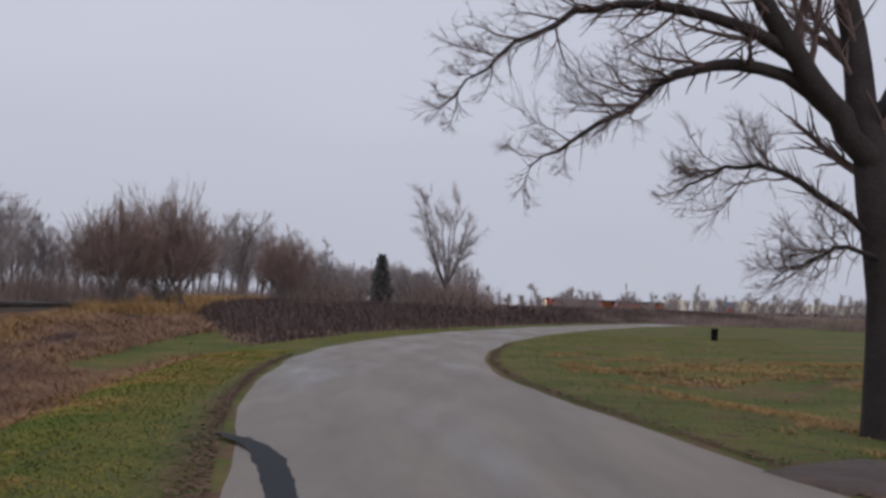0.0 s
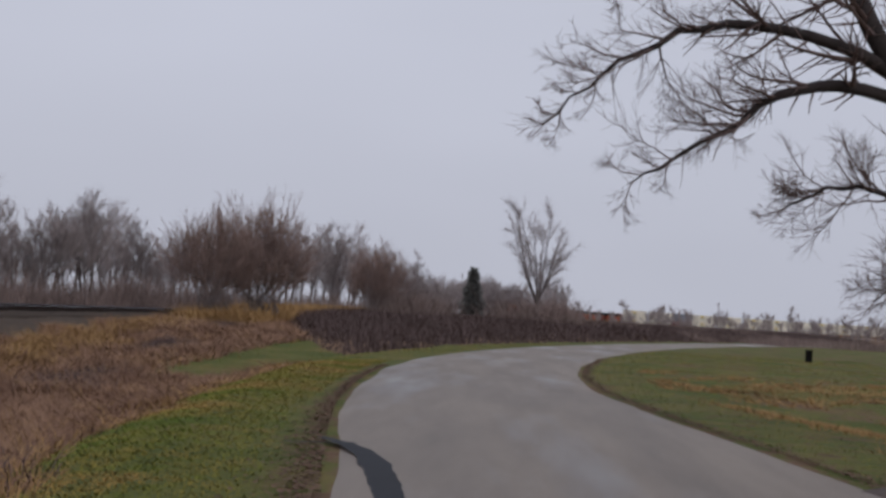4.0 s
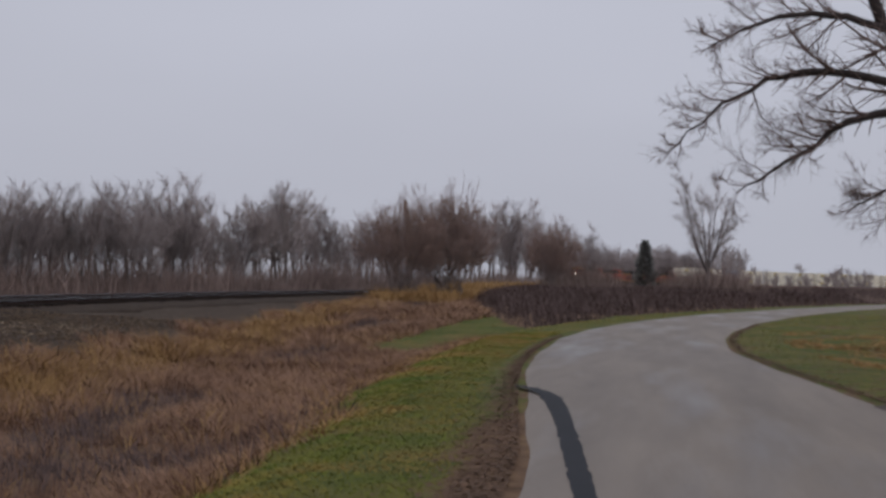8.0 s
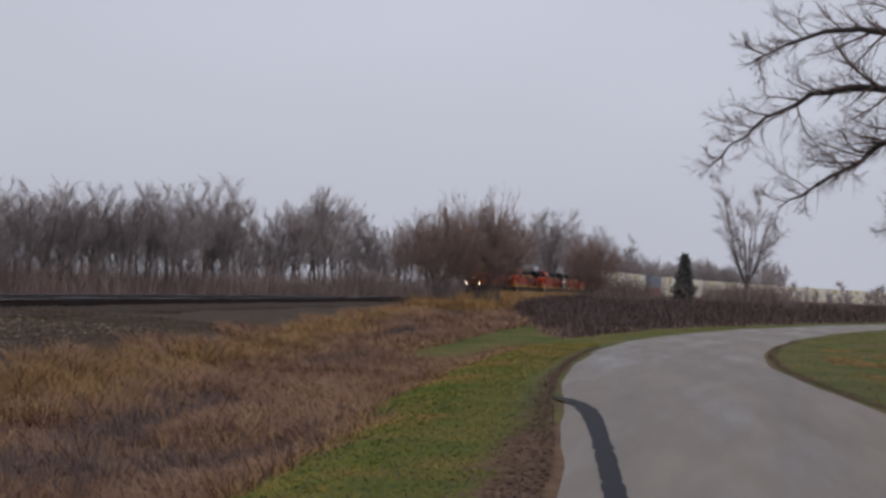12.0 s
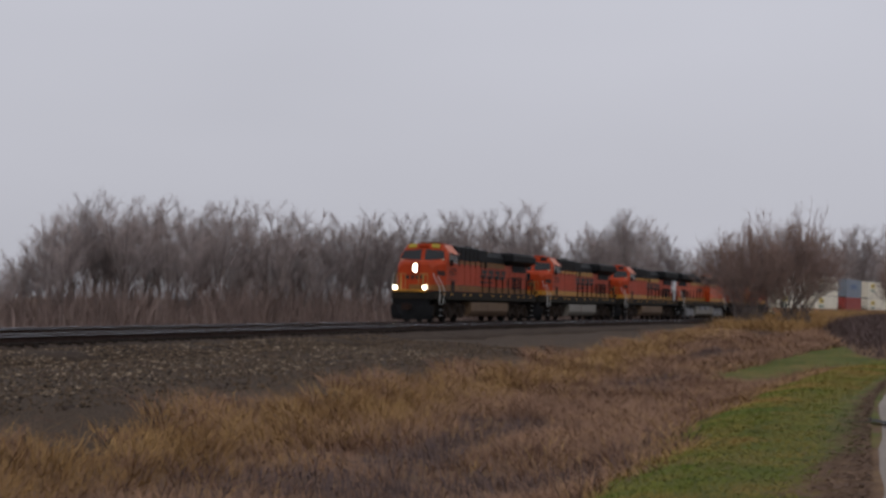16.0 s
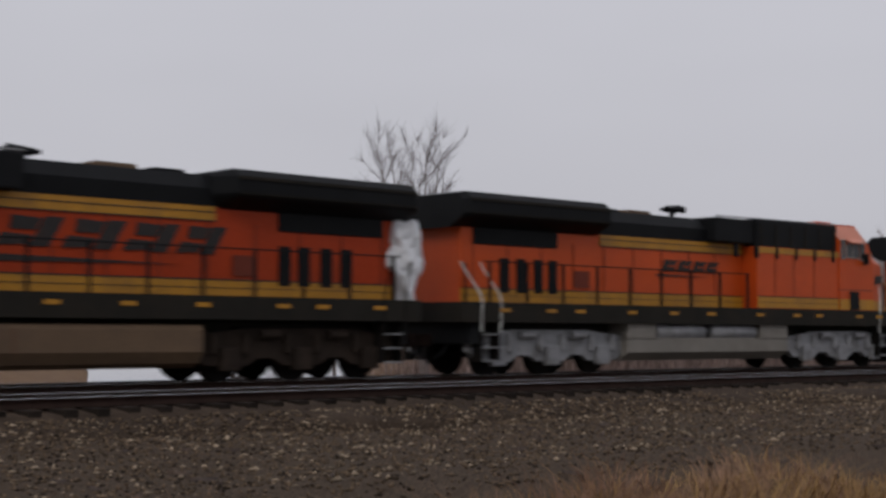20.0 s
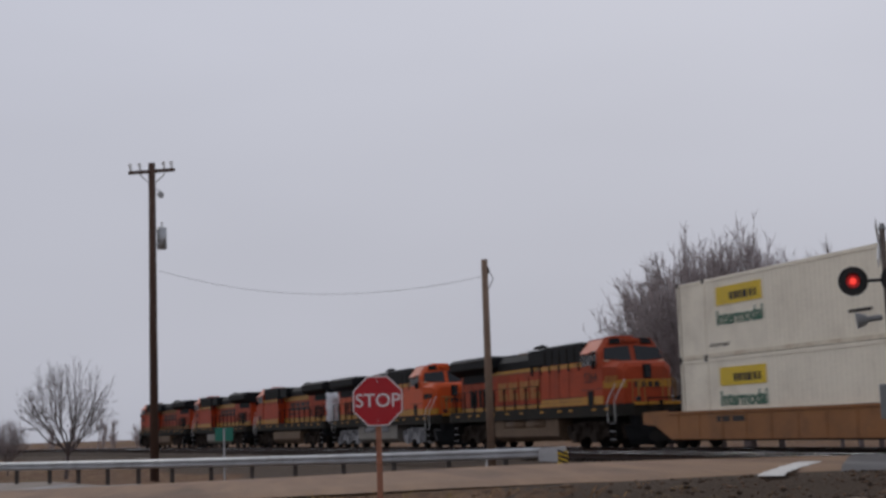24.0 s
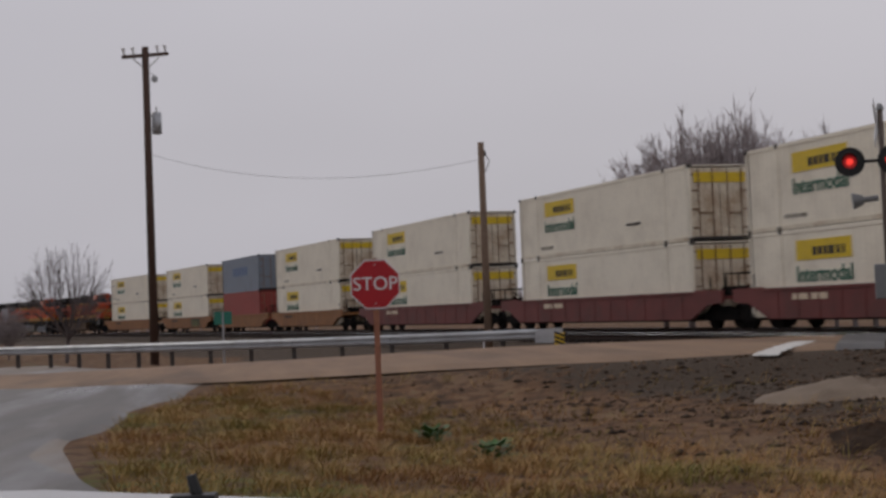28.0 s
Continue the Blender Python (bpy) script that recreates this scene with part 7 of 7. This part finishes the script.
def guardrail(points, height, spacing, label, face=1.0, post_mat=None):
    G_ = thing("guardrail", label, "guardrail")
    pts = [Vector((x, y, gz(x, y) if z is None else z)) for x, y, z in points]
    total = sum((b - a).length for a, b in zip(pts, pts[1:]))

    def along(d):
        for a, b in zip(pts, pts[1:]):
            if d <= (b - a).length or b is pts[-1]:
                return a.lerp(b, d / (b - a).length), (b - a).normalized()
            d -= (b - a).length
    for k in range(int(total / 3.81) + 1):
        d0, d1 = k * 3.81, min(k * 3.81 + 3.84, total)
        if d1 - d0 < 0.2:
            continue
        rings = []
        for d in (d0, d1):
            p, t = along(d)
            nrm = Vector((-t.y, t.x, 0)) * face
            rings.append([p + nrm * a + Vector((0, 0, height - 0.31 + b)) for a, b in WB] + [p + nrm * (a - 0.006) + Vector((0, 0, height - 0.31 + b)) for a, b in WB[::-1]])
        part("rail_section", loft(rings), GALV, G_, "corrugated galvanised rail section")
    d = 0.4
    while d < total:
        p, t = along(d)
        nrm = Vector((-t.y, t.x, 0)) * face
        c = p - nrm * 0.14
        g = gz(c.x, c.y)
        part("post", box(c.x - 0.07, c.x + 0.07, c.y - 0.09, c.y + 0.09, min(g, c.z) - 0.3, c.z + height - 0.02), post_mat or DARK_POST, G_, "short dark post")
        d += spacing
    return G_, pts


grail, gpts = guardrail([(30, -74.0, 0.2), (14, -62.5, 0.2), (8.4, -57.6, 0.2), (4.0, -52.4, 0.22), (-0.3, -48.4, 0.24), (-3.6, -45.9, 0.26), (-6.4, -44.1, 0.28), (-7.95, -43.2, 0.3)], 0.68, 1.9, "long galvanised steel guardrail beside the crossing road", -1.0)
ex, ey = gpts[-1].x, gpts[-1].y
end = part("end_terminal", loft([[(ex + 0.05, ey + 0.0, 0.3 + z) for z in (0.28, 0.66)] + [(ex + 0.1, ey + 0.1, 0.3 + z) for z in (0.66, 0.28)], [(ex - 0.7, ey + 0.3, 0.3 + z) for z in (0.24, 0.7)] + [(ex - 0.66, ey + 0.42, 0.3 + z) for z in (0.7, 0.24)]]), GALV, grail, "flared end terminal")
hz = part("hazard_plate", box(-0.15, 0.15, -0.01, 0.01, -0.2, 0.2), HAZARD, grail, "yellow hazard plate with black stripes")
hz.matrix_local = pose(ex - 0.5, ey + 0.75, 0.66, 0, 0, -12)
for k in range(3):
    st = part("stripe", slab([(-0.145, 0.0, -0.19 + 0.13 * k), (-0.145, 0.0, -0.12 + 0.13 * k), (0.145, 0.0, 0.0 + 0.13 * k), (0.145, 0.0, -0.07 + 0.13 * k)], 0.004), SIGNAL_BLACK, hz)
    st.location.y = 0.016
guardrail([(-4.65, -8.7, 0.0), (-4.6, -6.9, 0.0), (-4.55, -2.6, 0.0)], 0.76, 1.9, "short galvanised guardrail near the signal cabinet", -1.0)


# utility poles and the wire between them
def utility_pole(x, y, top, mat, r, cross, label):
    U = thing("utility_pole", label, "pole", m=pose(x, y, gz(x, y)))
    part("pole", rod((0, 0, -0.5), (0.0, 0, top), r, None, 14, r * 0.75), mat, U, "", True)
    if cross:
        c = part("crossarm", box(-1.1, 1.1, -0.07, 0.07, top - 0.42, top - 0.28, None, 0.01), mat, U, "wooden crossarm")
        c.matrix_local = Matrix.Translation((0, 0, top - 0.35)) @ Matrix.Rotation(radians(35), 4, "Z") @ Matrix.Rotation(radians(9), 4, "Y") @ Matrix.Translation((0, 0, 0.35 - top))
        for dx in (-1.0, -0.62, 0.55, 1.0):
            part("insulator", rod((dx, 0, top - 0.28), (dx, 0, top - 0.08), 0.05, rod((dx, 0, top - 0.08), (dx, 0, top + 0.02), 0.075, None, 10), 8), SIGN_WHITE, c, "pale insulator")
        part("brace", rods([(-0.55, -0.1, top - 0.42), (0, -0.14, top - 0.95), (0.55, -0.1, top - 0.42)], 0.025), GALV, U)
        part("insulator_ring", rod((-0.35, -0.1, top - 1.35), (-0.35, 0.05, top - 1.35), 0.14, rods([(-0.35, 0, top - 1.2), (-0.1, 0, top - 1.05)], 0.02), 10), GALV, U)
        can = part("transformer", rod((-0.38, -0.12, top - 3.65), (-0.38, -0.12, top - 2.75), 0.2, None, 16), GALV, U, "grey transformer can", True)
        part("bracket", box(-0.3, -0.02, -0.06, 0.06, top - 2.95, top - 2.85, box(-0.3, -0.02, -0.06, 0.06, top - 3.5, top - 3.4)), GALV, can)
        part("bushing", rod((-0.38, -0.12, top - 2.75), (-0.38, -0.12, top - 2.5), 0.04, None, 8), SIGN_WHITE, can)
    else:
        part("cap_fitting", box(-0.16, 0.02, -0.05, 0.05, top - 0.5, top - 0.3, rods([(-0.12, 0, top - 0.35), (-0.3, 0, top - 0.7), (-0.1, 0, top - 1.1)], 0.015)), DARK, U)
        part("meter_box", box(-0.16, 0.16, -0.32, -0.14, 0.0, 0.9, None, 0.02), SIGN_WHITE, U, "white box at the pole's foot")
    return U


p1x, p1y = polar(-175.57, 62.0)
p2x, p2y = polar(171.5, 52.5)
utility_pole(p1x, p1y, 13.3, POLE_WOOD, 0.19, True, "tall dark wooden utility pole with a crossarm")
utility_pole(p2x, p2y, 7.7, POLE_PALE, 0.15, False, "shorter weathered wooden service pole")
a_, b_ = Vector((p1x - 0.2, p1y, 8.6)), Vector((p2x, p2y, gz(p2x, p2y) + 7.1))
wire = []
for k in range(25):
    f = k / 24
    p = a_.lerp(b_, f)
    p.z -= 1.5 * 4 * f * (1 - f) * 0.55 + 0.0
    wire.append(p)
w = part("power_line", rods(wire, 0.009, None, 4), GALV)
tagged(w, "thin sagging service wire between the two poles", "wire")

mx, my = polar(110.9, 74)
LM = thing("light_mast", "tall slender light mast with a flat lamp head", "light mast", m=pose(mx, my, gz(mx, my)))
part("mast", rod((0, 0, 0), (0, 0, 15.4), 0.2, None, 12, 0.12), GALV, LM)
hd = part("lamp_head", box(-0.2, 0.2, -1.0, 1.0, -0.1, 0.1, None, 0.05), DARK, LM, "dark flat lamp head")
hd.location, hd.rotation_euler = (0, 0, 15.45), (-0.25, 0, radians(20))

gxx, gyy = polar(-178.2, 53.5)
GS_ = thing("street_sign", "small green street sign on a thin post", "sign", m=pose(gxx, gyy, gz(gxx, gyy)))
part("post", rod((0, 0, -0.2), (0, 0, 2.0), 0.03), GALV, GS_)
part("plate", box(-0.32, 0.32, -0.04, -0.025, 1.55, 2.02, None, 0.005), SIGN_GREEN, GS_, "green plate")
part("legend_bar", box(-0.22, 0.22, -0.045, -0.041, 1.74, 1.84), SIGN_WHITE, GS_)


# the flashing-light signal
def crossing_signal(x, y, turn):
    S = thing("crossing_signal", "railway crossing signal with two red lamps and a bell", "signal", m=pose(x, y, gz(x, y) + 0.0, 0, 0, turn))
    part("mast", rod((0, 0, 0), (0, 0, 4.95), 0.055, None, 12), MAST, S, "weathered brown mast", True)
    part("base", box(-0.14, 0.14, -0.14, 0.14, -0.1, 0.22, rod((0, 0, 0.2), (0, 0, 0.6), 0.085, None, 12), 0.02), MAST, S)
    part("junction_box", box(-0.27, 0.27, -0.32, -0.08, 1.05, 1.75, None, 0.03), HOUSING, S, "grey junction box")
    part("crossbar", rod((-0.7, -0.05, 3.86), (0.3, -0.05, 3.86), 0.035), SIGNAL_BLACK, S)
    for sgn in (-1, 1):
        cx = sgn * 0.42 - 0.22
        d = part("lamp_unit", rod((cx, -0.12, 3.86), (cx, -0.07, 3.86), 0.3, None, 28), SIGNAL_BLACK, S, "round black lamp background")
        part("lens", rod((cx, -0.16, 3.86), (cx, -0.12, 3.86), 0.135, None, 24), RED_LAMP if sgn > 0 else RED_DIM, d, "glowing red lens" if sgn > 0 else "dimmed red lens")
        part("bulb", rod((cx, -0.168, 3.86), (cx, -0.16, 3.86), 0.065, None, 18), BULB if sgn > 0 else RED_LAMP, d, "hot centre of the lamp")
        hood = bmesh.new()
        vs = [[hood.verts.new((cx + rr * math.cos(aa), yy, 3.86 + rr * math.sin(aa))) for aa in [math.pi * (k / 12) for k in range(13)]] for yy, rr in ((-0.12, 0.165), (-0.42, 0.15))]
        for k in range(12):
            hood.faces.new((vs[0][k], vs[0][k + 1], vs[1][k + 1], vs[1][k]))
        part("visor", hood, SIGNAL_BLACK, d)
        part("back_lamp", rod((cx * 0.95, 0.1, 3.86), (cx * 0.95, 0.35, 3.86), 0.13, None, 16, 0.2), SIGNAL_BLACK, S)
        part("side_lamp", rod((sgn * 0.12, -0.05, 3.1), (sgn * 0.62, -0.12, 3.05), 0.06, rod((sgn * 0.42, -0.1, 3.07), (sgn * 0.62, -0.12, 3.05), 0.1, None, 14, 0.17), 10), HOUSING, S, "grey side lamp")
    for ang in (45, -45):
        b = part("crossbuck_blade", box(-0.6, 0.6, 0.07, 0.09, -0.11, 0.11), SIGN_WHITE, S, "white crossbuck blade seen edge-on")
        b.matrix_local = pose(0, 0, 4.6, 0, 0, 83) @ pose(0, 0, 0, 0, ang, 0)
    part("bell", rod((0, 0, 4.9), (0, 0, 5.02), 0.09, None, 16, 0.04), HOUSING, S)
    return S


gx_, gy_ = polar(156.25, 31.0)
crossing_signal(gx_, gy_, 157)

# the signal cabinet
bx, by = -9.2, -9.73
HB = thing("signal_cabinet", "grey steel railway signal cabinet with a peaked roof", "cabinet", m=pose(bx, by, gz(bx, by) + 0.1, 0, 0, -84))
part("body", box(-0.81, 0.81, -0.75, 0.75, 0.12, 2.16, None, 0.02), HOUSING, HB, "grey ribless steel body")
part("roof", loft([[(x, -0.8, 2.14), (x, 0.8, 2.14), (x, 0.8, 2.2), (x, 0.0, 2.42), (x, -0.8, 2.2)] for x in (-0.86, 0.86)]), HOUSING, HB, "low peaked roof")
for e in (-1, 1):
    dr = part("door", box(e * 0.815 - 0.015, e * 0.815 + 0.015, -0.62, 0.62, 0.2, 2.08, None, 0.005), HOUSING, HB)
    part("handle", box(e * 0.845 - 0.02, e * 0.845 + 0.02, 0.4, 0.46, 1.0, 1.2), SIGNAL_BLACK, dr)
    for k in range(3):
        part("vent_slat", box(e * 0.862 - 0.012, e * 0.862 + 0.012, -0.4, 0.4, 2.17 + 0.05 * k, 2.19 + 0.05 * k), SEAMS, HB)
for s in (-1, 1):
    part("stencil_bar", box(0.15, 0.55, s * 0.762 - 0.005, s * 0.762 + 0.005, 1.5, 1.56, box(0.22, 0.45, s * 0.762 - 0.005, s * 0.762 + 0.005, 1.36, 1.41)), SEAMS, HB, "small dark stencilled bars")
    part("side_panel", box(-0.72, 0.72, s * 0.755 - 0.004, s * 0.755 + 0.004, 0.25, 2.05), HOUSING, HB)
part("foundation", box(-0.78, 0.78, -0.7, 0.7, -0.3, 0.12), SAND, HB)

# a glossy sheet added as shallow water beyond the tracks, to mirror the pale sky
WATER = material("added_pond_water", (0.03, 0.034, 0.036), 0.06, vary=0.2, scale=0.1, fine=1.5, bump=0.02, spec=0.5)
a_ = np.linspace(56.3, 66.9, 40)
d_ = 44 * (1 + 14 * np.linspace(0, 1, 26) ** 2.2)
A_, D_ = np.meshgrid(a_, d_)
A_ = A_ + 0.25 * np.sin(D_ * 0.09 + A_) * 0.6
PX, PY = -np.sin(np.radians(A_)) * D_, np.cos(np.radians(A_)) * D_
i_ = np.arange(A_.size).reshape(A_.shape)
q_ = np.stack([i_[:-1, :-1], i_[1:, :-1], i_[1:, 1:], i_[:-1, 1:]], -1).reshape(-1, 4)
pond = new("water", mesh_from("water", np.stack([PX, PY, np.full_like(PX, -0.56)], -1).reshape(-1, 3), q_, WATER))
tagged(pond, "shallow sheet of water added to reflect the grey sky", "water", kind="structure")

# a low marker in the far grass, and litter by the sign
kx, ky = polar(-10.55, 84)
mk = thing("marker_box", "small dark utility marker in the grass", "marker", m=pose(kx, ky, gz(kx, ky)))
part("body", box(-0.16, 0.16, -0.12, 0.12, -0.05, 0.55, None, 0.03), DARK, mk)
part("cap", box(-0.18, 0.18, -0.14, 0.14, 0.55, 0.62, None, 0.02), DARK, mk)


# heaps of spoil by the crossing
def heap(name, x, y, rx, ry, h, mat, label, seed, turn=0.0):
    rng_ = np.random.RandomState(seed)
    n, m_ = 14, 30
    r = np.linspace(0, 1, n)[:, None]
    a = np.linspace(0, 2 * math.pi, m_, endpoint=False)[None]
    lump = 1 + 0.18 * np.sin(3 * a + seed) + 0.1 * np.sin(7 * a + 2 * seed)
    ax_, ay_ = r * lump * rx * np.cos(a), r * lump * ry * np.sin(a)
    X, Y = x + ax_ * math.cos(turn) - ay_ * math.sin(turn), y + ax_ * math.sin(turn) + ay_ * math.cos(turn)
    Z = ground_z(X, Y) + h * (1 - r ** 1.6) * (1 + 0 * a) - 0.06 + rng_.normal(0, 0.04 * h + 0.01, X.shape)
    i = np.arange(X.size).reshape(X.shape)
    j = np.roll(i, -1, axis=1)
    q = np.stack([i[:-1], i[1:], j[1:], j[:-1]], -1).reshape(-1, 4)
    me_ = mesh_from(name, np.stack([X, Y, Z], -1).reshape(-1, 3), q, mat)
    for p in me_.polygons:
        p.use_smooth = True
    return tagged(new(name, me_), label, "heap")


hx, hy = polar(156.4, 25.2)
heap("sand_mound", hx, hy, 2.5, 1.3, 0.34, SAND, "low pale heap of sand beside the signal", 3, 0.3)
hx, hy = polar(152.5, 19.0)
heap("earth_heap", hx, hy, 2.6, 1.0, 0.3, DARK_EARTH, "low heap of dark wet earth and rubble", 5, 0.5)
hx, hy = polar(146.0, 21.5)
heap("earth_heap", hx, hy, 2.0, 1.5, 0.35, DARK_EARTH, "low heap of dark wet earth and rubble", 6, 0.2)

hx, hy = polar(157.2, 19.5)
heap("earth_heap", hx, hy, 1.3, 0.6, 0.22, DARK_EARTH, "low heap of dark wet earth and rubble", 7, 0.9)

# two green weeds by the stop sign
WEED_GREEN = material("fresh_green_leaf", (0.05, 0.12, 0.025), 0.6, vary=0.25, scale=4, bump=0, island=0.3)
for wx, wy, sd in ((-2.31, -21.3, 1), (-2.75, -18.4, 2)):
    rng_ = np.random.RandomState(sd)
    n = 90
    a_ = rng_.uniform(0, 6.28, n)
    r_ = rng_.uniform(0.02, 0.22, n)
    C_ = np.stack([wx + r_ * np.cos(a_), wy + r_ * np.sin(a_), gz(wx, wy) + rng_.uniform(0.02, 0.2, n)], -1)
    D_ = np.stack([np.cos(a_) * 0.12, np.sin(a_) * 0.12, rng_.uniform(0.0, 0.1, n)], -1)
    S_ = np.stack([-np.sin(a_) * 0.045, np.cos(a_) * 0.045, 0 * a_], -1)
    V = np.stack([C_, C_ + D_ * 0.5 + S_, C_ + D_, C_ + D_ * 0.5 - S_], 1).reshape(-1, 3)
    tagged(new("weed", mesh_from("weed", V, np.arange(n * 4).reshape(-1, 4), WEED_GREEN)), "low fresh green weed in the bare verge", "weed")

CLOD = material("brown_clod", (0.14, 0.092, 0.062), 0.95, vary=0.3, scale=5, island=0.55, spec=0.1)
# rubble and clods on the bare ground by the crossing
n = 9500
xc, yc = rs.uniform(-17, -1.5, n), rs.uniform(-38, -11, n)
qc = track_offset(xc, yc)
cc, ch = side_of(CROSS_F, xc, yc)
keep = (np.abs(cc) > ch + 0.2) & (qc > 3) & (rs.uniform(0, 1, n) < 0.35 + 0.6 * smooth(-xc, 4, 11))
scatter_stones("rubble", xc[keep], yc[keep], ground_z(xc[keep], yc[keep]) + 0.01, 0.045 * rs.uniform(0.3, 1.2, keep.sum())[:, None, None] ** 1.0 * (1 + 1.4 * (rs.uniform(0, 1, keep.sum()) > 0.94))[:, None, None], CLOD, "loose stones and clods on the bare verge")

n = 900
xc, yc = rs.uniform(-13, -2, n), rs.uniform(-30, -12, n)
keep = (np.abs(side_of(CROSS_F, xc, yc)[0]) > 6.2) & (rs.uniform(0, 1, n) < 0.2 + 0.8 * smooth(-xc - 0.25 * (yc + 20), 3.5, 9)) & (side_of(LANE_F, xc, yc)[0] < -4)
DARK_CLOD = material("dark_wet_clod", (0.045, 0.03, 0.021), 0.9, vary=0.35, scale=5, island=0.5, spec=0.15)
scatter_stones("dark_clods", xc[keep], yc[keep], ground_z(xc[keep], yc[keep]), 0.1 * rs.uniform(0.35, 1.3, keep.sum())[:, None, None], DARK_CLOD, "dark wet clods and bark lying on the bare verge")

# leaf litter and driftwood on the gravel
n = 230
so = rs.uniform(-60, 20, n)
oo = rs.uniform(4.5, 10.5, n)
xl, yl, _ = line_at(so, oo)
L_ = rs.uniform(0.1, 0.42, n)
al = rs.uniform(0, 6.28, n)
zl = ground_z(xl, yl) + 0.03
V = []
for k in range(n):
    dx, dy = math.cos(al[k]) * L_[k] / 2, math.sin(al[k]) * L_[k] / 2
    w_ = 0.02
    V += [(xl[k] - dx, yl[k] - dy, zl[k]), (xl[k] + dx, yl[k] + dy, zl[k]), (xl[k] + dx * 0.9 - dy * 0.1, yl[k] + dy * 0.9 + dx * 0.1, zl[k] + w_), (xl[k] - dx * 0.9, yl[k] - dy * 0.9, zl[k] + w_ * 1.6),
          (xl[k] - dy * 0.12, yl[k] + dx * 0.12, zl[k] - 0.02), (xl[k] + dy * 0.12, yl[k] - dx * 0.12, zl[k] - 0.02)]
b6 = np.arange(n)[:, None] * 6
tagged(new("dead_wood", mesh_from("dead_wood", V, [b6 + [0, 4, 3], b6 + [4, 1, 2], b6 + [0, 3, 5], b6 + [5, 2, 1], b6 + [3, 4, 2], b6 + [3, 2, 5]], LEAFY)), "scattered dark sticks and clumps on the gravel", "sticks", kind="stuff")


# ---- the parked white car beside the eye
def parked_car():
    C = thing("parked_car", "white parked car with a stub aerial on its roof", "car", m=pose(0.05, -1.26, gz(0.05, -1.26) + 0.038, 0, 0, -8))
    def ring(x, w, zb, zs, wt, zt):
        return [(x, -w, zb), (x, -w, zs), (x, -wt, zt), (x, wt, zt), (x, w, zs), (x, w, zb)]
    part("body", loft([ring(-2.85, 0.6, 0.4, 0.62, 0.55, 0.66), ring(-2.7, 0.78, 0.25, 0.7, 0.7, 0.76), ring(-1.7, 0.86, 0.22, 0.86, 0.74, 0.93), ring(-1.0, 0.88, 0.22, 0.92, 0.76, 0.98), ring(1.5, 0.88, 0.22, 0.95, 0.78, 1.0), ring(1.95, 0.84, 0.25, 0.92, 0.74, 0.98), ring(2.05, 0.74, 0.4, 0.85, 0.66, 0.9)]), CAR_WHITE, C, "white body", True)
    part("greenhouse", loft([ring(-1.0, 0.74, 0.95, 0.96, 0.72, 0.97), ring(-0.15, 0.7, 0.95, 1.34, 0.56, 1.37), ring(1.25, 0.7, 0.95, 1.35, 0.56, 1.38), ring(1.85, 0.68, 0.95, 0.97, 0.6, 0.99)]), GLASS, C, "dark glazed greenhouse")
    roof = []
    for x, z, w_ in ((-0.4, 1.33, 0.5), (-0.15, 1.385, 0.56), (0.3, 1.415, 0.58), (0.9, 1.42, 0.58), (1.3, 1.395, 0.56), (1.5, 1.32, 0.5)):
        roof.append([(x, -w_, z - 0.05), (x, -w_ * 0.9, z), (x, 0, z + 0.025), (x, w_ * 0.9, z), (x, w_, z - 0.05), (x, 0, z - 0.045)])
    part("roof", loft(roof), CAR_WHITE, C, "white roof panel", True)
    part("aerial", rod((0.1, -0.44, 1.405), (0.108, -0.44, 1.435), 0.008, box(0.08, 0.13, -0.455, -0.425, 1.4, 1.413), 8, 0.006), SIGNAL_BLACK, C, "black stub aerial")
    for x in (-1.95, 1.2):
        for s in (-1, 1):
            wh = part("wheel", rod((x, s * 0.72, 0.32), (x, s * 0.9, 0.32), 0.32, None, 24), TYRE, C, "black tyre")
            part("rim", rod((x, s * 0.9, 0.32), (x, s * 0.91, 0.32), 0.2, None, 16), SILVER, wh)
    for s in (-1, 1):
        part("headlamp", box(-2.74, -2.55, s * 0.6 - 0.14, s * 0.6 + 0.14, 0.55, 0.68, None, 0.03), GLASS, C)
        part("mirror", box(-0.75, -0.55, s * 0.95 - 0.09, s * 0.95 + 0.09, 0.98, 1.12, None, 0.03), CAR_WHITE, C)


parked_car()


# ---------------------------------------------------------------- motion
HEAD_S = -16.176


def on_line(s, wheelbase, lift):
    """Pose of a car whose middle is s metres along the far track."""
    xa, ya, _ = line_at(s + wheelbase / 2, -GAP)
    xb, yb, _ = line_at(s - wheelbase / 2, -GAP)
    turn = math.atan2(float(ya - yb), float(xa - xb))
    return Matrix.Translation((float(xa + xb) / 2, float(ya + yb) / 2, RAIL_Z + lift)) @ Matrix.Rotation(turn, 4, "Z")


def head(t):
    """How far along the line the train's front is."""
    return HEAD_S + SPEED * (t - 18) + float(np.interp(t, [20, 21, 22, 23, 24, 28], [0, 0.1, 0.75, 1.5, 2.24, 4.48]))


def motions():
    times = [float(k) for k in range(29)]
    for k, (ob, way) in enumerate(LOCOS):
        rows = []
        for t in times:
            m = on_line(head(t) - (k + 0.5) * CAR_LEN - (0.0, 0.0, 0.0, 0.1, 0.5)[k], 13.5, 0.0)
            rows.append((t, m if way > 0 else m @ Matrix.Rotation(math.pi, 4, "Z")))
        walk(ob, rows)
    for u, ln, car, low, top in WELLS:
        for ob, lift in ((car, 0.0), (low, 0.41), (top, 3.31)):
            walk(ob, [(t, on_line(head(t) - u, ln - 2.3, lift)) for t in times])


motions()
